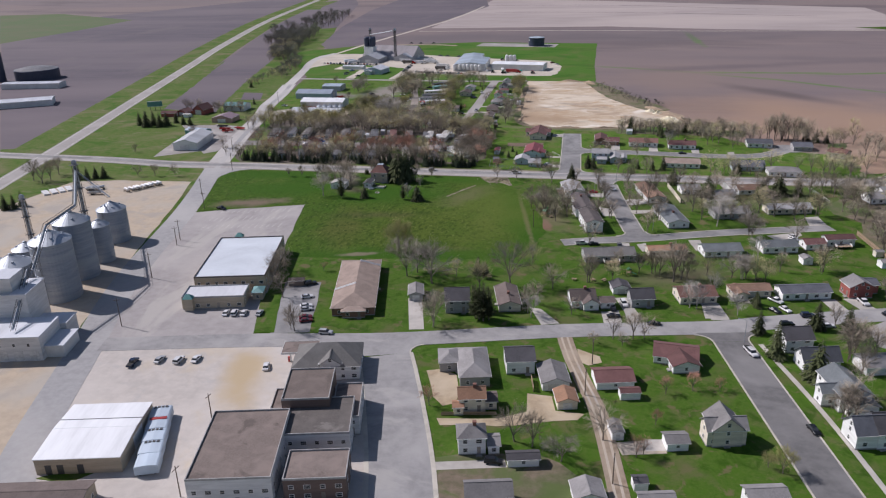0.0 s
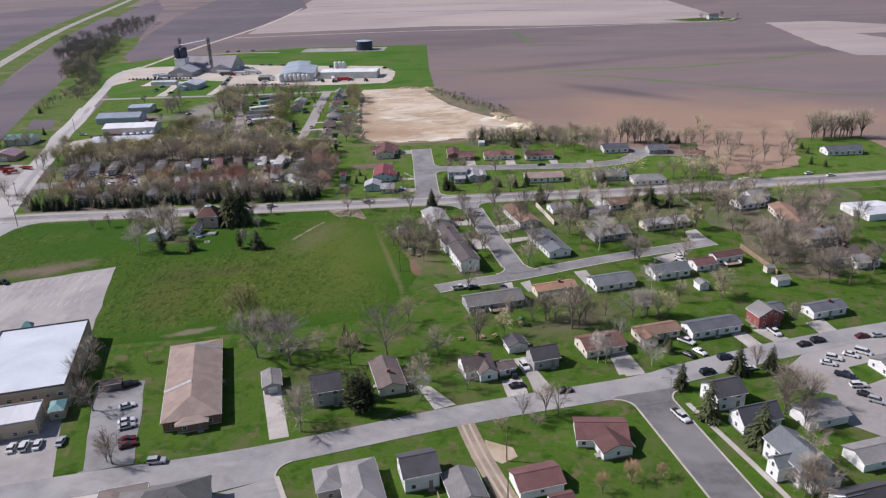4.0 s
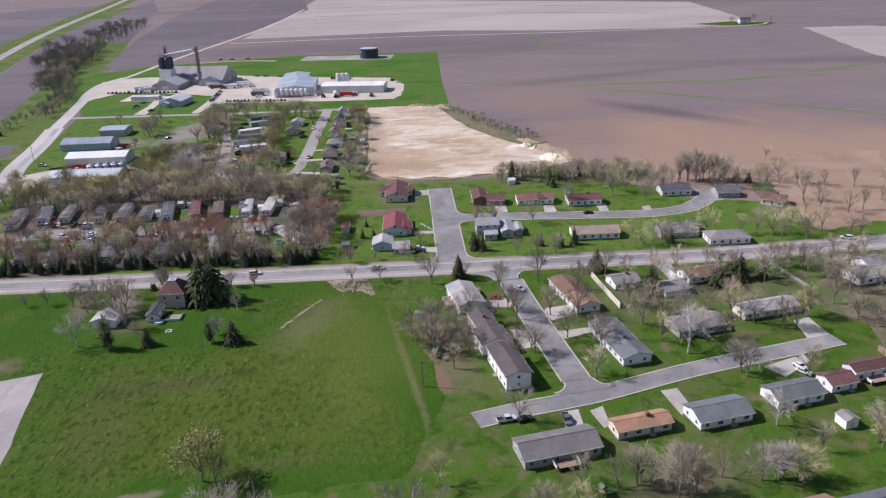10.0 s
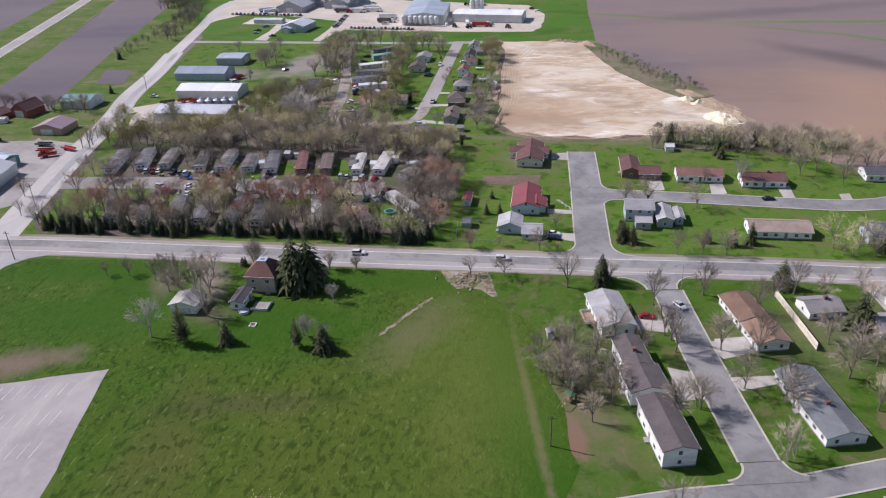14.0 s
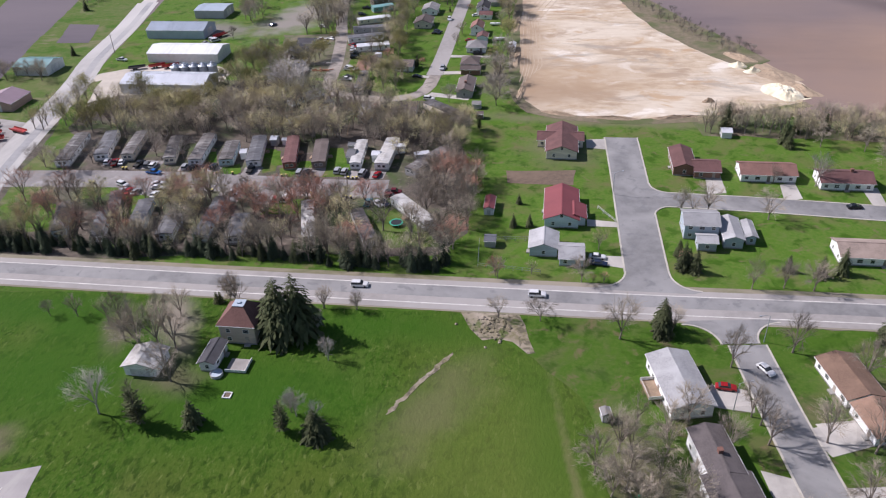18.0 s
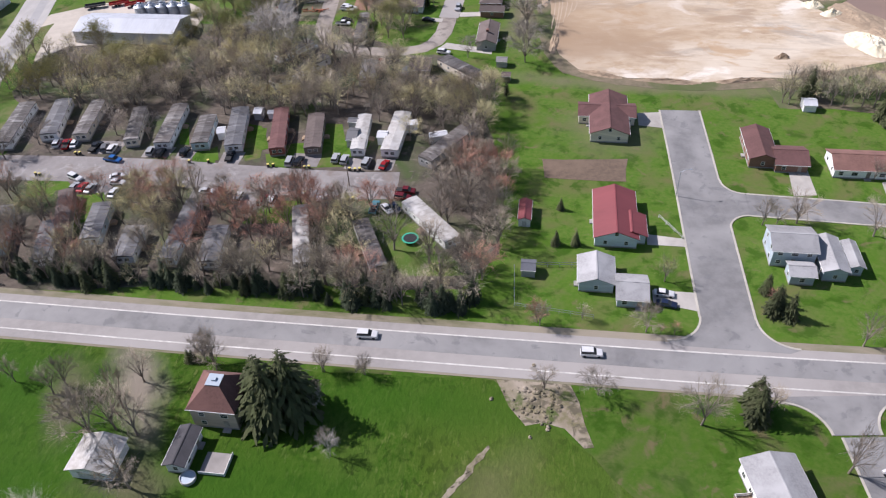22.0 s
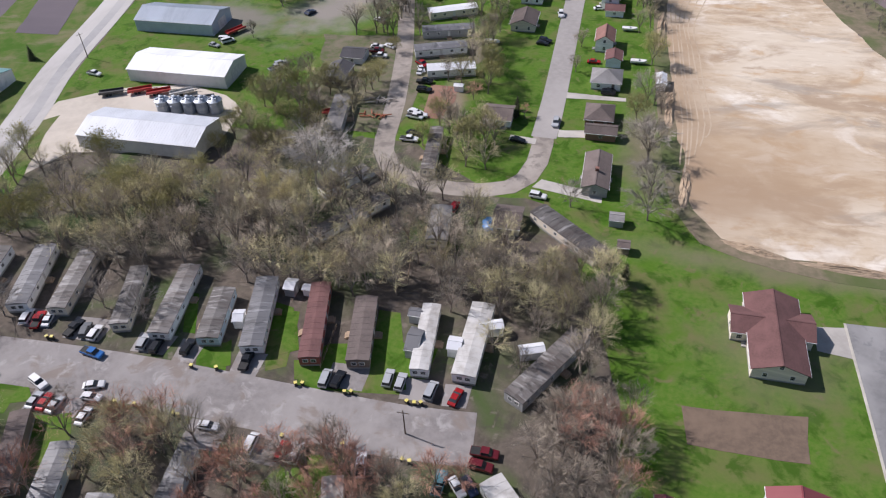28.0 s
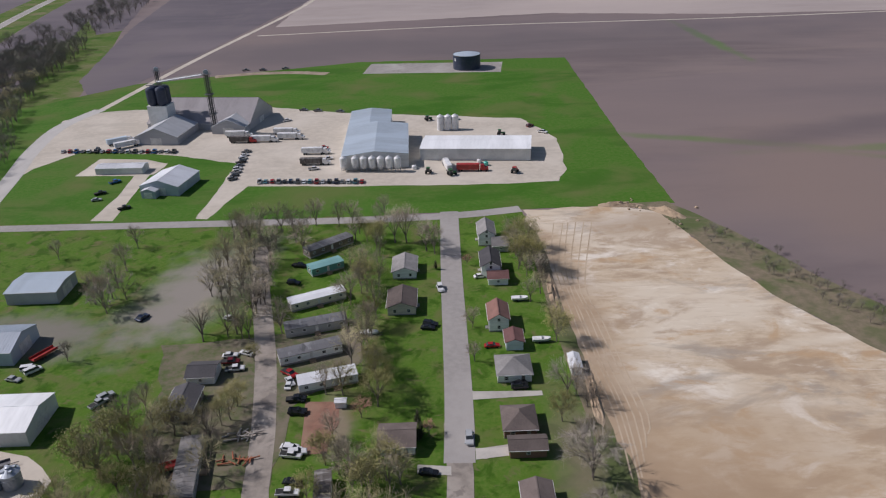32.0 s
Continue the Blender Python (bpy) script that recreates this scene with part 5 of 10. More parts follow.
patch("town_lawn", "lawn", 0.04, ((-225, 404), (-302, 804), (-278, 897), (-114, 957), (-286, 735), (-175, 730), (-100, 726), (-62, 728), (-57, 694), (-53, 612), (-53, 562), (-24, 530), (7, 531), (32, 531), (23, 548), (71, 529), (111, 480), (154, 469), (183, 446), (220, 503), (262, 500), (259, 423), (258, 404)), "spring lawn and gardens of the town", 0.5)
patch("verge", "verge_grass", 0.03, ((-392, 430), (-335, 446), (-422, 799), (-691, 1878), (-632, 1973), (-400, 1153), (-318, 847), (-258, 531), (-215, 366), (-210, 254), (-267, 279)), "rough grass verge along the highway", 0.5)
patch("meadow", "meadow", 0.06, ((-211, 388), (-206, 399), (-136, 404), (-113, 400), (-60, 402), (-40, 386), (-29, 374), (-17, 319), (-29, 285), (-156, 271), (-186, 300), (-204, 350)), "wide green hay meadow with dark clumps", 1)
patch("dead_grass", "dry_weeds", 0.08, ((-59.5, 402.3), (-52, 402.6), (-44.3, 402.4), (-42.6, 398.4), (-39.8, 388.0), (-41.6, 387.6), (-45.3, 391.6), (-49.5, 392.6), (-52.9, 391.5), (-56.5, 395.8)), "patch of dry matted weeds by the road", 1.6)
patch("bare_soil", "garden_soil", 0.08, ((-53, 483), (-29, 485), (-30, 474), (-52, 474)), "tilled garden bed of bare soil", 0.5)
patch("parking_lot", "lot_gravel", 0.09, ((-160, 196), (-181, 268), (-196, 322), (-180, 329.5), (-141, 342.6), (-130, 290), (-124, 266), (-108, 205)), "gray gravel and asphalt parking lot", 0.4)
patch("parking_lot", "asphalt", 0.1, ((-103, 209), (-114, 250), (-100, 252), (-90, 212)), "old asphalt car park beside the church", 0.5)
patch("concrete_yard", "concrete_pale", 0.06, ((-240, 60), (-125, 60), (-100, 92), (-41, 116), (-47, 136), (-71, 208), (-99, 201), (-163, 189), (-150, 152), (-175, 120)), "pale dusty concrete yard", 0.4)
patch("grain_yard", "tan_gravel", 0.07, ((-320, 60), (-120, 60), (-128, 110), (-150, 160), (-172, 205), (-190, 265), (-209, 335), (-221, 374), (-262, 372), (-290, 366), (-300, 300), (-320, 220)), "tan gravel yard round the grain bins", 0.6)
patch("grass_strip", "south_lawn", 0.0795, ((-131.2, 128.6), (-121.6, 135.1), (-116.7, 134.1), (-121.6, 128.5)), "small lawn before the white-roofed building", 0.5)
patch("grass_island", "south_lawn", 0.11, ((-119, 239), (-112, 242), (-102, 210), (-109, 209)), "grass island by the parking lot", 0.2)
patch("pit_floor", "pit_sand", 0.05, ((-61, 727), (-40, 728), (-20, 727), (-5, 720), (4, 679), (14, 645), (30, 614), (48, 600), (60, 584), (68, 566), (62, 551), (48, 541.5), (36, 539), (21, 534.5), (-7, 530), (-27, 532), (-43, 537), (-50, 548), (-52, 565), (-54.5, 596), (-57, 650), (-57.5, 695)), "bare pale sand of a graded building site", 2.0)
patch("pit_bank", "weedy_bank", 0.08, ((-24, 730), (0, 730), (16, 700), (30, 664), (46, 632), (60, 600), (47, 587), (30, 613), (14, 644), (3.5, 679), (-6, 719)), "weedy spoil bank along the sand pit", 0.8)
patch("pit_margin", "weedy_bank", 0.045, ((52, 545), (30, 532), (-8, 526), (-30, 527), (-48, 534), (-55, 548), (-58, 600), (-62, 690), (-60, 726), (-50, 700), (-50, 600), (-45, 545), (-10, 536), (25, 540)), "dry grass margin of the pit", 2.2)
patch("plant_yard", "pale_gravel", 0.08, ((-311, 782), (-332, 898), (-314, 915), (-293, 918), (-207, 912), (-157, 891), (-48, 863), (-33, 822), (-35, 774), (-41, 759), (-64, 758), (-132, 762), (-186, 768), (-195, 730), (-200, 731), (-199, 802), (-240, 820), (-291, 833), (-306, 806)), "pale gravel yard of the grain plant", 1)
patch("gravel_lane", "pale_gravel", 0.09, ((-246, 733), (-236, 732), (-238, 765), (-240, 795), (-248, 795), (-245, 765)), "gravel lane to the farm shed", 0.4)
patch("gravel_pad", "pale_gravel", 0.0905, ((-278, 792), (-248, 789), (-238, 790), (-236, 806), (-250, 814), (-276, 818)), "gravel pad round the open shed", 0.8)
patch("gravel_yard", "pale_gravel", 0.07, ((-254, 570), (-240, 580), (-216, 588), (-199, 583), (-189, 574), (-189, 554), (-194, 550), (-232, 543), (-242, 524), (-258, 530)), "gravel yard before the machine sheds", 0.6)
patch("park_dirt", "woodland_litter", 0.055, ((-205, 406), (-245, 470), (-252, 539), (-246, 559), (-172, 566), (-129, 566), (-104, 546), (-77, 523), (-65, 482), (-62, 441), (-70, 428), (-125, 424), (-176, 417)), "leaf litter and bare earth under the trees", 1.5)
patch("grass_plot", "lawn", 0.075, ((-157, 480), (-150, 481), (-147, 472), (-154, 472)), "small lawn between mobile homes", 0.3)
patch("grass_plot", "lawn", 0.075, ((-128, 485), (-104, 490), (-105, 475), (-131, 472), (-132, 480)), "small lawn between mobile homes", 0.3)
patch("grass_plot", "lawn", 0.075, ((-146, 493), (-138, 493), (-135, 477), (-139, 475)), "small lawn between mobile homes", 0.3)
patch("grass_plot", "lawn", 0.075, ((-199, 460), (-189, 462), (-188, 454), (-195, 452)), "small lawn between mobile homes", 0.3)
patch("grass_plot", "lawn", 0.075, ((-181, 455), (-173, 456), (-173, 446), (-179, 445)), "small lawn between mobile homes", 0.3)
patch("grass_plot", "verge_grass", 0.075, ((-97, 454), (-83, 455), (-76, 443), (-69, 433), (-84, 431), (-90, 438)), "thin lawn with a trampoline", 0.5)
patch("machine_yard", "gravel_gray", 0.075, ((-303, 512), (-271, 516), (-245, 510), (-227, 453), (-245, 434)), "gravel yard of the machinery dealer", 0.6)
patch("machine_yard", "gravel_gray", 0.075, ((-282, 465), (-278, 519), (-249, 494), (-243, 445), (-274, 423)), "gravel yard of the machinery dealer", 0.6)
patch("parking_lot", "road_pale", 0.095, ((93, 242), (106, 253), (118, 256), (131, 256), (147, 240), (116, 196), (101, 207), (95, 213), (99, 226), (93, 230)), "worn gray asphalt car park", 0.3)
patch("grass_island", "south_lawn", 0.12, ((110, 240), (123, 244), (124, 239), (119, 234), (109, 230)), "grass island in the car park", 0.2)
patch("scrub_floor", "scrub_litter", 0.068, ((113, 376), (132, 390), (158, 395), (199, 408), (200, 390), (139, 300), (127, 302), (120, 315), (118, 333), (123, 350), (114, 360)), "brown leaf litter under garden trees", 2)
patch("scrub_floor", "scrub_litter", 0.066, ((148, 501), (178, 506), (222, 502), (191, 448), (145, 443), (138, 463)), "brown leaf litter of a scrubby plot", 2)
patch("scrub_floor", "scrub_litter", 0.067, ((15, 535), (104, 531), (101, 513), (61, 516), (18, 516)), "brown thicket floor beside the pit", 1)
patch("bare_corner", "bare_field", 0.0705, ((150, 432), (172, 437), (196, 446), (206, 470), (222, 503), (246, 551), (196, 556), (174, 520), (158, 500), (150, 470)), "bare brown soil of a field corner", 3)
patch("garden_plot", "soil_dark_hazed", 0.0735, ((-304, 615), (-285.6, 615.8), (-297, 648), (-316, 648.5)), "dark tilled plot beside the road", 0.5)
patch("parking_pad", "lane_asphalt", 0.0855, ((-188.5, 475.1), (-179.5, 475.4), (-178.7, 482.1), (-188.9, 481.7)), "worn gravel parking pad beside the lane", 0.8)
patch("parking_pad", "lane_asphalt", 0.0858, ((-201.5, 476.5), (-193.5, 476.8), (-192.7, 482.5), (-201.9, 482.1)), "worn gravel parking pad beside the lane", 0.8)
patch("parking_pad", "lane_asphalt", 0.0861, ((-171.0, 474.5), (-163.0, 474.8), (-162.4, 480.5), (-171.4, 480.1)), "worn gravel parking pad beside the lane", 0.8)
patch("parking_pad", "lane_asphalt", 0.0864, ((-160.5, 473.5), (-155.5, 473.8), (-155.1, 480.5), (-160.9, 480.1)), "worn gravel parking pad beside the lane", 0.8)
patch("parking_pad", "lane_asphalt", 0.0867, ((-146.5, 472.5), (-140.5, 472.8), (-140.2, 479.5), (-146.9, 479.1)), "worn gravel parking pad beside the lane", 0.8)
patch("parking_pad", "lane_asphalt", 0.0870, ((-125.0, 473.5), (-117.0, 473.8), (-116.8, 480.5), (-125.4, 480.1)), "worn gravel parking pad beside the lane", 0.8)
patch("parking_pad", "lane_asphalt", 0.0873, ((-109.0, 473.5), (-102.0, 473.8), (-101.8, 479.5), (-109.4, 479.1)), "worn gravel parking pad beside the lane", 0.8)
patch("parking_pad", "lane_asphalt", 0.0876, ((-100.0, 473.5), (-95.0, 473.8), (-94.8, 479.5), (-100.4, 479.1)), "worn gravel parking pad beside the lane", 0.8)
patch("parking_pad", "lane_asphalt", 0.0879, ((-185.0, 455.5), (-173.0, 455.8), (-172.4, 462.5), (-185.4, 462.1)), "worn gravel parking pad beside the lane", 0.8)
patch("parking_pad", "lane_asphalt", 0.0882, ((-148.5, 454.0), (-140.5, 454.3), (-140.3, 461.0), (-148.9, 460.6)), "worn gravel parking pad beside the lane", 0.8)
patch("parking_pad", "lane_asphalt", 0.0885, ((-135.0, 453.5), (-124.0, 453.8), (-123.8, 460.5), (-135.4, 460.1)), "worn gravel parking pad beside the lane", 0.8)
patch("yard_dirt", "tan_gravel", 0.0846, ((10.5, 166.5), (22.6, 169.8), (23.2, 164), (12, 161.5)), "tan gravel between shed and garage", 0.4)
patch("yard_dirt", "tan_dirt", 0.0835, ((-0.5, 214.3), (6.4, 210.5), (7.2, 206.8), (3.0, 204.4), (-0.1, 206.8)), "bare tan dirt beside the alley", 1.6)
patch("yard_dirt", "scrub_litter", 0.084, ((-44, 152), (-8, 158), (10, 148), (12, 126), (-30, 122), (-44, 128)), "churned bare yard with patches of grass", 2.5)
patch("yard_dirt", "tan_dirt", 0.08, ((-45.5, 194), (-41, 195.5), (-36, 193), (-33.7, 184), (-33.5, 178), (-37, 176), (-40.5, 180)), "tan bare dirt beside the house", 0.9)
patch("yard_dirt", "tan_dirt", 0.08, ((-14, 186), (-7, 185.6), (-5.6, 178.5), (2.4, 178.2), (0.5, 175.0), (-5.7, 173.6), (-21, 168.7), (-36, 166.8), (-37.5, 169.8), (-20.4, 172.6), (-13.4, 176.8)), "tan dirt lane behind the houses", 0.7)
patch("grass_strip", "verge_grass", 0.079, ((-253, 557), (-248, 562), (-237, 524), (-234, 509), (-221, 498), (-216, 479), (-214, 463), (-214, 450), (-221, 443), (-228, 467), (-238, 506)), "yellow-green grass strip beside the road", 1.5)
patch("grass_strip", "lawn", 0.0795, ((-221, 443), (-219, 452), (-202, 448), (-195, 432), (-217, 427)), "green grass corner beside the road", 1)
patch("driveway", "driveway_concrete", 0.085, ((-63, 243), (-58, 244), (-52, 220), (-57, 219)), "pale concrete driveway", 0.1)
patch("driveway", "driveway_concrete", 0.086, ((-18, 242), (-14, 241), (-7, 231), (-13, 229)), "pale concrete driveway", 0.1)
patch("driveway", "driveway_concrete", 0.087, ((7, 242), (10, 242), (14, 234), (8, 232)), "pale concrete driveway", 0.1)
patch("driveway", "driveway_concrete", 0.088, ((14, 253), (18, 247), (20, 235), (16, 234)), "pale concrete driveway", 0.1)
patch("driveway", "driveway_concrete", 0.089, ((42, 250), (47, 252), (50, 242), (44, 241)), "pale concrete driveway", 0.1)
patch("driveway", "driveway_concrete", 0.085, ((42, 253), (48, 255), (50, 243), (42, 242)), "pale concrete driveway", 0.1)
patch("driveway", "driveway_concrete", 0.086, ((84, 263), (89, 264), (92, 252), (87, 250)), "pale concrete driveway", 0.1)
patch("driveway", "driveway_concrete", 0.087, ((111, 268), (118, 270), (119, 256), (113, 255)), "pale concrete driveway", 0.1)
patch("driveway", "driveway_concrete", 0.088, ((92, 265), (97, 266), (102, 256), (96, 255)), "pale concrete driveway", 0.1)
patch("driveway", "driveway_concrete", 0.089, ((8, 242), (13, 244), (14, 235), (9, 234)), "pale concrete driveway", 0.1)
patch("driveway", "driveway_concrete", 0.085, ((12, 254), (16, 255), (21, 238), (17, 236)), "pale concrete driveway", 0.1)
patch("driveway", "driveway_concrete", 0.086, ((44, 317), (49, 318), (50, 308), (46, 305)), "pale concrete driveway", 0.1)
patch("driveway", "driveway_concrete", 0.087, ((78, 327), (93, 333), (93, 329), (82, 321)), "pale concrete driveway", 0.1)
patch("driveway", "driveway_concrete", 0.088, ((100, 354), (106, 356), (107, 343), (99, 342)), "pale concrete driveway", 0.1)
patch("driveway", "driveway_concrete", 0.089, ((17, 369), (34, 375), (35, 368), (21, 362)), "pale concrete driveway", 0.1)
patch("driveway", "driveway_concrete", 0.085, ((20, 354), (32, 356), (33, 353), (23, 349)), "pale concrete driveway", 0.1)
patch("driveway", "driveway_concrete", 0.086, ((-1, 377), (9, 377), (8, 373), (-1, 374)), "pale concrete driveway", 0.1)
patch("driveway", "driveway_concrete", 0.087, ((6, 357), (14, 355), (14, 345), (8, 344)), "pale concrete driveway", 0.1)
patch("driveway", "driveway_concrete", 0.088, ((22, 309), (26, 311), (26, 302), (24, 301)), "pale concrete driveway", 0.1)
patch("driveway", "driveway_concrete", 0.089, ((14, 309), (19, 310), (19, 303), (14, 301)), "pale concrete driveway", 0.1)
patch("driveway", "driveway_concrete", 0.085, ((-25, 510), (-18, 511), (-18, 502), (-25, 503)), "pale concrete driveway", 0.1)
patch("driveway", "driveway_concrete", 0.086, ((14, 484), (19, 484), (19, 472), (13, 471)), "pale concrete driveway", 0.1)
patch("driveway", "driveway_concrete", 0.087, ((37, 479), (42, 481), (42, 470), (36, 468)), "pale concrete driveway", 0.1)
patch("driveway", "driveway_concrete", 0.088, ((62, 478), (67, 479), (66, 464), (62, 463)), "pale concrete driveway", 0.1)
patch("driveway", "driveway_concrete", 0.089, ((83, 472), (87, 473), (86, 461), (82, 461)), "pale concrete driveway", 0.1)
patch("driveway", "driveway_concrete", 0.085, ((-26, 432), (-16, 432), (-16, 426), (-26, 428)), "pale concrete driveway", 0.1)
patch("driveway", "driveway_concrete", 0.086, ((-26, 452), (-17, 451), (-17, 448), (-26, 448)), "pale concrete driveway", 0.1)
patch("driveway", "driveway_concrete", 0.087, ((-90, 554), (-73, 550), (-73, 546), (-92, 550)), "pale concrete driveway", 0.1)
patch("driveway", "driveway_concrete", 0.088, ((-86, 580), (-80, 581), (-80, 578), (-86, 576)), "pale concrete driveway", 0.1)
patch("driveway", "driveway_concrete", 0.089, ((-88, 580), (-80, 580), (-80, 577), (-88, 576)), "pale concrete driveway", 0.1)
patch("driveway", "driveway_concrete", 0.085, ((0, 381), (8, 380), (8, 375), (-1, 374)), "pale concrete driveway", 0.1)
patch("driveway", "driveway_concrete", 0.086, ((20, 371), (29, 373), (27, 367), (22, 365)), "pale concrete driveway", 0.1)
patch("driveway", "driveway_concrete", 0.087, ((69, 403), (75, 405), (75, 383), (71, 381)), "pale concrete driveway", 0.1)
patch("driveway", "driveway_concrete", 0.088, ((-35, 151), (-17, 155), (-16, 152), (-34, 148)), "pale concrete driveway", 0.1)
patch("driveway", "driveway_concrete", 0.089, ((18, 169), (24, 170), (23, 165), (18, 164)), "pale concrete driveway", 0.1)
patch("driveway", "driveway_concrete", 0.085, ((-92, 603), (-69, 602), (-69, 600), (-91, 599)), "pale concrete driveway", 0.1)
patch("driveway", "driveway_concrete", 0.086, ((-102, 575), (-94, 574), (-94, 571), (-102, 572)), "pale concrete driveway", 0.1)
patch("garden_dirt", "red_soil", 0.08, ((-132.8, 601), (-123.6, 600.4), (-122.6, 591.4), (-124.2, 587.1), (-124.3, 580.2), (-130.9, 579.9), (-131.6, 589.7)), "rust-red bare garden soil", 0.9)
patch("park_dirt", "worn_ground", 0.072, ((-182, 632), (-174, 632), (-156, 634), (-146, 636), (-121, 635), (-119, 619), (-136, 599), (-136, 570), (-164, 568), (-174, 592), (-174, 609)), "thin grass and worn dirt round the homes", 1.2)
patch("park_dirt", "woodland_litter", 0.071, ((-180, 555), (-146, 567), (-130, 546), (-98, 544), (-88, 543), (-89, 516), (-105, 505), (-159, 499)), "leaf litter and bare earth under the trees", 1.2)
patch("turning_circle", "asphalt", 0.1165, tuple((121 + 9.5 * math.cos(i * 0.3142), 485 + 9.5 * math.sin(i * 0.3142)) for i in range(20)), "round asphalt turning place", 0.05)
patch("grass_plot", "lawn", 0.076, ((-167, 494), (-164, 494), (-159, 482), (-162, 482)), "small lawn between mobile homes", 0.5)
patch("grass_plot", "lawn", 0.076, ((-153, 478), (-150, 482), (-147, 475), (-151, 473)), "small lawn between mobile homes", 0.5)
patch("grass_plot", "lawn", 0.076, ((-145, 495), (-140, 494), (-134, 482), (-139, 479)), "small lawn between mobile homes", 0.5)
patch("grass_plot", "lawn", 0.076, ((-120, 497), (-115, 497), (-108, 476), (-116, 474)), "small lawn between mobile homes", 0.5)
patch("grass_plot", "lawn", 0.076, ((-194, 460), (-188, 462), (-184, 458), (-190, 456)), "small lawn between mobile homes", 0.5)
patch("grass_plot", "lawn", 0.076, ((-184, 453), (-174, 457), (-169, 448), (-176, 441)), "small lawn between mobile homes", 0.5)
patch("grass_plot", "lawn", 0.076, ((-134, 479), (-129, 480), (-128, 475), (-132, 474)), "small lawn between mobile homes", 0.5)
patch("grass_plot", "lawn", 0.076, ((-130, 447), (-126, 457), (-116, 458), (-116, 449)), "small lawn between mobile homes", 0.5)

# downtown buildings
h = building("store_building", -135.5, 258.3, 12.5, 26.8, 41.8, 6.5, "membrane", "brick_buff", "flat", 0.38)
wing(h, -132.3, 229.1, 12.5, 22.4, 10.2, 4.5, "white_metal", "stone_buff", "flat", 0.38)
wing(h, -118.6, 235.6, 12.5, 3.6, 5.0, 3.4, "teal_metal", "stone_buff", "hip", 0.5)
h = building("metal_building", -123.6, 144.1, 12.5, 21.4, 24.0, 4.6, "bright_metal", "brick_buff", "gable", 0.06)
part("roof_seam", boxes((-10.9, 3.9, 5.15, 10.9, 4.2, 5.3)), "dark_steel", h)
for _x in (-7.5, -4.5, 0.5):
    part("doorway", boxes((_x - 0.8, -12.08, 0.05, _x + 0.8, -11.98, 2.8)), "dark_steel", h)
h = building("low_building", -121.7, 119.4, 12.5, 22.1, 8.8, 4, "brown_shingle", "brick_buff", "gable", 0.25)
h = building("shop_building", -80.9, 141.2, 12.5, 19.8, 27.7, 7.5, "flat_brown", "white_block", "flat", 0.38)
h = building("shop_building", -66.0, 156.9, 12.5, 16.9, 16.6, 6.5, "flat_dark", "white_block", "flat", 0.38)
h = building("shop_building", -60.1, 138.1, 12.5, 14.8, 11.0, 6, "flat_brown", "brick_dark", "flat", 0.38)
h = building("shop_building", -72.7, 167.4, 12.5, 12.8, 15.7, 9, "flat_brown", "brick_dark", "flat", 0.38)
h = building("shop_building", -61.6, 166.5, 12.5, 7.5, 16.6, 5.5, "flat_brown", "white_block", "flat", 0.38)
h = building("fuel_station", -75.4, 190.4, 12.5, 19.9, 13.9, 5, "old_shingle", "white_block", "hip", 0.6)
wing(h, -73.2, 186.8, 102.5, 6.5, 6.0, 6.0, "old_shingle", "white_block", "gable", 0.7)
h = building("shop_building", -81.3, 165.7, 12.5, 3.3, 10.2, 4.2, "flat_brown", "white_block", "flat", 0.38)
h = building("church", -83.6, 247.3, -77.5, 43.0, 15.0, 3.2, "tan_shingle", "brick_brown", "hip", 0.32)
wing(h, -78.8, 226.5, 12.5, 8.0, 4.0, 2.8, "tan_shingle", "brick_brown", "hip", 0.3)
for _x, _s in ((-0.36, 1), (0.14, -1)):
    rp = bmesh.new()
    tube(rp, (_x * 43, 0, 3.2 + 15.0 * 0.16 + 0.2), (_x * 43, _s * 7.9, 3.3), 0.45, 0.45, 4)
    part("roof_parapet", rp, "trim_white", h, "white raised step across the roof")

# houses on the lower blocks
h = building("house", -31.3, 195.6, -77.5, 17.1, 8.7, 3.5, "gray_shingle", "gray_siding", "hip", 0.45)
wing(h, -39.3, 198.3, 12.5, 5.8, 8.1, 3.5, "gray_shingle", "gray_siding", "hip", 0.38)
h = building("house", -28.8, 176.8, 12.5, 7.2, 5.9, 4.8, "orange_shingle", "cream_siding", "gable", 0.6)
wing(h, -32.1, 173.6, 12.5, 2.6, 3.0, 2.8, "orange_shingle", "cream_siding", "gable", 0.38)
wing(h, -23.8, 178.4, 12.5, 3.2, 4.6, 3.0, "brown_shingle", "cream_siding", "gable", 0.38)
h = building("house", -17.9, 200.7, 12.5, 8.4, 9.0, 4.6, "charcoal_shingle", "white_siding", "gable", 0.5)
h = building("garage", -7.1, 194.0, -77.5, 10.4, 7.8, 2.7, "gray_shingle", "white_siding", "gable", 0.38)
h = building("garage", -3.0, 182.8, -77.5, 6.4, 5.5, 2.7, "orange_shingle", "cream_siding", "gable", 0.38)
h = building("house", -26.0, 158.4, 12.5, 6.9, 5.8, 5.4, "gray_shingle", "white_siding", "hip", 0.6, chimney=True)
wing(h, -20.4, 158.8, 12.5, 2.8, 4.7, 3, "gray_shingle", "white_siding", "gable", 0.38)
h = building("garage", -12.4, 154.4, 12.5, 7.7, 3.2, 2.5, "charcoal_shingle", "white_siding", "gable", 0.38)
h = building("house", -18.9, 138.3, 12.5, 10.4, 5.9, 4.5, "gray_shingle", "white_siding", "gable", 0.6)
h = building("garage", 3.6, 143.6, -77.5, 6.1, 6.7, 3, "gray_shingle", "white_siding", "gable", 0.38)
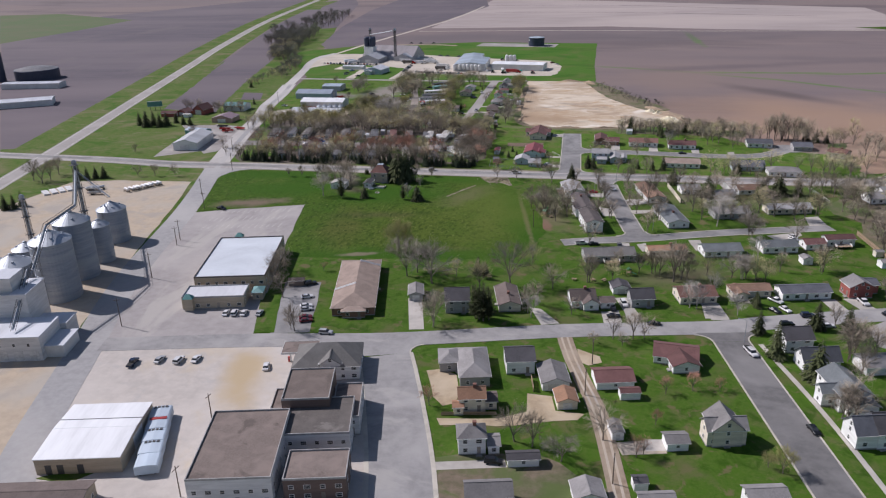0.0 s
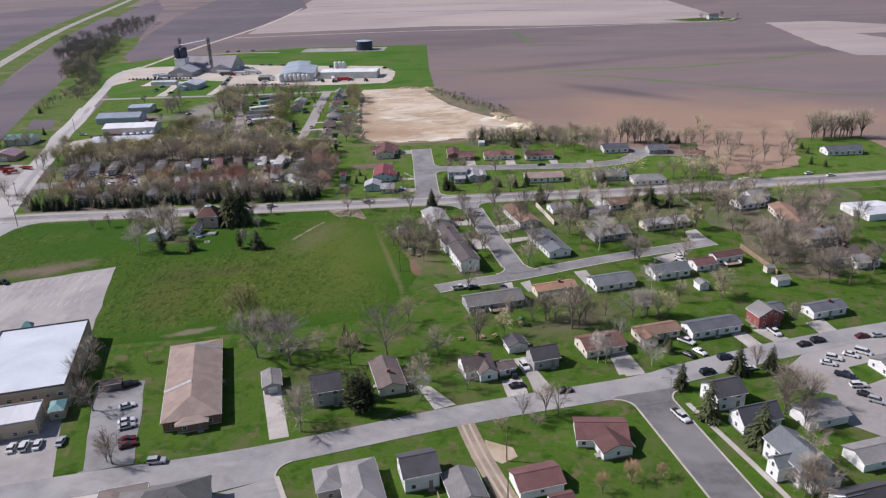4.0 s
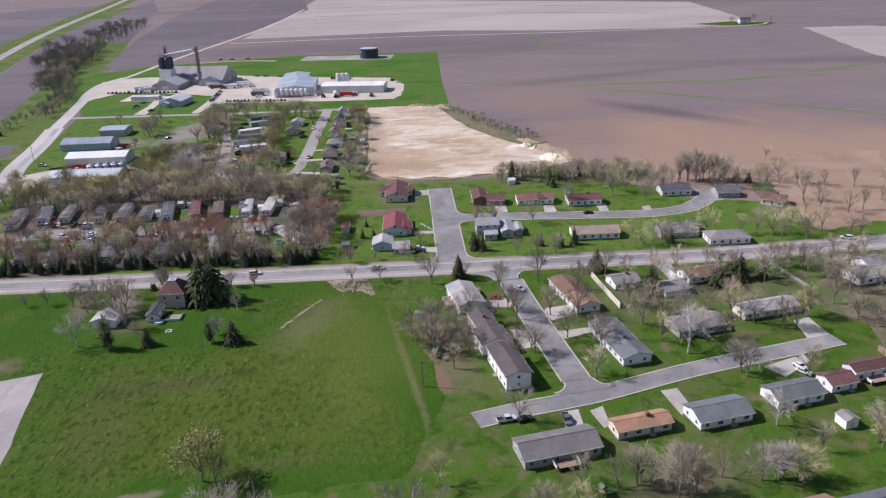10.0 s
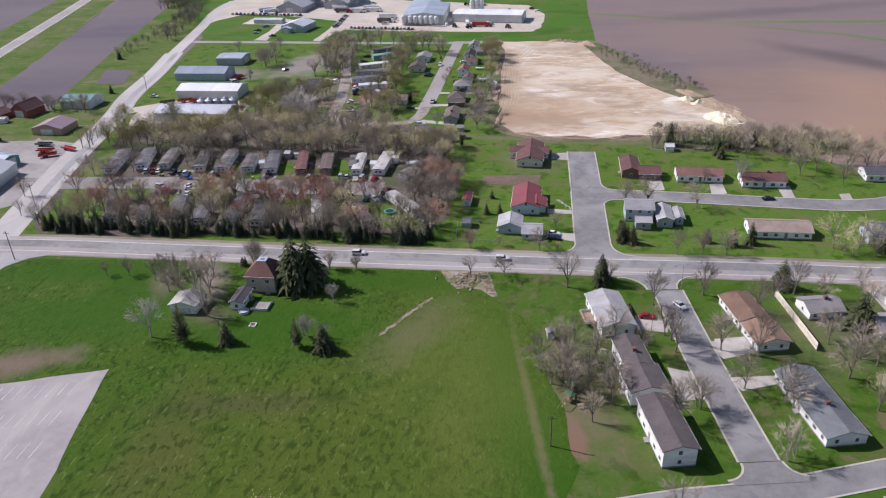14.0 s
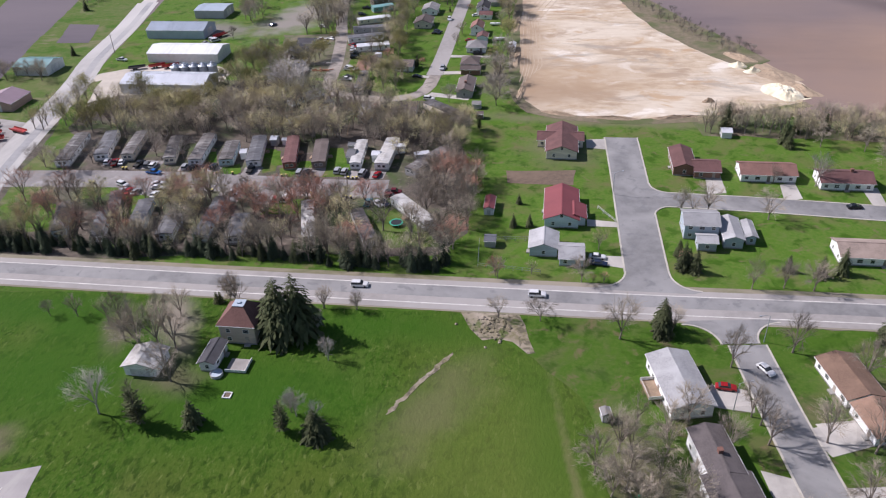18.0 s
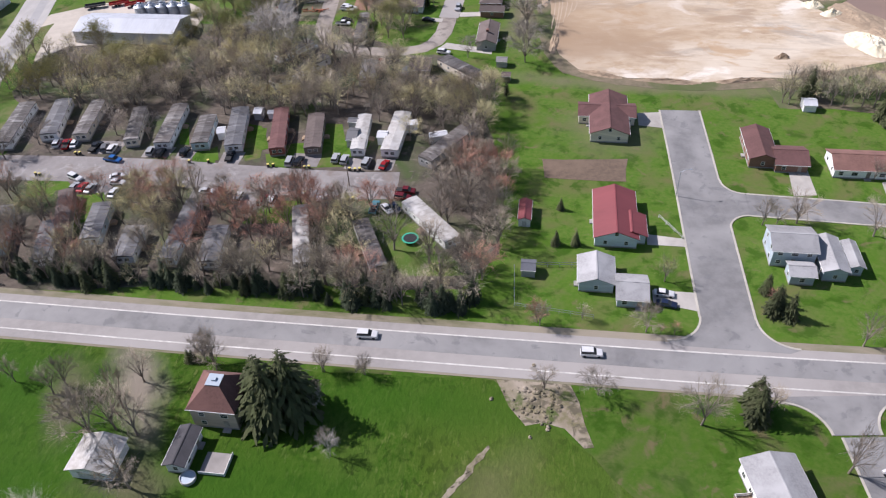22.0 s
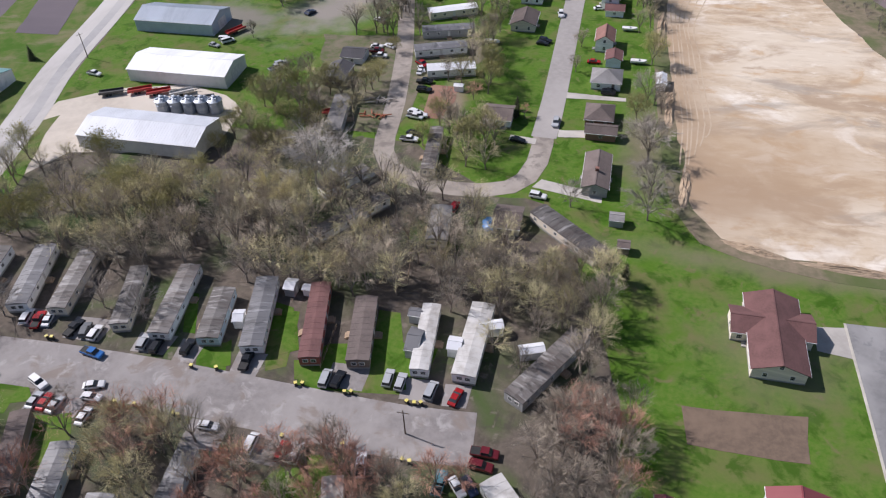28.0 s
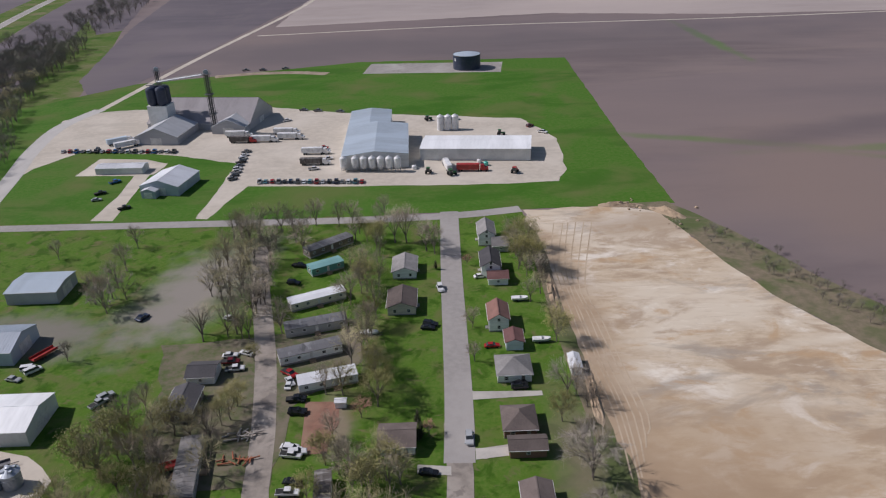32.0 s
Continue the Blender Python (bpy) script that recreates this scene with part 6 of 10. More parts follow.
h = building("house", 29.5, 213.1, -5.5, 12.8, 9.3, 2.7, "maroon_shingle", "white_siding", "gable", 0.38)
wing(h, 30.9, 208.6, -77.5, 8.9, 7.9, 2.7, "maroon_shingle", "white_siding", "gable", 0.38)
h = building("garage", 10.1, 196.0, 12.5, 10.8, 7.9, 2.7, "maroon_shingle", "white_siding", "gable", 0.38)
h = building("shed", 14.7, 188.8, 12.5, 5.6, 3.1, 2.3, "maroon_shingle", "white_siding", "gable", 0.38)
h = building("shed", 10.5, 170.4, -77.5, 5.7, 3.0, 2.4, "gray_shingle", "white_siding", "gable", 0.38)
h = building("garage", 25.4, 167.7, 12.5, 5.4, 4.6, 2.6, "gray_shingle", "white_siding", "gable", 0.38)
h = building("house", 37.5, 172.9, -77.5, 7.5, 7.5, 5.4, "gray_shingle", "cream_siding", "gable", 0.85)
wing(h, 37.6, 172.2, 12.5, 10.1, 5.2, 5, "gray_shingle", "cream_siding", "gable", 0.8)
h = building("shed", 15.7, 150.0, 12.5, 3.3, 3.0, 2.3, "charcoal_shingle", "white_siding", "gable", 0.38)
h = building("house", 43.0, 147.6, 12.5, 8.8, 4.1, 4.5, "gray_shingle", "white_siding", "gable", 0.38)
h = building("garage", 19.0, 144.2, 12.5, 7.9, 2.4, 2.8, "gray_shingle", "white_siding", "gable", 0.38)
h = building("house", 66.5, 226.0, 12.5, 8.6, 8.0, 4.8, "charcoal_shingle", "white_siding", "gable", 0.6)
h = building("house", 70.7, 214.8, 12.5, 11, 6.5, 3.6, "slate_shingle", "white_siding", "gable", 0.9)
h = building("house", 73.0, 197.0, 102.5, 13, 8.5, 5.4, "gray_blue_shingle", "white_siding", "gable", 0.55)
wing(h, 75.4, 191.4, 102.5, 6, 8, 3.2, "gray_blue_shingle", "white_siding", "gable", 0.38)
wing(h, 68.3, 194.6, 12.5, 5, 4, 4.6, "gray_blue_shingle", "white_siding", "gable", 0.8)
h = building("garage", 88.5, 216.2, 12.5, 12, 8, 2.8, "gray_shingle", "white_siding", "gable", 0.28)
h = building("garage", 92.8, 198.7, 12.5, 11, 7, 2.8, "gray_shingle", "white_siding", "gable", 0.38)
h = building("house", 79.9, 179.6, 12.5, 12, 9, 5, "charcoal_shingle", "white_siding", "gable", 0.7)
h = building("house", 121.2, 237.4, 12.5, 9, 8, 3, "gray_shingle", "white_siding", "gable", 0.38)
h = building("house", 73.3, 177.5, 12.5, 9, 7, 4.6, "slate_shingle", "white_siding", "gable", 0.9)

# houses along the cross street
h = building("garage", -60.6, 245.6, -77.5, 8.6, 4.9, 2.6, "gray_shingle", "gray_siding", "gable", 0.38)
h = building("house", -43.8, 238.2, 12.5, 8.3, 9.3, 5, "charcoal_shingle", "gray_siding", "gable", 0.6)
h = building("house", -26.4, 245.1, -77.5, 15.8, 7.6, 2.8, "brown_shingle", "cream_siding", "gable", 0.38)
h = building("house", 0.0, 248.0, 12.5, 8.6, 8.2, 3.2, "brown_shingle", "white_siding", "gable", 0.6)
wing(h, 2.7, 245.9, -77.5, 7.6, 5.3, 3, "brown_shingle", "white_siding", "gable", 0.6)
wing(h, 8.8, 247.0, 12.5, 4.8, 4.8, 2.6, "brown_shingle", "white_siding", "gable", 0.38)
h = building("garage", 13.7, 260.6, -77.5, 5.6, 6.1, 2.6, "charcoal_shingle", "white_siding", "gable", 0.38)
h = building("house", 20.7, 250.9, 12.5, 8.0, 6.9, 3.6, "charcoal_shingle", "gray_siding", "gable", 0.7)
h = building("house", 40.0, 257.8, 12.5, 13.0, 9.3, 3, "red_brown_shingle", "cream_siding", "gable", 0.38)
h = building("house", 59.7, 264.4, 12.5, 14.0, 6.1, 2.8, "tan_brown_shingle", "cream_siding", "gable", 0.38)
wing(h, 55.5, 261.3, -77.5, 7.4, 4.7, 2.8, "tan_brown_shingle", "cream_siding", "gable", 0.38)
h = building("house", 78.3, 265.6, 12.5, 17.5, 7.1, 3, "slate_shingle", "white_siding", "gable", 0.38)
h = building("house", 97.4, 269.6, -77.5, 6.6, 8.4, 4.5, "gray_shingle", "red_siding", "gable", 0.5)
wing(h, 101.8, 273.7, 12.5, 5.7, 6.1, 3.6, "slate_shingle", "red_siding", "gable", 0.38)
h = building("house", 120.0, 274.1, 12.5, 12.7, 6.3, 3, "slate_shingle", "white_siding", "gable", 0.38)

# houses round the two upper streets
h = building("house", 9.8, 292.4, 12.5, 20.2, 9.1, 2.9, "old_shingle", "gray_siding", "gable", 0.38, deck=True)
h = building("house", 33.2, 299.9, 12.5, 15.2, 5.7, 2.8, "orange_shingle", "cream_siding", "gable", 0.38)
h = building("house", 55.1, 303.5, 12.5, 15.4, 8.5, 2.8, "gray_blue_shingle", "white_siding", "gable", 0.38)
h = building("house", 78.6, 310.5, 12.5, 14.5, 7.7, 3, "gray_blue_shingle", "white_siding", "gable", 0.38)
h = building("house", 93.7, 315.6, 12.5, 8.2, 6.6, 2.7, "maroon_shingle", "white_siding", "gable", 0.38)
h = building("house", 104.9, 320.5, 12.5, 11.7, 5.4, 3.4, "maroon_shingle", "white_siding", "gable", 0.38, deck=True)
h = building("shed", 87.0, 297.7, -77.5, 4.0, 3.8, 2.5, "gray_shingle", "white_siding", "gable", 0.38)
h = building("shed", 116.6, 298.0, 12.5, 5.4, 3.7, 2.5, "gray_shingle", "white_siding", "gable", 0.38)
h = building("shed", 117.1, 309.0, 12.5, 3.2, 2.4, 2.3, "gray_shingle", "cream_siding", "gable", 0.38)
h = building("house", 93.4, 361.4, 12.5, 20.4, 7.4, 2.8, "pale_shingle", "cream_siding", "gable", 0.38)
h = building("house", 66.0, 352.3, 12.5, 16.3, 9.3, 2.8, "gray_shingle", "gray_siding", "gable", 0.38)
h = building("house", 38.8, 343.5, -77.5, 24.3, 9.3, 2.8, "gray_blue_shingle", "white_siding", "gable", 0.3)
h = building("house", 30.2, 383.9, -77.5, 13.5, 8.5, 2.8, "tan_brown_shingle", "white_siding", "gable", 0.3)
wing(h, 33.2, 371.4, -77.5, 9.6, 8.7, 2.8, "tan_brown_shingle", "white_siding", "gable", 0.3)
h = building("house", -7.5, 378.4, -77.5, 17.2, 9.2, 3.6, "pale_shingle", "white_siding", "gable", 0.3, deck=True)
h = building("house", -3.2, 357.3, -77.5, 12.0, 6.6, 4.6, "dusk_shingle", "white_siding", "gable", 0.3)
h = building("house", -1.1, 346.6, -77.5, 10.1, 9.3, 4.2, "dusk_shingle", "white_siding", "gable", 0.3)
h = building("house", 2.2, 329.9, -77.5, 17.6, 7.5, 5, "dusk_shingle", "white_siding", "gable", 0.3)
h = building("shed", -24.0, 368.1, -77.5, 2.2, 1.8, 2.2, "gray_shingle", "gray_siding", "gable", 0.38)
h = building("garage", 67.4, 380.0, 12.5, 9.2, 8.1, 2.6, "gray_shingle", "white_siding", "gable", 0.38)
h = building("house", 81.8, 390.6, 12.5, 14.5, 8.5, 2.7, "tan_brown_shingle", "white_siding", "gable", 0.38)
h = building("house", 51.6, 387.6, 12.5, 9.8, 7.9, 2.7, "gray_shingle", "white_siding", "gable", 0.38)
h = building("house", 140.3, 383.3, 12.5, 13.0, 9.3, 3, "gray_shingle", "white_siding", "gable", 0.38)
wing(h, 147.5, 391.5, 12.5, 9.8, 9.3, 3.4, "gray_shingle", "white_siding", "gable", 0.38)
h = building("house", 150.1, 361.8, 85.4, 26.5, 9.0, 3.2, "tan_brown_shingle", "cream_siding", "gable", 0.25)
h = building("metal_building", 188.9, 368.8, 4, 18, 10, 3, "white_metal", "white_siding", "gable", 0.2)
h = building("house", 148.8, 335.8, 10, 14, 10, 4, "gray_shingle", "gray_siding", "gable", 0.5)
h = building("house", 147.2, 315.4, 10, 14, 9, 4, "brown_shingle", "gray_siding", "gable", 0.5)
h = building("house", 154.4, 311.6, 10, 10, 8, 3, "gray_shingle", "white_siding", "gable", 0.38)
h = building("metal_building", 191.6, 363.6, 8, 18, 12, 3, "white_metal", "white_siding", "gable", 0.2)

# houses north of the highway
h = building("house", 7.0, 490.9, -90, 15.0, 7.1, 3.2, "maroon_shingle", "brick_brown", "gable", 0.38)
wing(h, 14.2, 486.1, 0, 8.3, 8.9, 2.8, "maroon_shingle", "brick_brown", "gable", 0.38)
h = building("house", 33.5, 485.0, 0, 17.4, 9.3, 2.9, "red_brown_shingle", "white_siding", "gable", 0.38)
h = building("house", 56.8, 481.0, 0, 16.0, 9.3, 2.9, "maroon_shingle", "white_siding", "gable", 0.38)
h = building("house", 104.1, 489.6, 0, 14.6, 9.3, 2.9, "slate_shingle", "white_siding", "gable", 0.38)
h = building("house", 6.6, 447.4, 0, 9.7, 8.9, 5, "pale_shingle", "blue_gray_siding", "gable", 0.35)
wing(h, 15.1, 444.8, -90, 12.0, 5.2, 3.2, "pale_shingle", "blue_gray_siding", "gable", 0.38)
wing(h, 20.4, 445.7, -90, 8.9, 2.5, 2.8, "pale_shingle", "blue_gray_siding", "gable", 0.38)
wing(h, 7.5, 439.1, 0, 5.2, 4.5, 3, "pale_shingle", "blue_gray_siding", "gable", 0.38)
h = building("house", 52.3, 437.5, 0, 19.9, 9.3, 2.9, "tan_shingle", "white_siding", "gable", 0.38)
h = building("house", 90.2, 438.7, 0, 14.2, 7.3, 2.9, "slate_shingle", "gray_siding", "gable", 0.38)
h = building("house", 87.4, 435.3, 0, 16.0, 9.3, 2.8, "slate_shingle", "blue_gray_siding", "gable", 0.38)
h = building("house", 105.3, 425.4, 0, 16.8, 9.1, 3, "gray_shingle", "white_siding", "hip", 0.38)
h = building("house", 145.2, 468.7, -36, 10.0, 9.3, 3, "red_brown_shingle", "cream_siding", "gable", 0.38)
h = building("house", 127.8, 483.8, 0, 10.7, 9.3, 2.8, "slate_shingle", "gray_siding", "gable", 0.38)
h = building("house", 229.8, 464.9, 0, 20.4, 9.3, 3, "slate_shingle", "white_siding", "gable", 0.38)
h = building("house", -34.1, 503.7, -90, 21.5, 10.7, 3.2, "maroon_shingle", "cream_siding", "gable", 0.38)
wing(h, -34.6, 506.5, 0, 16.4, 7.5, 3, "maroon_shingle", "cream_siding", "gable", 0.38)
h = building("house", -33.9, 455.7, -90, 18.8, 10.1, 3.2, "red_metal", "pale_blue_siding", "gable", 0.38)
wing(h, -30.1, 452.0, -90, 7.8, 6.8, 2.8, "red_metal", "pale_blue_siding", "gable", 0.38)
h = building("house", -38.9, 434.6, -90, 9.0, 7.8, 3, "pale_shingle", "blue_gray_siding", "gable", 0.38)
wing(h, -31.0, 429.8, 0, 6.6, 7.9, 2.7, "pale_shingle", "blue_gray_siding", "gable", 0.38)
h = building("shed", -54.6, 435.5, 0, 3.2, 3.7, 2.2, "slate_shingle", "gray_siding", "gable", 0.38)
h = building("shed", -56.5, 456.3, -90, 8.0, 3.0, 2.4, "red_metal", "white_siding", "gable", 0.38)

# farmstead in the meadow
h = building("farmhouse", -113.3, 389.0, 0, 9.2, 9.0, 6, "farm_red_shingle", "cream_brick", "mansard", 0.75)
wing(h, -117.2, 378.0, -90, 8.2, 3.6, 2.8, "charcoal_shingle", "white_siding", "gable", 0.38)
h = building("garage", -132.8, 374.4, -90, 7.3, 7.9, 3, "weathered_metal", "white_siding", "gable", 0.3)
turret(-139.4, 221.8, 4.9)
turret(-146.0, 278.8, 6.9)

# mobile homes
mobile_home(-206.0, 490.3, -74, 21.1, 5.1, "gray_metal", "white_siding")
mobile_home(-194.9, 491.0, -79, 20.7, 4.4, "rust_metal", "cream_siding")
mobile_home(-167.0, 489.3, -82, 22.2, 4.8, "rust_metal", "white_siding")
mobile_home(-155.4, 486.7, -79, 15.6, 5.0, "rust_metal", "blue_siding")
mobile_home(-145.8, 489.2, -77, 21.6, 5.1, "gray_metal", "white_siding")
mobile_home(-132.4, 489.2, -77, 22.8, 4.4, "maroon_shingle", "red_siding")
mobile_home(-121.2, 488.6, -79, 18.9, 4.9, "brown_shingle", "brown_siding")
mobile_home(-106.9, 488.9, -85, 18.9, 3.9, "weathered_metal", "white_siding")
mobile_home(-96.5, 490.2, 89, 21.0, 5.0, "weathered_metal", "white_siding")
mobile_home(-80.0, 486.2, 60, 23.2, 4.7, "rust_metal", "gray_siding")
mobile_home(-178.3, 488.3, -74, 19.1, 4.1, "rust_metal", "cream_siding")
mobile_home(-167.4, 441.5, -76, 14.8, 4.9, "gray_metal", "blue_siding")
mobile_home(-178.7, 445.4, -66, 17.8, 3.8, "brown_shingle", "brown_siding")
mobile_home(-154.7, 434.3, -81, 11.8, 5.1, "gray_metal", "white_siding")
mobile_home(-143.6, 440.6, -85, 23.7, 3.9, "gray_metal", "blue_siding")
mobile_home(-132.9, 435.4, -81, 13.5, 5.2, "gray_metal", "white_siding")
mobile_home(-112.0, 441.2, -73, 22.7, 3.8, "weathered_metal", "cream_siding")
mobile_home(-93.9, 439.3, -64, 18.9, 4.0, "rust_metal", "gray_siding")
mobile_home(-80.3, 449.9, -48, 20.1, 4.5, "weathered_metal", "white_siding")
mobile_home(-177.0, 432.8, -69, 15.4, 3.8, "gray_metal", "white_siding")
mobile_home(-191.9, 436.4, -67, 18.5, 4.2, "rust_metal", "blue_siding")
mobile_home(-217.6, 486.0, -78, 24.0, 5.2, "rust_metal", "white_siding")
mobile_home(-80.3, 529.8, -41, 22.8, 5.2, "rust_metal", "cream_siding")
mobile_home(-136.5, 526.4, 54, 23.5, 3.8, "rust_metal", "white_siding")
mobile_home(-112.8, 527.1, -84, 13.7, 5.2, "gray_shingle", "cream_siding")
mobile_home(-143.2, 541.4, 54, 15.3, 3.8, "rust_metal", "white_siding")
mobile_home(-122.5, 560.2, -84, 21.9, 3.8, "rust_metal", "cream_siding")
mobile_home(-138.6, 696.3, 40, 19.6, 5.2, "gray_metal", "brown_siding")
mobile_home(-137.4, 678.5, 30, 12.3, 5.2, "teal_metal", "teal_siding")
mobile_home(-137.2, 655.1, 25, 18.8, 5.2, "white_metal", "cream_siding")
mobile_home(-135.1, 638.2, 16, 19.2, 5.2, "gray_metal", "gray_siding")
mobile_home(-134.7, 623.3, 20, 18.4, 5.2, "gray_metal", "white_siding")
mobile_home(-127.7, 609.0, 16, 16.3, 5.2, "white_metal", "white_siding")
mobile_home(-156.3, 574.2, -81, 21.5, 5.2, "gray_shingle", "gray_siding")
h = building("garage", -163.7, 614.5, 0, 7.8, 7.5, 2.6, "charcoal_shingle", "white_siding", "gable", 0.38)
h = building("house", -165.1, 600.0, -90, 11.6, 7.3, 2.8, "charcoal_shingle", "brown_siding", "gable", 0.38)
h = building("garage", -159.4, 538.4, 0, 5.4, 7.2, 3, "gray_shingle", "white_siding", "gable", 0.38)
h = building("house", -95.9, 532.8, 0, 6.5, 8.8, 2.7, "brown_shingle", "cream_siding", "gable", 0.38)
h = building("shed", -150.0, 487.0, 13, 2.2, 3.4, 2.6, "white_metal", "white_siding", "gable", 0.38)
h = building("shed", -142.1, 498.9, 0, 2.4, 3.4, 2.6, "white_metal", "gray_siding", "gable", 0.38)
h = building("shed", -137.9, 499.0, 0, 2.2, 1.8, 2.2, "white_metal", "white_siding", "gable", 0.38)
h = building("shed", -110.8, 495.6, 0, 2.9, 2.4, 2.6, "gray_metal", "gray_siding", "gable", 0.38)
h = building("shed", -109.0, 487.6, 0, 2.9, 6.5, 2.8, "gray_metal", "gray_siding", "gable", 0.38)
h = building("shed", -100.2, 488.1, 0, 2.8, 3.4, 2.8, "white_metal", "white_siding", "gable", 0.38)
h = building("shed", -93.6, 494.8, 20.2, 5.0, 2.4, 2.8, "white_metal", "white_siding", "gable", 0.38)
h = building("shed", -84.0, 490.0, 21.2, 5.1, 2.3, 2.5, "white_metal", "gray_siding", "gable", 0.38)

# houses along the north street
h = building("house", -78.2, 699.2, -90, 11.6, 6.1, 4.8, "gray_shingle", "white_siding", "gable", 0.6)
h = building("garage", -73.4, 691.8, 0, 5.8, 8.0, 2.6, "gray_shingle", "gray_siding", "gable", 0.38)
h = building("house", -78.3, 673.5, -90, 11.6, 6.5, 4.6, "charcoal_shingle", "white_siding", "gable", 0.6)
h = building("garage", -76.2, 665.1, 0, 6.7, 5.8, 2.6, "maroon_shingle", "white_siding", "gable", 0.38)
h = building("house", -75.9, 610.8, 0, 9.3, 9.3, 2.9, "gray_shingle", "white_siding", "hip", 0.5)
h = building("house", -76.6, 587.9, 0, 8.1, 9.3, 2.8, "brown_shingle", "brick_brown", "hip", 0.5)
h = building("garage", -75.5, 578.5, 0, 8.7, 5.0, 2.6, "brown_shingle", "brick_brown", "gable", 0.38)
h = building("house", -108.5, 650.4, -90, 11.6, 9.0, 3, "brown_shingle", "cream_siding", "gable", 0.38)
h = building("house", -108.5, 675.0, -90, 11.6, 8.2, 3, "gray_shingle", "white_siding", "gable", 0.38)
h = building("house", -107.0, 582.7, 0, 8.7, 8.5, 2.8, "brown_shingle", "white_siding", "gable", 0.38)
h = building("shed", -58.5, 612.1, -90, 7.3, 2.9, 2.4, "white_metal", "white_siding", "gable", 0.38)
h = building("shed", 26.1, 516.4, 0, 3.6, 4.3, 2.3, "white_metal", "white_siding", "gable", 0.38)
h = building("shed", -68.8, 538.3, 0, 3.5, 3.4, 2.2, "gray_shingle", "gray_siding", "gable", 0.38)
h = building("shed", -66.6, 527.9, 0, 2.8, 2.9, 2.2, "brown_shingle", "brown_siding", "gable", 0.38)
h = building("shed", -122.8, 598.5, 0, 2.9, 1.8, 2, "white_metal", "white_siding", "gable", 0.38)
h = building("house", -75.2, 556.7, -90, 16.1, 6.6, 3, "brown_shingle", "gray_siding", "gable", 0.38)
h = building("house", -78.2, 637.4, 90, 9.5, 6, 4.4, "red_brown_shingle", "white_siding", "gable", 0.6)
h = building("garage", -74.4, 625.2, 90, 6.5, 5, 3, "maroon_shingle", "pale_blue_siding", "gable", 0.38)

# machine sheds by the gravel road
h = building("machine_shed", -218.7, 595.0, 0, 36.6, 16.1, 4.5, "bright_metal", "white_metal_wall", "gable", 0.25)
h = building("machine_shed", -210.2, 554.3, 0, 39.7, 16.1, 4.5, "pale_metal", "white_metal_wall", "gable", 0.25)
h = building("machine_shed", -239.4, 631.9, 0, 32.4, 16.1, 4.5, "slate_blue_metal", "blue_metal_wall", "gable", 0.3)
h = building("machine_shed", -235.6, 668.7, 0, 17.8, 15.1, 4.5, "blue_metal", "gray_metal_wall", "gable", 0.12)
h = building("machine_shed", -287.0, 573.5, 0, 17.5, 14.5, 4.2, "teal_metal", "white_metal_wall", "gable", 0.25)
h = building("workshop", -276.2, 530.5, 90, 14.5, 16, 3.4, "mauve_metal", "pink_brick", "gable", 0.28)
h = building("barn", -308.5, 556.5, 80, 13.0, 10.0, 4.2, "maroon_shingle", "red_siding", "gable", 0.7)
h = building("barn", -320.5, 549.0, 80, 9.0, 8.0, 3.2, "maroon_shingle", "red_siding", "gable", 0.5)
h = building("barn", -330.5, 543.0, 10, 12.0, 6.5, 3.0, "maroon_shingle", "red_siding", "gable", 0.4)
h = building("shed", -314.5, 541.5, 10, 6.0, 4.0, 2.4, "weathered_metal", "white_siding", "gable", 0.2)
h = building("machine_shed", -274.2, 483.4, -12, 16.0, 9.0, 4.0, "pale_blue_metal", "teal_siding", "gable", 0.25)
h = building("machine_shed", -263.7, 457.0, 98.7, 33.0, 16.0, 4.8, "blue_gray_barn", "white_metal_wall", "gable", 0.3)
h = building("machine_shed", -546.0, 661.0, 10, 58.0, 15.1, 5, "pale_metal", "white_metal_wall", "gable", 0.1)
h = building("machine_shed", -502.0, 566.0, 30, 80.0, 20.0, 5, "pale_metal", "white_metal_wall", "gable", 0.1)

# grain plant
h = building("flat_storage_barn", -234.0, 884.0, -9, 64.0, 37.0, 3.8, "flat_barn", "gray_metal_wall", "gable", 0.58)
wing(h, -251.0, 853.0, 82.5, 28.0, 25.0, 4.5, "blue_gray_barn", "gray_metal_wall", "gable", 0.4)
wing(h, -215.5, 862.0, 82.5, 15.0, 20.0, 4.2, "blue_gray_barn", "gray_metal_wall", "gable", 0.4)
h = building("machine_shed", -223.0, 771.0, 80, 21.5, 19.0, 4.5, "pale_metal", "blue_metal_wall", "gable", 0.3)
wing(h, -228.5, 759.5, 80, 5.0, 7.0, 3.4, "pale_metal", "blue_metal_wall", "gable", 0.3)
h = building("storage_shed", -255.7, 796.3, -3, 24.2, 8.1, 3.2, "white_metal", "white_metal_wall", "gable", 0.2)
h = building("seed_warehouse", -127.9, 811.5, 92, 52, 32.5, 7, "blue_metal", "white_metal_wall", "gable", 0.12)
wing(h, -134.1, 852.6, 92, 30, 23, 7, "blue_metal", "white_metal_wall", "gable", 0.12)
h = building("chemical_warehouse", -76.6, 802.8, -7.3, 55.0, 21.6, 6, "bright_metal", "white_metal_wall", "gable", 0.1)

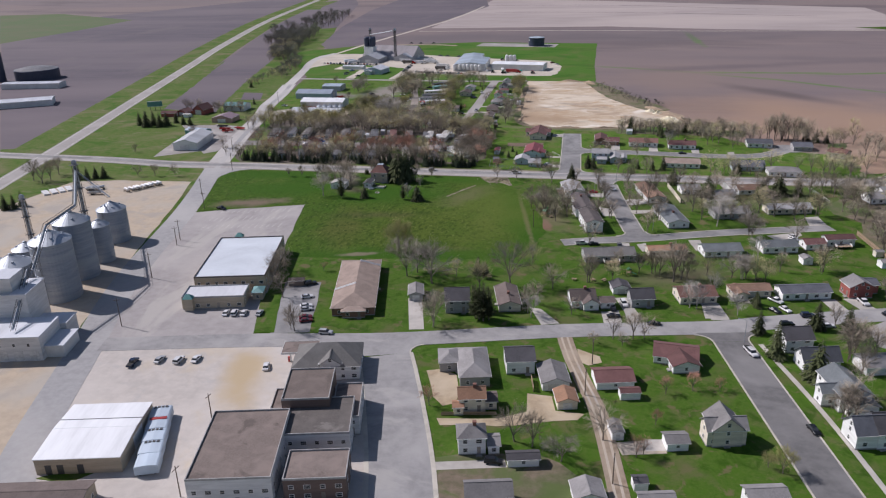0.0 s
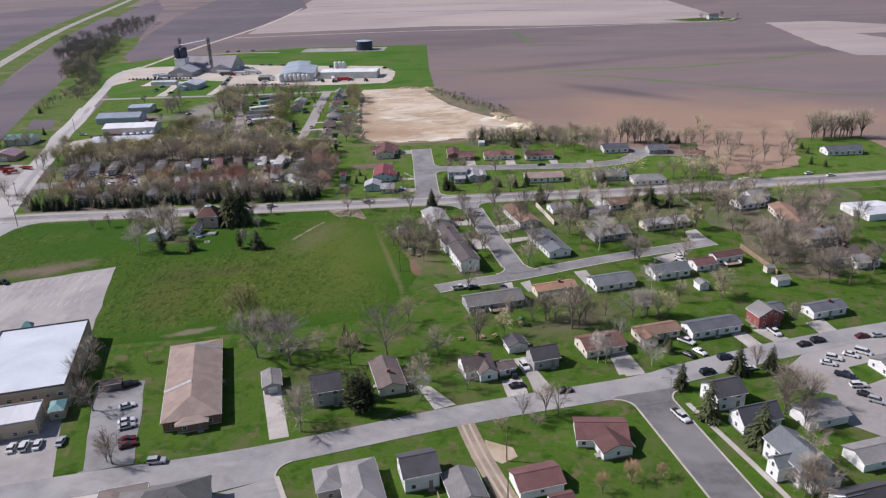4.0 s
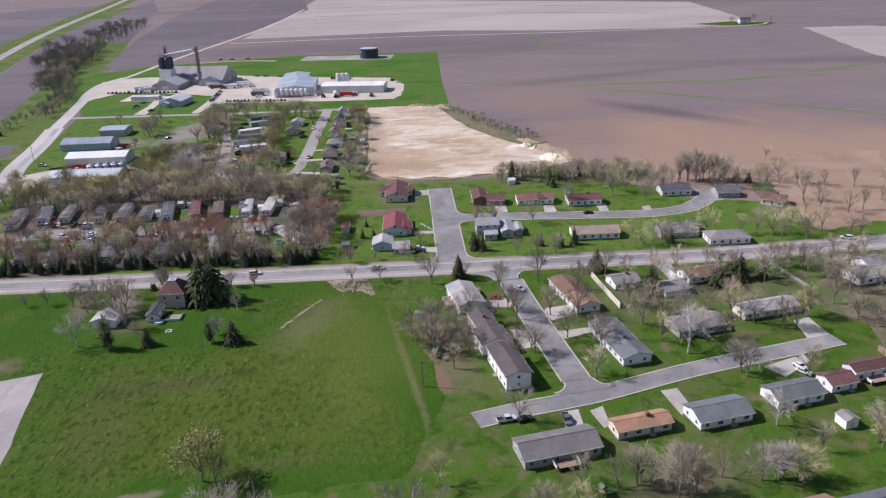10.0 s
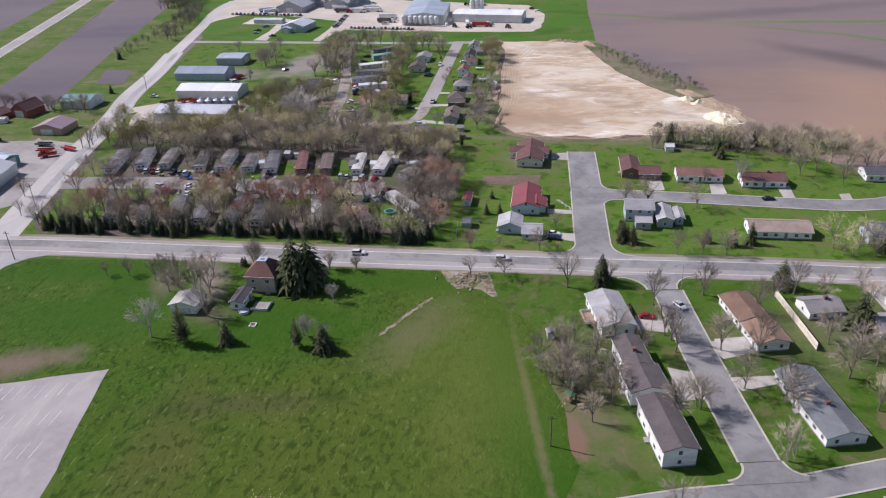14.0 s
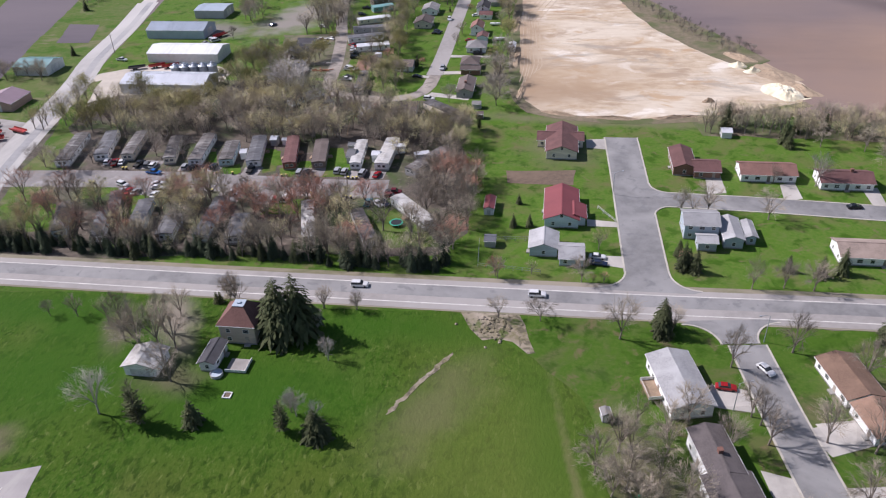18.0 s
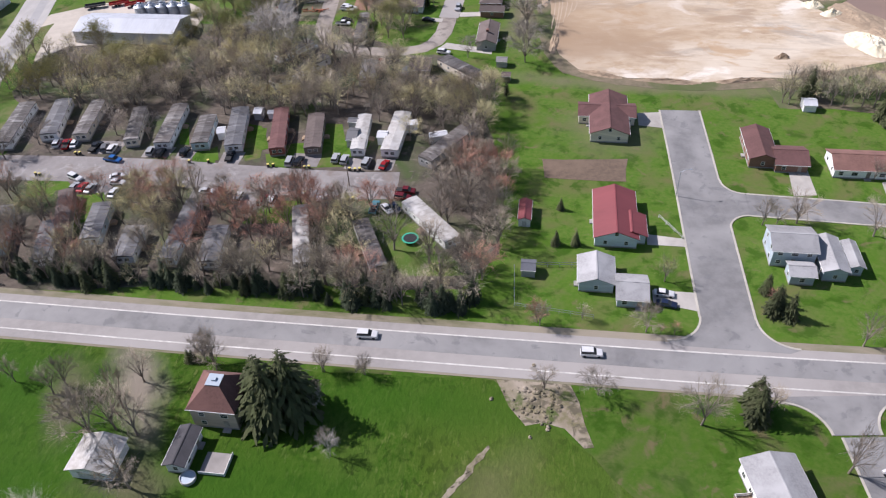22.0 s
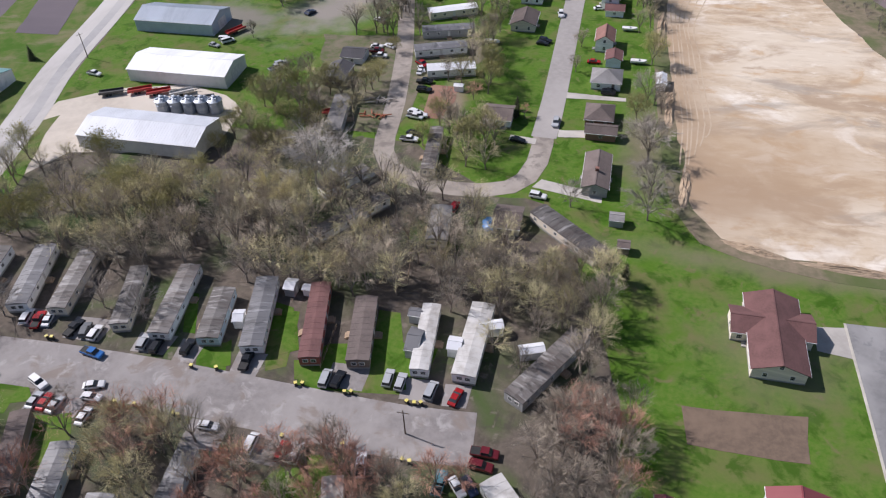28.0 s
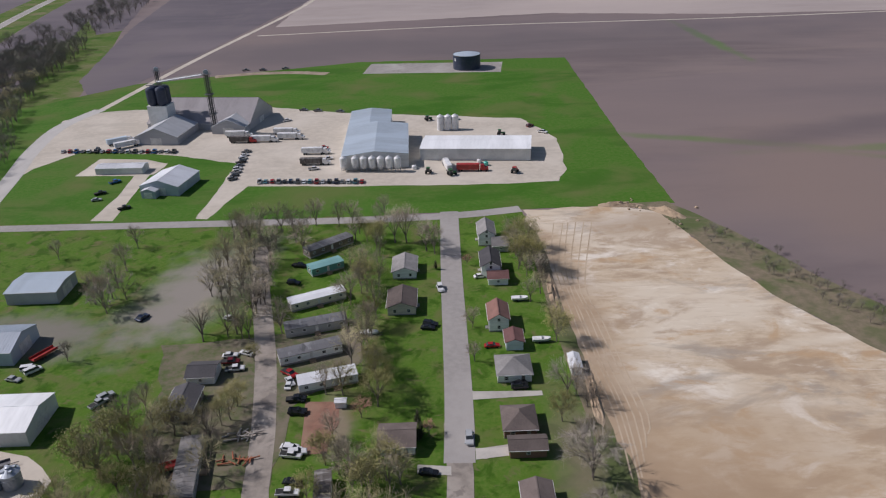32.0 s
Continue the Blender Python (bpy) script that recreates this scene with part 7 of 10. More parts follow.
# cars and trucks
car("suv", "white", -200.1, 479.0, 102)
car("pickup", "red", -196.8, 478.4, 103)
car("sedan", "white", -194.6, 479.2, 102)
car("pickup", "black", -186.9, 477.8, 81)
car("suv", "gray", -183.9, 477.7, 105)
car("suv", "white", -181.2, 477.4, 92)
car("pickup", "blue", -178.5, 471.9, -9)
car("suv", "silver", -168.8, 477.0, 96)
car("suv", "black", -165.4, 476.6, 93)
car("suv", "black", -158.3, 477.6, 90)
car("pickup", "black", -143.8, 476.4, 93)
car("suv", "white", -185.2, 462.2, -23)
car("sedan", "silver", -183.2, 457.9, 89)
car("sedan", "red", -180.8, 458.0, 91)
car("sedan", "silver", -178.2, 457.8, 83)
car("sedan", "white", -171.8, 461.0, 0)
car("sedan", "white", -170.6, 456.4, 90)
car("sedan", "white", -144.3, 459.2, 2)
car("van", "white", -134.2, 457.1, 89)
car("suv", "red", -127.5, 456.6, 89)
car("van", "white", -124.7, 456.8, 91)
car("van", "silver", -125.3, 475.2, 91)
car("suv", "black", -122.6, 475.4, 84)
car("suv", "silver", -112.3, 477.8, 91)
car("suv", "silver", -109.5, 477.3, 89)
car("van", "silver", -102.8, 476.4, 83)
car("sedan", "red", -97.5, 475.8, 77)
car("suv", "red", -111.0, 536.8, 84)
car("pickup", "white", -111.7, 456.8, 102)
car("pickup", "teal", -96.3, 456.0, 87)
car("sedan", "white", -93.0, 455.9, -50)
car("sedan", "navy", -90.8, 456.6, -51)
car("suv", "maroon", -89.5, 461.0, -5)
car("pickup", "maroon", -89.3, 463.9, -1)
car("sedan", "silver", -138.4, 547.9, -32)
car("suv", "white", -131.4, 580.2, 9)
car("sedan", "white", -133.7, 582.4, -8)
car("pickup", "white", -131.4, 566.7, -1)
car("sedan", "white", -138.4, 609.9, -62)
car("sedan", "black", -134.9, 601.5, -12)
car("suv", "black", -134.1, 595.9, -8)
car("suv", "silver", -89.3, 583.0, -89)
car("sedan", "white", -96.0, 660.4, -72)
car("suv", "white", -89.8, 545.5, -9)
car("suv", "black", -74.7, 604.5, 30)
car("sedan", "black", -100.0, 635.5, -10)
car("sedan", "white", -154.1, 625.1, 154)
car("pickup", "white", -252.1, 588.7, -11)
car("sedan", "silver", -219.2, 615.9, -15)
car("van", "white", -215.5, 620.0, 46)
car("sedan", "navy", -193.2, 648.3, 65)
car("suv", "white", -88.6, 411.3, 3)
car("suv", "white", -40.0, 411.0, 2)
car("sedan", "white", -23.5, 430.6, -5)
car("sedan", "navy", -23.2, 427.2, -9)
car("sedan", "white", -173.1, 463.9, 20)
car("sedan", "red", 3.2, 380.0, -5)
car("sedan", "white", 13.2, 386.8, -59)
car("pickup", "navy", -138.2, 183.3, 96)
car("sedan", "silver", -130.8, 186.6, 88)
car("suv", "white", -124.5, 187.2, 89)
car("sedan", "white", -119.3, 188.8, 92)
car("sedan", "white", -95.2, 187.8, 107)
car("suv", "silver", -84.1, 211.9, 3)
car("sedan", "white", -124.7, 220.7, 99)
car("suv", "white", -121.6, 221.1, 99)
car("sedan", "white", -118.3, 221.6, 98)
car("sedan", "silver", -112.6, 222.4, 94)
car("sedan", "white", -100.5, 237.8, 24)
car("sedan", "white", -98.1, 230.4, 22)
car("sedan", "silver", -97.1, 227.8, 22)
car("sedan", "maroon", -95.0, 221.8, 23)
car("sedan", "maroon", -94.0, 219.4, 25)
car("suv", "black", -103.4, 249.4, 29)
car("pickup", "white", 53.0, 219.3, -73)
car("sedan", "black", 61.5, 179.7, -74)
car("suv", "black", -19.5, 153.1, 0)
car("sedan", "black", 24.5, 234.6, 8)
car("pickup", "black", -180.8, 330.2, -24)
car("sedan", "white", 105.0, 242.1, -27)
car("suv", "white", 108.1, 244.8, -28)
car("sedan", "white", 114.1, 246.2, -38)
car("van", "white", 118.5, 247.2, -42)
car("pickup", "navy", 106.2, 235.2, -38)
car("suv", "white", 107.2, 229.8, -4)
car("sedan", "black", 106.6, 225.1, -39)
car("suv", "silver", 108.0, 221.9, -37)
car("sedan", "maroon", 123.8, 256.9, 5)
car("sedan", "silver", 128.9, 257.0, 2)
car("pickup", "white", 52.6, 220.1, -74)
car("sedan", "white", 80.9, 241.5, 8)
car("pickup", "white", 68.0, 258.9, -47)
car("sedan", "white", 69.8, 252.2, -60)
car("sedan", "black", 66.1, 250.7, -53)
car("suv", "navy", 76.2, 248.3, 9)
car("suv", "black", 67.9, 240.6, 15)
car("pickup", "white", 97.8, 262.1, -79)
car("sedan", "black", 103.5, 253.8, 15)
car("suv", "black", 108.7, 255.6, 10)
car("sedan", "black", 11.2, 238.4, 12)
car("suv", "white", 14.9, 248.6, -75)
car("sedan", "black", 11.1, 244.5, -84)
car("sedan", "white", 78.6, 243.1, 4)
car("sedan", "white", 192.5, 428.2, 13)
car("pickup", "white", -1.2, 306.2, 12)
car("sedan", "black", 3.8, 306.0, 18)
car("pickup", "gray", 14.8, 304.9, -87)
car("sedan", "white", 88.4, 325.6, -65)
car("sedan", "white", 88.0, 322.6, -50)
car("suv", "white", 154.6, 421.8, 154)
car("sedan", "white", 201.8, 423.1, 5)
car("sedan", "black", 55.9, 465.1, 6)
car("pickup", "red", -139.2, 613.7, -37)
car("sedan", "white", -138.4, 608.4, 88)
car("pickup", "black", -135.2, 601.6, 6)
car("suv", "black", -133.8, 596.1, 5)
car("suv", "white", -132.8, 581.4, -12)
car("pickup", "white", -132.8, 579.4, -10)
car("sedan", "black", -130.9, 570.1, -12)
car("suv", "white", -96.1, 660.6, -84)
car("sedan", "black", -99.3, 571.7, -10)
car("sedan", "red", -80.9, 624.2, 2, 0.05)
car("sedan", "white", -158.7, 624.2, 4)
car("pickup", "maroon", -157.7, 620.6, 2)
car("pickup", "white", -155.5, 617.0, 5)
car("sedan", "silver", -89.3, 583.3, -101)
car("suv", "black", -74.8, 603.6, 2)
car("sedan", "white", -82.0, 668.2, 13)
car("suv", "black", -99.2, 637.6, -17)
car("pickup", "black", -147.4, 681.5, -13)
car("suv", "black", -147.3, 668.4, -16)
car("sedan", "navy", -193.7, 648.7, 58)
car("van", "white", -216.9, 620.9, 9)
car("suv", "silver", -188.6, 606.1, 47)
car("pickup", "silver", -189.3, 603.0, 54)
car("sedan", "white", -164.1, 645.8, -21)
car("pickup", "blue", -253.2, 779.8, 47)
car("pickup", "black", -254.4, 765.0, 29)
car("sedan", "silver", -252.8, 756.8, 12)
car("pickup", "black", -235.8, 745.3, 33)
car("pickup", "white", -157.8, 787.5, 10)
car("pickup", "white", -152.8, 802.2, 11)
car("pickup", "red", -157.4, 820.3, -7)
car("suv", "maroon", -44.6, 845.8, 42)
car("pickup", "white", -39.1, 833.2, -35)
car("pickup", "white", -187.0, 876.5, 32)
car("sedan", "white", -85.5, 864.9, 19)
car("pickup", "gray", -180.4, 898.9, -8)
car("pickup", "gray", -171.1, 896.2, -8)
car("pickup", "gray", -156.6, 892.0, -21)
car("pickup", "gray", -245.5, 1024.4, 17)
car("pickup", "gray", -231.9, 1023.0, -11)
car("pickup", "gray", -214.6, 1024.7, 16)
car("sedan", "gray", -284.1, 834.6, -78)
car("sedan", "silver", -302.0, 832.4, 103)
car("suv", "red", -298.1, 832.0, 105)
car("pickup", "blue", -294.4, 831.5, 102)
car("sedan", "gray", -290.6, 831.0, 99)
car("suv", "white", -286.8, 830.5, 101)
car("pickup", "black", -283.0, 830.0, 104)
car("sedan", "silver", -279.3, 829.5, 100)
car("suv", "red", -275.6, 829.1, 98)
car("pickup", "blue", -271.9, 828.7, 99)
car("sedan", "gray", -268.1, 828.2, 101)
car("suv", "white", -264.4, 827.7, 98)
car("pickup", "black", -260.6, 827.2, 96)
car("sedan", "silver", -256.9, 826.8, 97)
car("suv", "red", -253.2, 826.2, 99)
car("pickup", "blue", -249.6, 825.8, 97)
car("sedan", "gray", -245.9, 825.4, 93)
car("suv", "white", -242.2, 824.9, 96)
car("pickup", "black", -238.6, 824.4, 98)
car("pickup", "white", -181.4, 772.5, 97)
car("sedan", "teal", -178.4, 772.2, 97)
car("suv", "red", -175.1, 771.8, 97)
car("pickup", "silver", -172.1, 771.5, 97)
car("sedan", "black", -169.1, 771.1, 97)
car("suv", "navy", -166.1, 770.8, 95)
car("pickup", "gray", -162.8, 770.4, 95)
car("sedan", "white", -159.8, 770.0, 95)
car("suv", "teal", -156.8, 769.7, 94)
car("pickup", "red", -153.6, 769.3, 94)
car("sedan", "silver", -150.6, 769.0, 93)
car("suv", "black", -147.6, 768.7, 93)
car("pickup", "navy", -144.3, 768.3, 93)
car("sedan", "gray", -141.4, 768.0, 92)
car("suv", "white", -138.4, 767.6, 91)
car("pickup", "teal", -135.2, 767.3, 91)
car("sedan", "red", -132.2, 767.0, 91)
car("pickup", "gray", -198.2, 818.9, 40)
car("sedan", "white", -197.8, 813.2, 39)
car("suv", "silver", -197.4, 807.7, 40)
car("pickup", "black", -197.1, 802.4, 37)
car("sedan", "gray", -196.7, 797.1, 37)
car("suv", "white", -196.4, 792.0, 38)
car("pickup", "silver", -196.1, 787.1, 36)
car("sedan", "black", -195.6, 782.2, 36)
car("suv", "gray", -195.4, 777.5, 34)

car("van", "white", -104.6, 137.9, 100)

# trees standing alone
plant("bare", ((-143.1, 382.8, 8), (8.5, 369.5, 8), (-118.9, 398.8, 8), (-96.1, 400.6, 5), (-87.1, 400.7, 4), (-26.8, 352.7, 9), (-12.1, 358.9, 8), (-19.1, 358.2, 9), (-124.8, 369.8, 11), (-168.7, 390.7, 4),))
plant("bare", ((-95.5, 212.2, 9), (-117.5, 249.6, 10), (-118.4, 260.6, 10), (-15.7, 244.3, 9), (10.7, 222.6, 7), (17.1, 223.8, 8), (20.7, 224.3, 8), (-239.0, 450.1, 8), (-274.5, 482.3, 7), (-258.6, 381.1, 6), (-248.4, 382.2, 6), (-236.5, 383.6, 6), (-292.4, 432.5, 5), (-228.2, 432.2, 6), (-315.7, 365.1, 10), (-306.7, 360.6, 10), (-305.5, 366.3, 10), (-308.4, 377.7, 9), (32.0, 385.4, 10), (20.8, 394.1, 10),))
plant("bare", ((80.7, 219.0, 10), (78.3, 199.7, 10), (70.5, 187.3, 8),))
plant("birch", ((37.6, 249.8, 9), (69.0, 298.5, 9), (61.9, 349.4, 10),))
plant("bare", ((-10.9, 258.9, 9), (2.5, 266.6, 9), (13.4, 278.6, 8), (29.2, 276.3, 9), (39.2, 274.9, 9), (88.6, 321.3, 9), (91.5, 289.5, 10), (106.5, 266.6, 7), (83.6, 222.8, 12), (88.9, 220.0, 10), (87.8, 216.2, 10), (124.4, 335.5, 9), (125.6, 325.0, 9), (124.7, 315.6, 9), (133.0, 319.0, 10), (134.4, 314.1, 10), (135.2, 304.9, 9), (157.6, 425.1, 9), (162.7, 425.4, 8), (158.3, 335.3, 11), (174.6, 349.8, 11), (166.1, 363.8, 10), (155.5, 310.7, 10), (171.6, 391.1, 8), (180.9, 393.2, 8), (134.1, 296.7, 9),))
plant("bare", ((141.3, 295.6, 9),))
plant("birch", ((-136.6, 358.0, 11), (-91.5, 361.8, 6), (-87.0, 361.0, 5), (-94.8, 391.0, 5), (-89.3, 380.6, 6), (53.1, 246.2, 8), (59.5, 278.4, 8),))
plant("bud", ((67.8, 277.2, 8), (11.1, 269.7, 8),))
plant("bare", ((2.3, 305.7, 9), (1.8, 266.5, 10), (26.4, 278.4, 9), (37.1, 274.5, 11), (33.1, 346.6, 9), (70.4, 324.9, 11), (55.4, 365.5, 10), (49.5, 371.4, 10), (11.0, 342.0, 8), (23.6, 349.9, 9), (27.4, 325.6, 8), (4.4, 335.3, 10), (-0.4, 360.7, 9), (-6.7, 371.0, 9), (-17.1, 346.5, 8), (-23.7, 347.5, 8), (5.6, 387.6, 10), (21.0, 365.9, 10), (118.8, 364.7, 10), (106.3, 356.9, 9), (98.4, 348.9, 8), (114.9, 404.2, 7), (96.4, 396.6, 6), (91.9, 397.4, 6), (121.7, 404.7, 7), (118.7, 510.5, 8),))
plant("bare", ((123.0, 506.3, 9), (131.1, 509.1, 8), (234.3, 500.9, 9), (241.2, 497.2, 9), (252.6, 497.1, 9), (126.5, 331.5, 11), (123.9, 324.0, 10), (135.1, 334.2, 10), (146.5, 345.5, 11), (137.5, 325.7, 11), (150.4, 340.4, 11), (57.6, 509.0, 8), (54.1, 515.1, 8), (-28.3, 418.7, 7), (138.5, 423.7, 8), (140.7, 406.2, 8), (153.7, 407.2, 7), (35.0, 483.6, 6), (87.8, 482.6, 9), (169.9, 496.6, 8), (175.7, 495.4, 7),))
plant("bud", ((-23.0, 435.2, 6), (90.5, 289.6, 9), (174.5, 543.7, 7),))
plant("birch", ((61.0, 278.2, 9), (46.2, 260.3, 8),))
plant("birch", ((49.5, 478.9, 10), (-151.5, 541.0, 15), (-147.2, 538.5, 17), (-143.0, 537.0, 13)))
plant("bare", ((-19.3, 395.4, 11), (34.0, 271.5, 13), (-6.5, 399.0, 7)))
plant("elm", ((-38.9, 400.6, 6), (-207.0, 653.0, 10), (-203.5, 661.6, 9), (-61.6, 569.0, 11), (-61.0, 541.0, 11), (-60.5, 553.0, 9), (-81.0, 543.0, 7), (-62.5, 600.0, 9)))
plant("willow", ((-61.5, 626.0, 10), (-64.0, 690.0, 10), (-64.5, 672.0, 11), (-113.0, 597.8, 10), (-151.3, 594.5, 8), (-65.5, 589.0, 8)))
plant("red", ((-120.8, 452.9, 9), (-117.3, 456.0, 8), (-111.4, 452.5, 9), (-96.7, 454.7, 8), (-91.5, 456.0, 7), (-132.2, 449.4, 9), (-107.3, 453.8, 8), (-126.6, 455.1, 9), (-150.2, 452.0, 8), (-156.0, 448.0, 9), (-158.5, 454.5, 8)))
plant("bare", ((-121.8, 400.5, 8), (-95.6, 400.6, 6), (-86.9, 400.7, 5), (6.5, 459.0, 5), (11.2, 459.6, 6), (-51.2, 418.5, 6), (-41.9, 421.0, 4), (-148.9, 391.2, 8), (-133.4, 381.8, 11), (-128.6, 381.1, 10),))
plant("red", ((-51.8, 419.2, 6), (-22.3, 418.6, 3), (-25.1, 418.6, 2.5), (0.4, 430.0, 4),))
plant("spruce", ((-8.9, 397.9, 11), (-48.4, 446.0, 5), (-43.5, 446.4, 5), (-47.4, 460.1, 4), (-0.3, 427.1, 9), (2.8, 426.0, 9), (35.6, 426.5, 8), (41.6, 428.5, 9), (46.4, 507.2, 8), (-125.6, 400.4, 4), (-124.6, 400.5, 4),))
plant("spruce", ((-336.6, 509.6, 11), (-327.9, 504.6, 13), (-325.4, 510.6, 12), (-317.3, 505.6, 12), (-314.1, 509.7, 11), (-312.2, 519.7, 9), (-303.2, 514.6, 9), (-296.9, 513.2, 9), (-290.0, 370.4, 8), (-284.9, 371.0, 9), (-281.3, 373.8, 8), (-276.9, 375.4, 8), (-321.4, 676.4, 7), (-282.3, 595.7, 6), (-293.2, 315.1, 9), (-290.0, 317.3, 9), (-288.8, 322.0, 9),))
plant("spruce", ((61.6, 255.4, 4), (94.7, 389.8, 8), (104.4, 388.2, 9),))
plant("spruce", ((95.3, 387.8, 9), (-8.6, 401.2, 10), (45.6, 511.4, 10), (81.8, 425.7, 8), (140.7, 502.6, 9), (136.8, 509.0, 8), (146.6, 501.4, 8), (212.8, 477.2, 5), (211.5, 467.4, 5), (202.8, 446.1, 6), (208.0, 440.8, 5), (-40.7, 268.4, 8), (-37.3, 267.9, 6), (60.9, 256.2, 6), (-0.7, 433.7, 6), (1.5, 429.8, 6), (27.7, 428.5, 6),))
plant("cedar", ((-65.7, 516.7, 6), (-102.2, 589.5, 5), (-97.6, 675.6, 4),))
plant("cedar", ((-125.7, 356.0, 12.5), (-93.0, 357.2, 10), (-102.3, 583.7, 5), (-101.3, 584.7, 5),))
plant("willow", ((-113.3, 605.3, 9), (-114.7, 613.3, 8), (-67.4, 676.2, 9), (-70.2, 690.5, 7), (-150.9, 600.1, 7), (-151.0, 621.3, 5),))
plant("red", ((-99.2, 585.7, 4), (-116.9, 593.4, 6), (-86.4, 678.0, 4),))
plant("bare", ((-97.9, 688.1, 11), (-101.0, 690.8, 11), (-113.2, 699.4, 12), (-108.8, 699.0, 12), (-159.8, 714.3, 11), (-152.2, 702.9, 12), (-147.2, 692.5, 11), (-146.6, 718.7, 10), (-137.2, 717.8, 9), (-131.7, 720.1, 9), (-119.1, 724.7, 9), (-155.8, 670.6, 9), (-157.1, 662.6, 9), (-156.7, 647.5, 10), (-154.5, 654.6, 9), (-145.5, 636.4, 10), (-125.9, 652.5, 10), (-122.8, 659.9, 10), (-122.3, 676.4, 9), (-158.4, 684.0, 9), (-159.1, 698.5, 9), (-118.8, 634.5, 10), (-119.7, 625.2, 9), (-208.8, 662.7, 10), (-209.4, 656.9, 11), (-213.2, 659.1, 10), (-209.9, 670.8, 9), (-211.8, 684.0, 9),))
plant("bare", ((-214.6, 703.4, 8), (-242.5, 695.9, 7), (-174.9, 599.1, 8), (-177.0, 592.3, 9), (-177.7, 575.7, 10), (-170.1, 577.2, 9), (-207.7, 625.1, 6), (-120.4, 572.8, 9), (-117.6, 570.7, 9), (-114.7, 568.8, 9), (-108.1, 566.7, 8), (-123.2, 584.9, 7), (-86.4, 617.1, 6), (-86.2, 635.7, 6), (-61.6, 567.9, 8), (-62.2, 579.4, 8), (-58.0, 594.5, 7), (-157.3, 634.0, 8), (-60.2, 599.5, 6),))
plant("pine", ((-103.2, 388.0, 21), (-99.6, 390.4, 18), (-105.6, 391.0, 17)))
plant("bare", ((-137.1, 379.1, 12), (-134.6, 387.2, 11), (-133.1, 394.0, 8), (-150.8, 388.8, 7), (-49.7, 400.9, 6), (-161.0, 391.1, 6),))
plant("bare", ((-21.8, 358.9, 10), (-20.8, 349.7, 9), (-19.2, 343.0, 9), (-11.7, 363.8, 8), (-9.3, 347.4, 9), (-8.7, 340.9, 9), (9.0, 364.1, 9), (11.8, 341.2, 9), (7.1, 371.8, 9), (29.7, 363.9, 11), (35.8, 344.0, 9),))
plant("spruce", ((57.6, 233.4, 10), (59.8, 218.4, 13), (76.7, 239.5, 12), (86.9, 240.5, 10), (68.7, 206.4, 15), (60.8, 253.2, 6),))
plant("bare", ((81.8, 220.4, 12), (84.0, 212.3, 9), (72.0, 188.5, 9), (83.0, 241.3, 7), (73.4, 185.9, 9),))
plant("red", ((25.0, 191.9, 5), (32.8, 195.1, 5), (40.3, 195.7, 4), (21.2, 176.2, 4), (-40.8, 175.7, 6),))
plant("bare", ((-49.2, 222.1, 10), (-18.3, 237.3, 8), (-3.2, 238.4, 6), (71.2, 185.5, 9), (7.3, 167.0, 9), (-15.4, 162.9, 9), (-10.6, 161.4, 9), (4.3, 217.9, 4), (13.6, 218.7, 4),))
plant("bare", ((2.8, 458.3, 7), (11.3, 459.6, 9), (28.5, 456.1, 9), (16.4, 419.2, 8), (24.8, 420.4, 8), (32.3, 419.8, 8), (-95.5, 393.5, 5), (-90.8, 383.7, 4), (-93.0, 362.9, 5), (-120.0, 400.5, 8),))
plant("brush", ((-125.6, 371.4, 5), (-125.3, 400.5, 2.5), (-123.3, 401.3, 2.5),))
plant("bare", ((-109.8, 236.9, 9), (-97.0, 212.9, 5),))
plant("red", ((-102.6, 262.8, 4), (-121.9, 249.0, 5),))
plant("elm", ((-68.1, 262.7, 12.5), (-57.0, 257.1, 13.5), (-26.8, 258.8, 14.0), (-50.4, 226.6, 10.0), (-64.9, 266.6, 11.0), (21.6, 277.4, 7.0), (55.9, 277.9, 9.0), (71.1, 322.2, 10.0)))
plant("bud", ((-38.1, 255.4, 9.0), (-48.7, 265.1, 7.0), (90.6, 287.4, 7.0), (64.3, 276.6, 8.0)))
plant("birch", ((-16.9, 234.0, 8.0), (59.9, 277.8, 9.0), (39.9, 249.1, 9.0), (58.6, 336.8, 12.0)))
plant("pine", ((-113.8, 357.4, 8), (-85.4, 356.2, 9.5), (44.6, 400.3, 11), (59.8, 379.8, 12), (86.0, 383.4, 11), (95.3, 387.8, 12)))
plant("cedar", ((-36.0, 230.6, 14), (-33.0, 229.0, 16), (-31.2, 230.0, 14), (-34.6, 230.0, 12)))
plant("willow", ((-78.0, 287.6, 11), (-74.0, 285.5, 9), (50.0, 160.7, 6), (47.0, 162.5, 4)))
plant("red", ((15.4, 161.2, 6), (17.2, 162.6, 5)))
plant("elm", ((-3.0, 156.5, 7),))
plant("cedar", ((-35.6, 236.0, 8), (-31.4, 235.0, 8), (-33.8, 237.5, 9), (-37.8, 264.4, 7),))
h = building("shed", -108.7, 248.7, 12.5, 6, 3, 2.2, "brown_shingle", "brown_siding", "gable", 0.38)

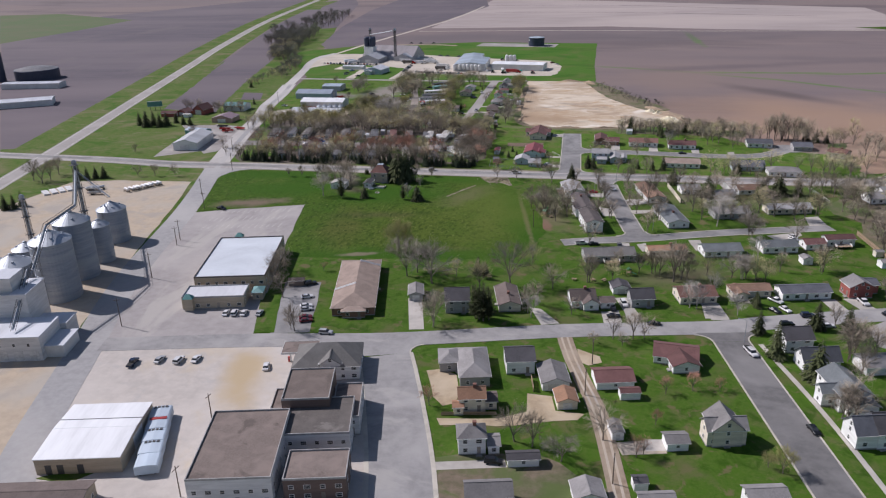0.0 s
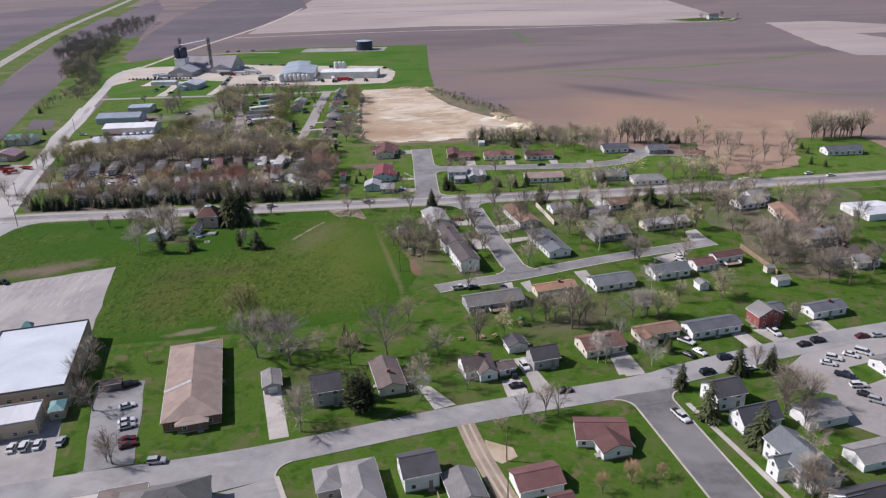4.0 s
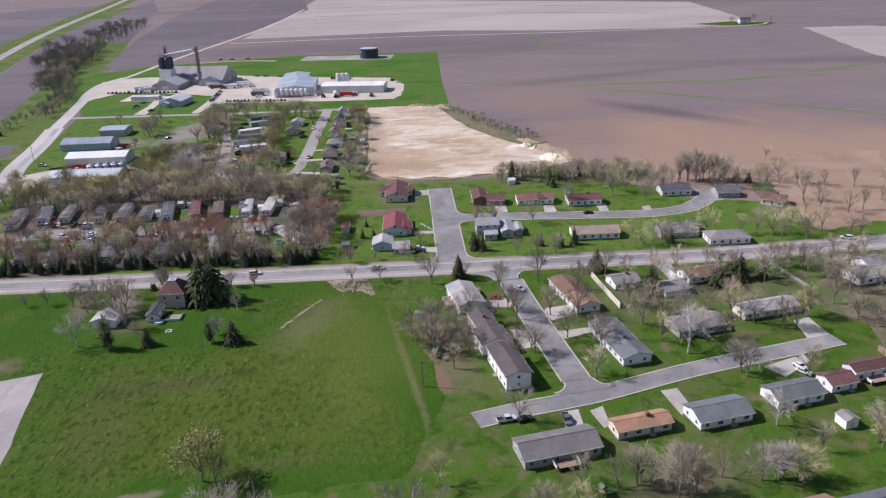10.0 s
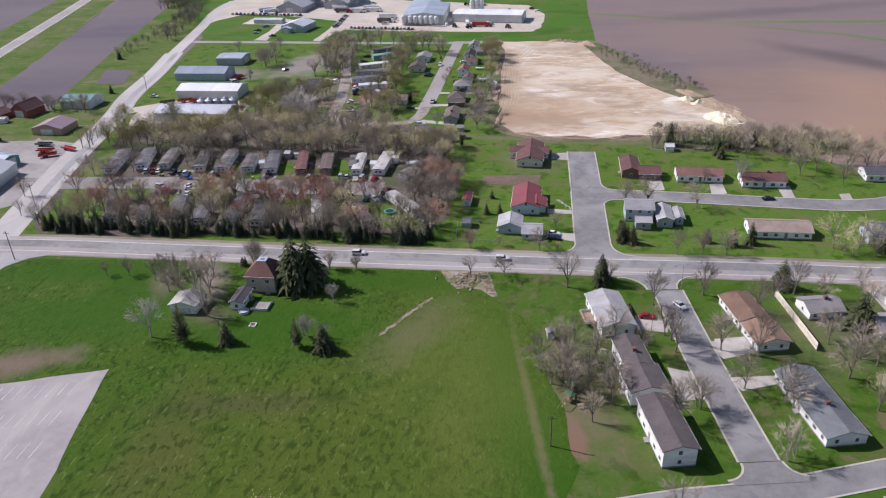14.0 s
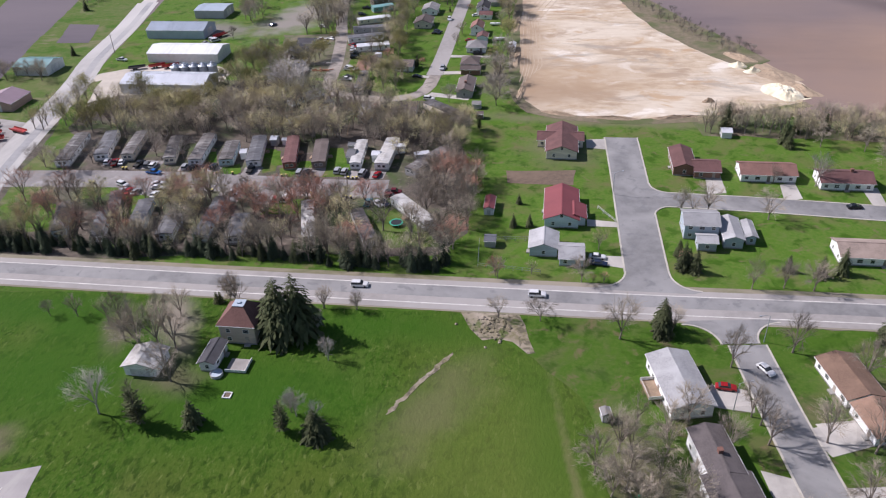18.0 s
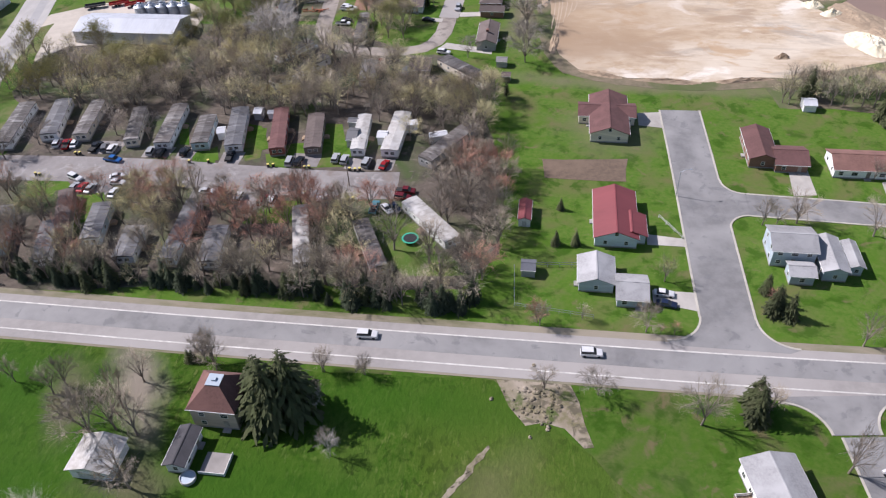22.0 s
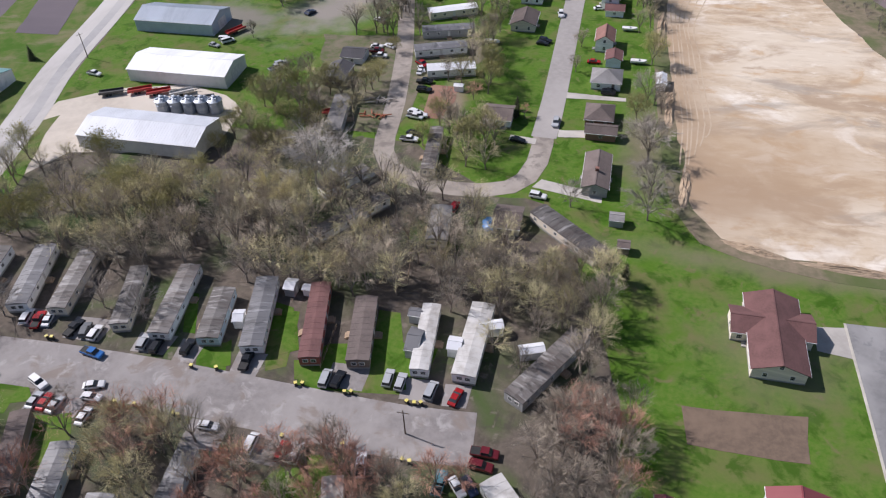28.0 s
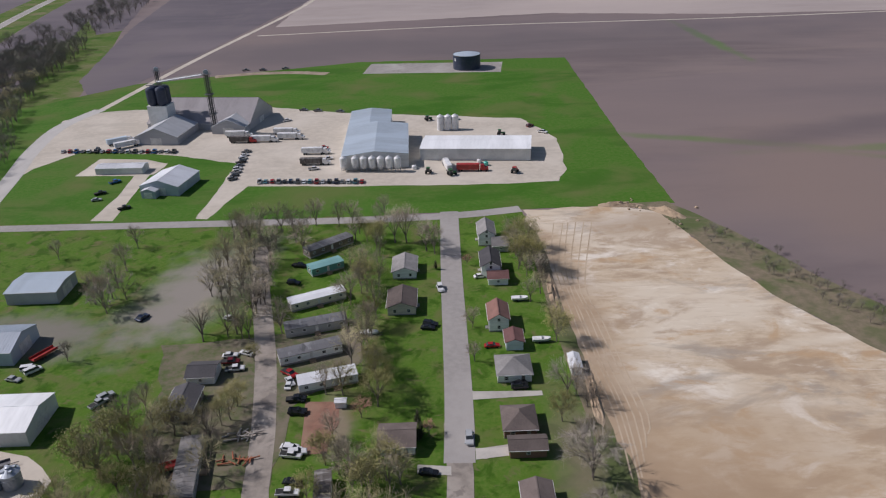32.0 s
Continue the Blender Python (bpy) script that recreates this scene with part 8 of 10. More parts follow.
# ---- groves ----
PARK = "trees of the trailer park"
woodland("woodland", "gray-brown leafless trees north of the homes", ("bare", "bare", "bare", "bud"), ((-200, 501), (-95, 503), (-98, 535), (-200, 528)), 44, 9.5, 13.5, 4.0, near=True)
woodland("woodland", "leafless and reddish trees between the southern homes", ("bare", "bare", "red", "bud"), ((-200, 426), (-88, 424), (-92, 457), (-205, 456)), 44, 9, 13, 4.4, 1.2, near=True)
grove(("bare",), ((-78, 430), (-63, 430), (-63, 478), (-80, 475)), 12, 8, 10, PARK, 4)
grove(("bare", "bare", "bud"), ((-90, 480), (-68, 482), (-72, 526), (-98, 510)), 12, 7, 9, PARK, 4)
plant("elm", ((-184.0, 485.5, 9), (-172.6, 484.0, 8), (-119.9, 459.0, 7), (-176.9, 460.0, 4), (-206.0, 478.5, 8), (-212.0, 470.0, 8), (-222.0, 474.0, 8)), PARK)
grove(("fir", "spruce", "fir", "fir"), ((-212, 419.5), (-64, 420), (-64, 425.5), (-212, 425.5)), 84, 4.2, 8.4, "evergreen row along the highway", 1.35)
woodland("woodland", "gray-brown leafless trees standing in the evergreen row", ("bare", "bare", "bud"), ((-216, 421), (-62, 421), (-62, 428), (-216, 428)), 34, 8, 12, 2.4)
woodland("woodland", "budding olive-brown wood behind the mobile homes", ("bud", "bud", "bare", "willow"), ((-248, 505), (-185, 503), (-176, 536), (-246, 538)), 46, 10, 14, 4)
woodland("woodland", "tan leafless and budding wood between the homes", ("bare", "bud", "bud"), ((-175, 506), (-88, 506), (-100, 541), (-170, 548)), 46, 11, 15, 4.2)
woodland("woodland", "leafless trees close behind the mobile homes", ("bare", "bud", "bare"), ((-205, 497), (-96, 499), (-96, 508), (-205, 506)), 26, 9, 13, 3.4)
woodland("woodland", "gray-brown leafless trees round the diagonal home", ("bare", "bare", "bare", "red"), ((-80, 426), (-62, 426), (-60, 484), (-78, 478)), 22, 10, 13, 3.5, near=True)
woodland("woodland", "gray-brown and budding trees beside the diagonal home", ("bare", "bare", "bud"), ((-92, 484), (-66, 488), (-68, 520), (-100, 515)), 22, 9, 13, 3.2, near=True)
woodland("woodland", "reddish and gray leafless trees between the southern homes", ("bare", "bare", "bud", "red"), ((-216, 425), (-84, 425), (-90, 456), (-216, 457)), 30, 10, 14, 4.4, 1.6)
woodland("woodland", "leafless trees along the dirt lane", ("bare", "bud"), ((-172, 630), (-154, 634), (-162, 716), (-180, 716)), 34, 11, 15, 2.8)
woodland("woodland", "leafless trees behind the northern homes", ("bare", "bud", "willow"), ((-128, 596), (-114, 596), (-118, 712), (-130, 712)), 22, 9, 14, 4)
woodland("woodland", "gray-brown and budding trees behind the machine sheds", ("bare", "bud", "willow", "bud"), ((-190, 545), (-148, 552), (-150, 594), (-186, 590)), 34, 8, 12, 4.0, near=True)
woodland("woodland", "budding trees inside the loop lane", ("bud", "willow", "bud"), ((-126, 556), (-104, 554), (-106, 575), (-128, 580)), 12, 8, 11, 3.5)
woodland("tree_clump", "tall leafless trees at the field edge", ("bare",), ((112, 506), (138, 506), (138, 514), (112, 514)), 10, 14, 19, 3)
woodland("tree_clump", "tall leafless trees at the field edge", ("bare",), ((222, 494), (262, 492), (264, 503), (226, 505)), 13, 14, 20, 3.5)
woodland("garden_trees", "leafless trees of the gardens along the highway", ("bare",), ((42, 384), (150, 378), (150, 400), (42, 399)), 24, 8, 12, 5, near=True)
woodland("garden_trees", "leafless trees behind the upper street", ("bare", "bare", "bud"), ((48, 340), (122, 352), (122, 376), (46, 362)), 14, 9, 13, 6, near=True)
woodland("garden_trees", "leafless trees of the back gardens", ("bare", "bud", "brush"), ((-22, 268), (80, 280), (80, 292), (-24, 286)), 6, 8, 12, 9)
woodland("garden_trees", "leafless trees north of the highway", ("bare", "brush"), ((66, 422), (150, 424), (150, 450), (66, 432)), 18, 8, 13, 4.5)
woodland("garden_trees", "leafless trees round the close", ("bare", "brush"), ((64, 490), (150, 482), (160, 506), (70, 512)), 26, 9, 14, 4.5)
woodland("garden_trees", "leafless trees beside the row houses", ("bare",), ((-22, 326), (-8, 326), (-14, 372), (-26, 372)), 5, 8, 10, 4)
woodland("thicket", "tangled thicket beside the sand pit", ("bud", "bare", "bare", "brush"), ((18, 517), (100, 514), (103, 530), (24, 530)), 84, 6, 11, 1.9)
plant("spruce", ((27, 522, 11), (52, 521, 8), (63, 524, 8), (75, 520, 7), (88, 524, 7)))
woodland("tree_belt", "budding tree belt beside the sand pit", ("bare", "bud", "bud"), ((-67, 634), (-60, 634), (-62, 700), (-69, 700)), 12, 8, 13, 4.5)
road("pit_edge", ((-59.5, 690), (-58.8, 640), (-57, 596), (-54.5, 562), (-51.5, 546), (-44, 534.5), (-27, 529.3), (-7, 527.3), (21, 531.8), (37, 537.3), (52, 543.5), (64, 549)), 4.6, "weedy_bank", 0.0935, "weedy trampled edge of the sand pit")
woodland("woodlot", "sparse leafless woodlot behind the houses", ("bare",), ((120, 298), (162, 300), (168, 372), (120, 350)), 26, 9, 13, 5.2, near=True)
woodland("roadside_scrub", "leafless scrub along the gravel road", ("hedge", "hedge", "bud"), ((-326, 730), (-308, 730), (-330, 842), (-352, 860)), 46, 6, 10, 2.8)
woodland("hedgerow", "dense leafless hedgerow beside the ploughed field", ("hedge", "hedge", "bud"), ((-378, 850), (-344, 850), (-396, 1004), (-430, 1004)), 110, 9, 14, 2.4)
woodland("hedgerow", "dense gray hedgerow of leafless trees far off", ("hedge",), ((-452, 1004), (-396, 1004), (-420, 1150), (-486, 1150)), 170, 10, 16, 2.6)
woodland("hedgerow", "far gray belt of trees across the fields", ("hedge",), ((-510, 1150), (-424, 1150), (-478, 1500), (-530, 1500)), 100, 10, 16, 5)
woodland("roadside_scrub", "gray-green shrubs along the road verge", ("hedge", "bud", "hedge"), ((-328, 681), (-319, 681), (-340, 865), (-351, 865)), 44, 4, 8, 2.6)
grove(("bare",), ((-275, 555), (-330, 560), (-330, 566), (-280, 566)), 11, 7, 9, "row of trees behind the sheds", 3)
woodland("bank_scrub", "low scrub on the spoil bank", ("hedge",), ((-6, 706), (44, 605), (58, 612), (16, 700)), 80, 2.0, 4.5, 1.6)

woodland("garden_trees", "gray-brown leafless trees over leaf litter", ("bare", "bare", "brush"), ((118, 372), (160, 372), (165, 402), (122, 402)), 14, 9, 12, 5)
woodland("garden_trees", "leafless scrub and trees beside the field", ("bare", "bare", "brush"), ((150, 440), (212, 440), (205, 500), (152, 508)), 16, 9, 13, 6)

# ---- grain elevator in town ----
def grain_bin(x, y, r, h, label="tall corrugated galvanised steel grain bin", seg=36):
    b = thing("grain_bin", label, "grain bin", "grain bins", pose(x, y, 0.08))
    n = max(4, int(h / 0.9))
    rows = []
    for i in range(n):
        z = h * i / n
        rows += [(r, z), (r + 0.05, z + 0.25 * h / n), (r, z + 0.5 * h / n), (r + 0.05, z + 0.75 * h / n)]
    part("body", rings(bmesh.new(), rows + [(r, h)], seg), "aged_galvanised", b)
    for i in range(1, n // 3 + 1):
        part("hoop", rings(bmesh.new(), [(r + 0.04, 0), (r + 0.12, 0.03), (r + 0.12, 0.12), (r + 0.04, 0.15)], seg, False), "aged_galvanised", b, at=pose(0, 0, h * i * 3 / n - 0.3))
    rh = r * 0.52
    part("roof", rings(bmesh.new(), [(r + 0.25, h - 0.05), (r + 0.25, h + 0.05), (0.6, h + rh), (0.6, h + rh + 0.35), (0.1, h + rh + 0.5)], seg), "galvanised", b)
    ribs = bmesh.new()
    for i in range(seg // 2):
        a = 4 * math.pi * i / seg
        tube(ribs, ((r + 0.2) * math.cos(a), (r + 0.2) * math.sin(a), h + 0.08), (0.6 * math.cos(a), 0.6 * math.sin(a), h + rh + 0.04), 0.05, 0.04, 4)
    part("roof_ribs", ribs, "galvanised", b)
    if h > 8:
        lad = bmesh.new()
        for s in (-0.25, 0.25):
            tube(lad, (s, -r - 0.3, 0), (s, -r - 0.3, h + 0.6), 0.04)
        for i in range(int(h / 0.6)):
            tube(lad, (-0.25, -r - 0.3, 0.4 + i * 0.6), (0.25, -r - 0.3, 0.4 + i * 0.6), 0.025, 0.025, 4)
        part("ladder", lad, "dark_steel", b)
    for i in range(4):
        a = 0.8 + i * 1.57
        part("roof_vent", boxes((-0.35, -0.35, -0.2, 0.35, 0.35, 0.55)), "galvanised", b, at=pose(r * 0.6 * math.cos(a), r * 0.6 * math.sin(a), h + rh * 0.42))
    return b


for _x, _y, _r, _h in ((-194.4, 225.7, 7.3, 23), (-199.5, 245.0, 7.0, 23.5), (-199.7, 260.7, 4.3, 16), (-209.2, 283.8, 6.2, 15), (-214.0, 226.5, 7.2, 12), (-224, 246, 5.2, 10), (-228, 232, 5, 9)):
    grain_bin(_x, _y, _r, _h)


def lattice(name, label, x, y, h, w=1.6, material="dark_steel", head=2.4):
    """A bucket-elevator tower: four posts, braces, platforms, leg casings and a head."""
    t = thing(name, label, "tower", at=pose(x, y, 0))
    braces = bmesh.new()
    for sx in (-1, 1):
        for sy in (-1, 1):
            post = bmesh.new()
            tube(post, (sx * w / 2, sy * w / 2, 0), (sx * w / 2, sy * w / 2, h), 0.16, 0.13, 4)
            part("post", post, material, t)
    n = int(h / 2.4)
    for i in range(n):
        z0, z1 = h * i / n, h * (i + 1) / n
        for s in (-1, 1):
            tube(braces, (-w / 2, s * w / 2, z0), (w / 2, s * w / 2, z1), 0.06, 0.06, 4)
            tube(braces, (s * w / 2, -w / 2, z1), (s * w / 2, w / 2, z0), 0.06, 0.06, 4)
            tube(braces, (-w / 2, s * w / 2, z1), (w / 2, s * w / 2, z1), 0.06, 0.06, 4)
    part("braces", braces, material, t)
    part("leg_casing", boxes((-0.75, -0.3, 0, -0.2, 0.3, h + 0.5), (0.2, -0.3, 0, 0.75, 0.3, h + 0.5)), "galvanised" if y < 500 else "dark_steel", t)
    for i in range(1, 4):
        z = h * i / 3
        part("platform", boxes((-w * 0.95, -w * 0.95, z - 0.1, w * 0.95, w * 0.95, z), (-w * 0.95, -w * 0.95, z + 0.9, w * 0.95, -w * 0.95 + 0.06, z + 1.0), (-w * 0.95, w * 0.95 - 0.06, z + 0.9, w * 0.95, w * 0.95, z + 1.0)), material, t)
    hd = rings(bmesh.new(), [(head * 0.4, -0.4), (head * 0.5, -0.3), (head * 0.5, 0.3), (head * 0.4, 0.4)], 16)
    bmesh.ops.rotate(hd, verts=hd.verts, matrix=Matrix.Rotation(radians(90), 3, "X"))
    part("head", hd, "galvanised", t, at=pose(0, 0, h + 1.0))
    return t


def conveyor(a, b, label, skin="galvanised"):
    """A trussed catwalk with a boxed conveyor between two points."""
    a, b = Vector(a), Vector(b)
    t = thing("conveyor", label, "conveyor", at=pose(a.x, a.y, 0))
    o = Vector((a.x, a.y, 0))
    a, b = a - o, b - o
    bm, case = bmesh.new(), bmesh.new()
    d = (b - a)
    side = Vector((-d.y, d.x, 0)).normalized() * 0.7
    up = Vector((0, 0, 1.3))
    for s in (side, -side):
        tube(bm, a + s, b + s, 0.09, 0.09, 4)
        tube(bm, a + s + up, b + s + up, 0.09, 0.09, 4)
        n = max(3, int(d.length / 2))
        for i in range(n):
            tube(bm, a + d * (i / n) + s, a + d * ((i + 1) / n) + s + up, 0.05, 0.05, 4)
    tube(case, a + up * 0.35, b + up * 0.35, 0.45, 0.45, 4)
    part("truss", bm, "dark_steel", t)
    part("casing", case, skin, t)
    return t


lattice("elevator_tower", "tall galvanised bucket elevator leg beside grain bins", -228, 290, 33, 1.8)
lattice("elevator_tower", "galvanised bucket elevator leg with a head platform", -238, 266, 24, 1.6)
conveyor((-228, 290, 30), (-197, 246, 29), "sloping overhead grain conveyor above the bins")
conveyor((-197, 246, 29), (-194, 225, 28.5), "overhead grain conveyor between bin roofs")
conveyor((-228, 290, 30), (-209, 284, 20), "short grain conveyor to a bin roof")
conveyor((-194, 225, 28.5), (-186, 205, 20), "overhead grain conveyor to the elevator house")

ele = thing("elevator_house", "white painted concrete grain elevator with lower annexes", "grain elevator", at=pose(-184, 196, 0, 0, 0, 12.5))
part("headhouse", boxes((-13, -4, 0, 3, 9, 17), (-9, -2, 17, -2, 6, 22)), "concrete_white", ele)
part("annex", boxes((-8, -18, 0, 12, -4.02, 8.5)), "concrete_white", ele)
part("annex", boxes((3.02, -4, 0, 14, 4, 6)), "concrete_white", ele)
part("scale_shed", boxes((12.02, -16, 0, 18, -5, 4.2)), "white_metal_wall", ele)
part("roof", boxes((-13.3, -4.3, 17.02, -9.05, 9.3, 17.3), (-1.95, -4.3, 17.02, 3.3, 9.3, 17.3), (-9.0, -2.3, 22.02, -1.7, 6.3, 22.3), (-8.3, -18.3, 8.52, 12.3, -4.05, 8.8), (3.05, -3.98, 6.02, 14.3, 4.3, 6.3), (12.05, -16.3, 4.22, 18.3, -4.7, 4.4)), "pale_metal", ele)
for _i in range(4):
    add_window(ele, pose(-5.5 + 4.6 * _i, -18.03, 5.2), 1.0, 1.2)
    part("loading_door", boxes((-1.5, -0.08, 0.05, 1.5, 0.08, 3.6)), "door_white", ele, at=pose(-5.5 + 5.0 * _i, -18.06, 0))
conveyor((-188, 205, 20), (-178, 182, 9.5), "inclined grain spout to the annex roof")

# ---- grain plant in the north ----
lattice("elevator_tower", "tall bucket elevator tower at the grain plant", -225, 859, 34, 2.6, head=3)
pt = thing("storage_tower", "white steel tower with dark blue overhead bins", "tower", at=pose(-258.5, 871, 0, 0, 0, -8))
part("shaft", boxes((-6, -5, 0, 6, 5, 15)), "white_metal_wall", pt)
for _sx in (-3.0, 3.0):
    for _sy in (-2.6, 2.6):
        part("overhead_bin", rings(bmesh.new(), [(1.8, 15.02), (2.9, 16.4), (2.9, 24.2), (2.3, 25.3), (0.4, 26)], 18, centre=(_sx, _sy)), "navy_tank", pt)
part("catwalk", boxes((-6.5, -0.7, 26.02, 6.5, 0.7, 26.2), (-6.5, -0.75, 27.1, 6.5, -0.68, 27.2), (-6.5, 0.68, 27.1, 6.5, 0.75, 27.2)), "dark_steel", pt)
lattice("head_frame", "dark steel head frame on the storage tower", -259.5, 877.5, 33, 2.2, head=2.6)
conveyor((-258, 871, 27.5), (-225, 859, 33.5), "overhead conveyor bridge between the towers", "slate_blue_metal")


def feed_silo(x, y, r, h, label, legs=True):
    s = thing("storage_tank", label, "tank", "white tanks of the plant", pose(x, y, 0.1))
    b = 1.6 if legs else 0.05
    part("body", rings(bmesh.new(), ([(0.3, b * 0.5), (r, b + 0.8)] if legs else [(r, 0.02)]) + [(r, h - 0.6), (r * 0.85, h - 0.25), (r * 0.3, h + 0.35)], 20), "white_plastic", s)
    part("lid", rings(bmesh.new(), [(r * 0.28, h + 0.36), (r * 0.28, h + 0.55)], 12), "white_plastic", s)
    if legs:
        for i in range(4):
            a = 0.785 + i * 1.571
            tb = bmesh.new()
            tube(tb, (r * 0.92 * math.cos(a), r * 0.92 * math.sin(a), 0), (r * 0.96 * math.cos(a), r * 0.96 * math.sin(a), b + 1.0), 0.09)
            part("leg", tb, "galvanised", s)


for _i in range(7):
    feed_silo(-142.3 + (0 if not _i else 1.6) + 4.15 * _i, 783.6 - 0.5 * _i, 1.75, 7.2, "white hopper tank on steel legs")
for _x in (-94.7, -90.6, -86.5):
    feed_silo(_x, 846, 2.0, 8.4, "upright white liquid storage tank", False)
tk = thing("round_tank", "large black steel storage tank on a gravel pad", "tank", at=pose(-74, 1003, 0.05))
part("body", rings(bmesh.new(), [(10.2, 0), (10.2, 3.3), (10.3, 3.35), (10.3, 3.45), (10.2, 3.5), (10.2, 6.8), (10.3, 6.85), (10.3, 6.95), (10.2, 7.0), (10.2, 10.4)], 48), "navy_tank", tk)
part("rim", rings(bmesh.new(), [(10.35, 10.1), (10.45, 10.15), (10.45, 10.5), (10.35, 10.55)], 48, False), "gray_metal", tk)
part("roof", rings(bmesh.new(), [(10.0, 10.42), (6, 10.9), (0.5, 11.2)], 48), "blue_metal", tk)
part("marking", boxes((-2.0, -10.32, 6.5, -0.8, -10.0, 8.4)), "trim_white", tk, at=pose(0, 0, 0, 0, 0, -50))
for _x, _y in ((-214.5, 570.1), (-210.2, 570.8), (-205.9, 571.5), (-201.6, 572.2), (-197.3, 572.9)):
    grain_bin(_x, _y, 2.2, 4.2, "small galvanised hopper grain bin", 20)


def nurse_tank(x, y, rot):
    """A white pressure tank lying on a four-wheeled running gear."""
    t = thing("nurse_tank", "white pressure tank on a farm running gear", "tank", "white tanks of the grain yard", pose(x, y, 0.08, 0, 0, rot))
    bm = rings(bmesh.new(), [(0.2, -2.3), (0.62, -2.1), (0.72, -1.8), (0.72, 1.8), (0.62, 2.1), (0.2, 2.3)], 14)
    bmesh.ops.rotate(bm, verts=bm.verts, matrix=Matrix.Rotation(radians(90), 3, "Y"))
    part("tank_shell", bm, "white_plastic", t, at=pose(0, 0, 1.55))
    part("frame", boxes((-2.2, -0.5, 0.72, 2.2, -0.4, 0.9), (-2.2, 0.4, 0.72, 2.2, 0.5, 0.9), (2.2, -0.06, 0.6, 3.4, 0.06, 0.72)), "dark_steel", t)
    for wx in (-1.5, 1.5):
        for wy in (-0.75, 0.75):
            wm = rings(bmesh.new(), [(0.2, -0.12), (0.38, -0.12), (0.38, 0.12), (0.2, 0.12)], 10)
            bmesh.ops.rotate(wm, verts=wm.verts, matrix=Matrix.Rotation(radians(90), 3, "X"))
            part("wheel", wm, "rubber", t, at=pose(wx, wy, 0.38))


for _i in range(9):
    nurse_tank(-247.5 + 1.35 * _i + (0.5 if _i % 3 else 0), 352.0 + 1.75 * _i, 150 + 9 * (_i % 2))
for _i in range(3):
    nurse_tank(-270 + 2.6 * _i, 352 + 1.0 * _i, 60)
for _i in range(5):
    sl = thing("slab_stack", "low stack of pale slabs on the grain yard", "slab stack", "slab stacks", pose(-291 + 2.6 * _i, 343 + 3.0 * _i, 0.05, 0, 0, 48))
    for _k in range(3):
        part("slab", boxes((-1.5, -4.4 + 3.0 * _k, 0, 1.5, -1.6 + 3.0 * _k, 0.9)), "white_block", sl)


# ---- trucks, trailers, boats and machines ----
def wheel_set(parent, spots, r=0.5, w=0.3):
    for x, y in spots:
        wm = rings(bmesh.new(), [(r * 0.5, -w / 2), (r, -w / 2), (r, w / 2), (r * 0.5, w / 2)], 12)
        bmesh.ops.rotate(wm, verts=wm.verts, matrix=Matrix.Rotation(radians(90), 3, "X"))
        part("wheel", wm, "rubber", parent, at=pose(x, y, r))


def semi_truck(x, y, rot, cab="white", box="white_plastic", words="white semi truck with a long trailer"):
    t = thing("semi_truck", words, "truck", "trucks", pose(x, y, 0.1, 0, 0, rot))
    tr = prism(bmesh.new(), [(-7.5, 1.2), (-7.5, 3.6), (3.5, 3.6), (3.5, 1.2), (2.6, 0.9), (-6.6, 0.9)], -1.25, 1.25)
    bmesh.ops.recalc_face_normals(tr, faces=tr.faces)
    part("trailer", tr, box, t)
    cb = prism(bmesh.new(), [(3.9, 0.6), (3.9, 3.2), (5.6, 3.2), (6.1, 2.1), (7.6, 1.9), (7.8, 0.6)], -1.15, 1.15)
    bmesh.ops.recalc_face_normals(cb, faces=cb.faces)
    part("cab", cb, "paint_" + cab, t)
    part("windscreen", boxes((5.55, -1.0, 2.2, 5.95, 1.0, 3.0)), "glass_dark", t)
    wheel_set(t, [(a, s) for a in (-6.2, -5.0, 3.0, 4.2, 6.8) for s in (-1.1, 1.1)])


for _r in ((-209, 848, -4), (-204, 837, -6, "red", "rust_metal", "red semi truck with a worn grain trailer"), (-192, 837, -6), (-178, 840, -6), (-182, 850, -5), (-80, 777, -5, "red", "machine_red", "red tanker truck on the yard"),
           (-262, 882, 40, "white", "rust_metal", "semi truck with an open grain trailer"), (-256, 874, 38, "black", "rust_metal", "dark semi truck with an open grain trailer"), (-92, 783, 100), (-158, 795, -3, "white", "rust_metal", "white truck with a flat trailer"), (-160, 812, -3), (-268, 838, 35, "white", "white_plastic", "white semi truck with a tank trailer"), (-275, 845, 35, "white", "pale_blue_metal", "white semi truck with a pale trailer")):
    semi_truck(*_r)


def flat_trailer(x, y, rot, material="rust_metal", words="old farm trailer parked on gravel", L=8.0):
    t = thing("farm_trailer", words, "trailer", "farm trailers", pose(x, y, 0.1, 0, 0, rot))
    part("bed", boxes((-L / 2, -1.2, 0.9, L / 2, 1.2, 1.1), (-L / 2, -1.2, 1.1, L / 2, -1.1, 1.7), (-L / 2, 1.1, 1.1, L / 2, 1.2, 1.7)), material, t)
    part("drawbar", boxes((L / 2, -0.08, 0.7, L / 2 + 1.8, 0.08, 0.85)), "dark_steel", t)
    wheel_set(t, [(a, s) for a in (-1.5, -0.3) for s in (-1.05, 1.05)])


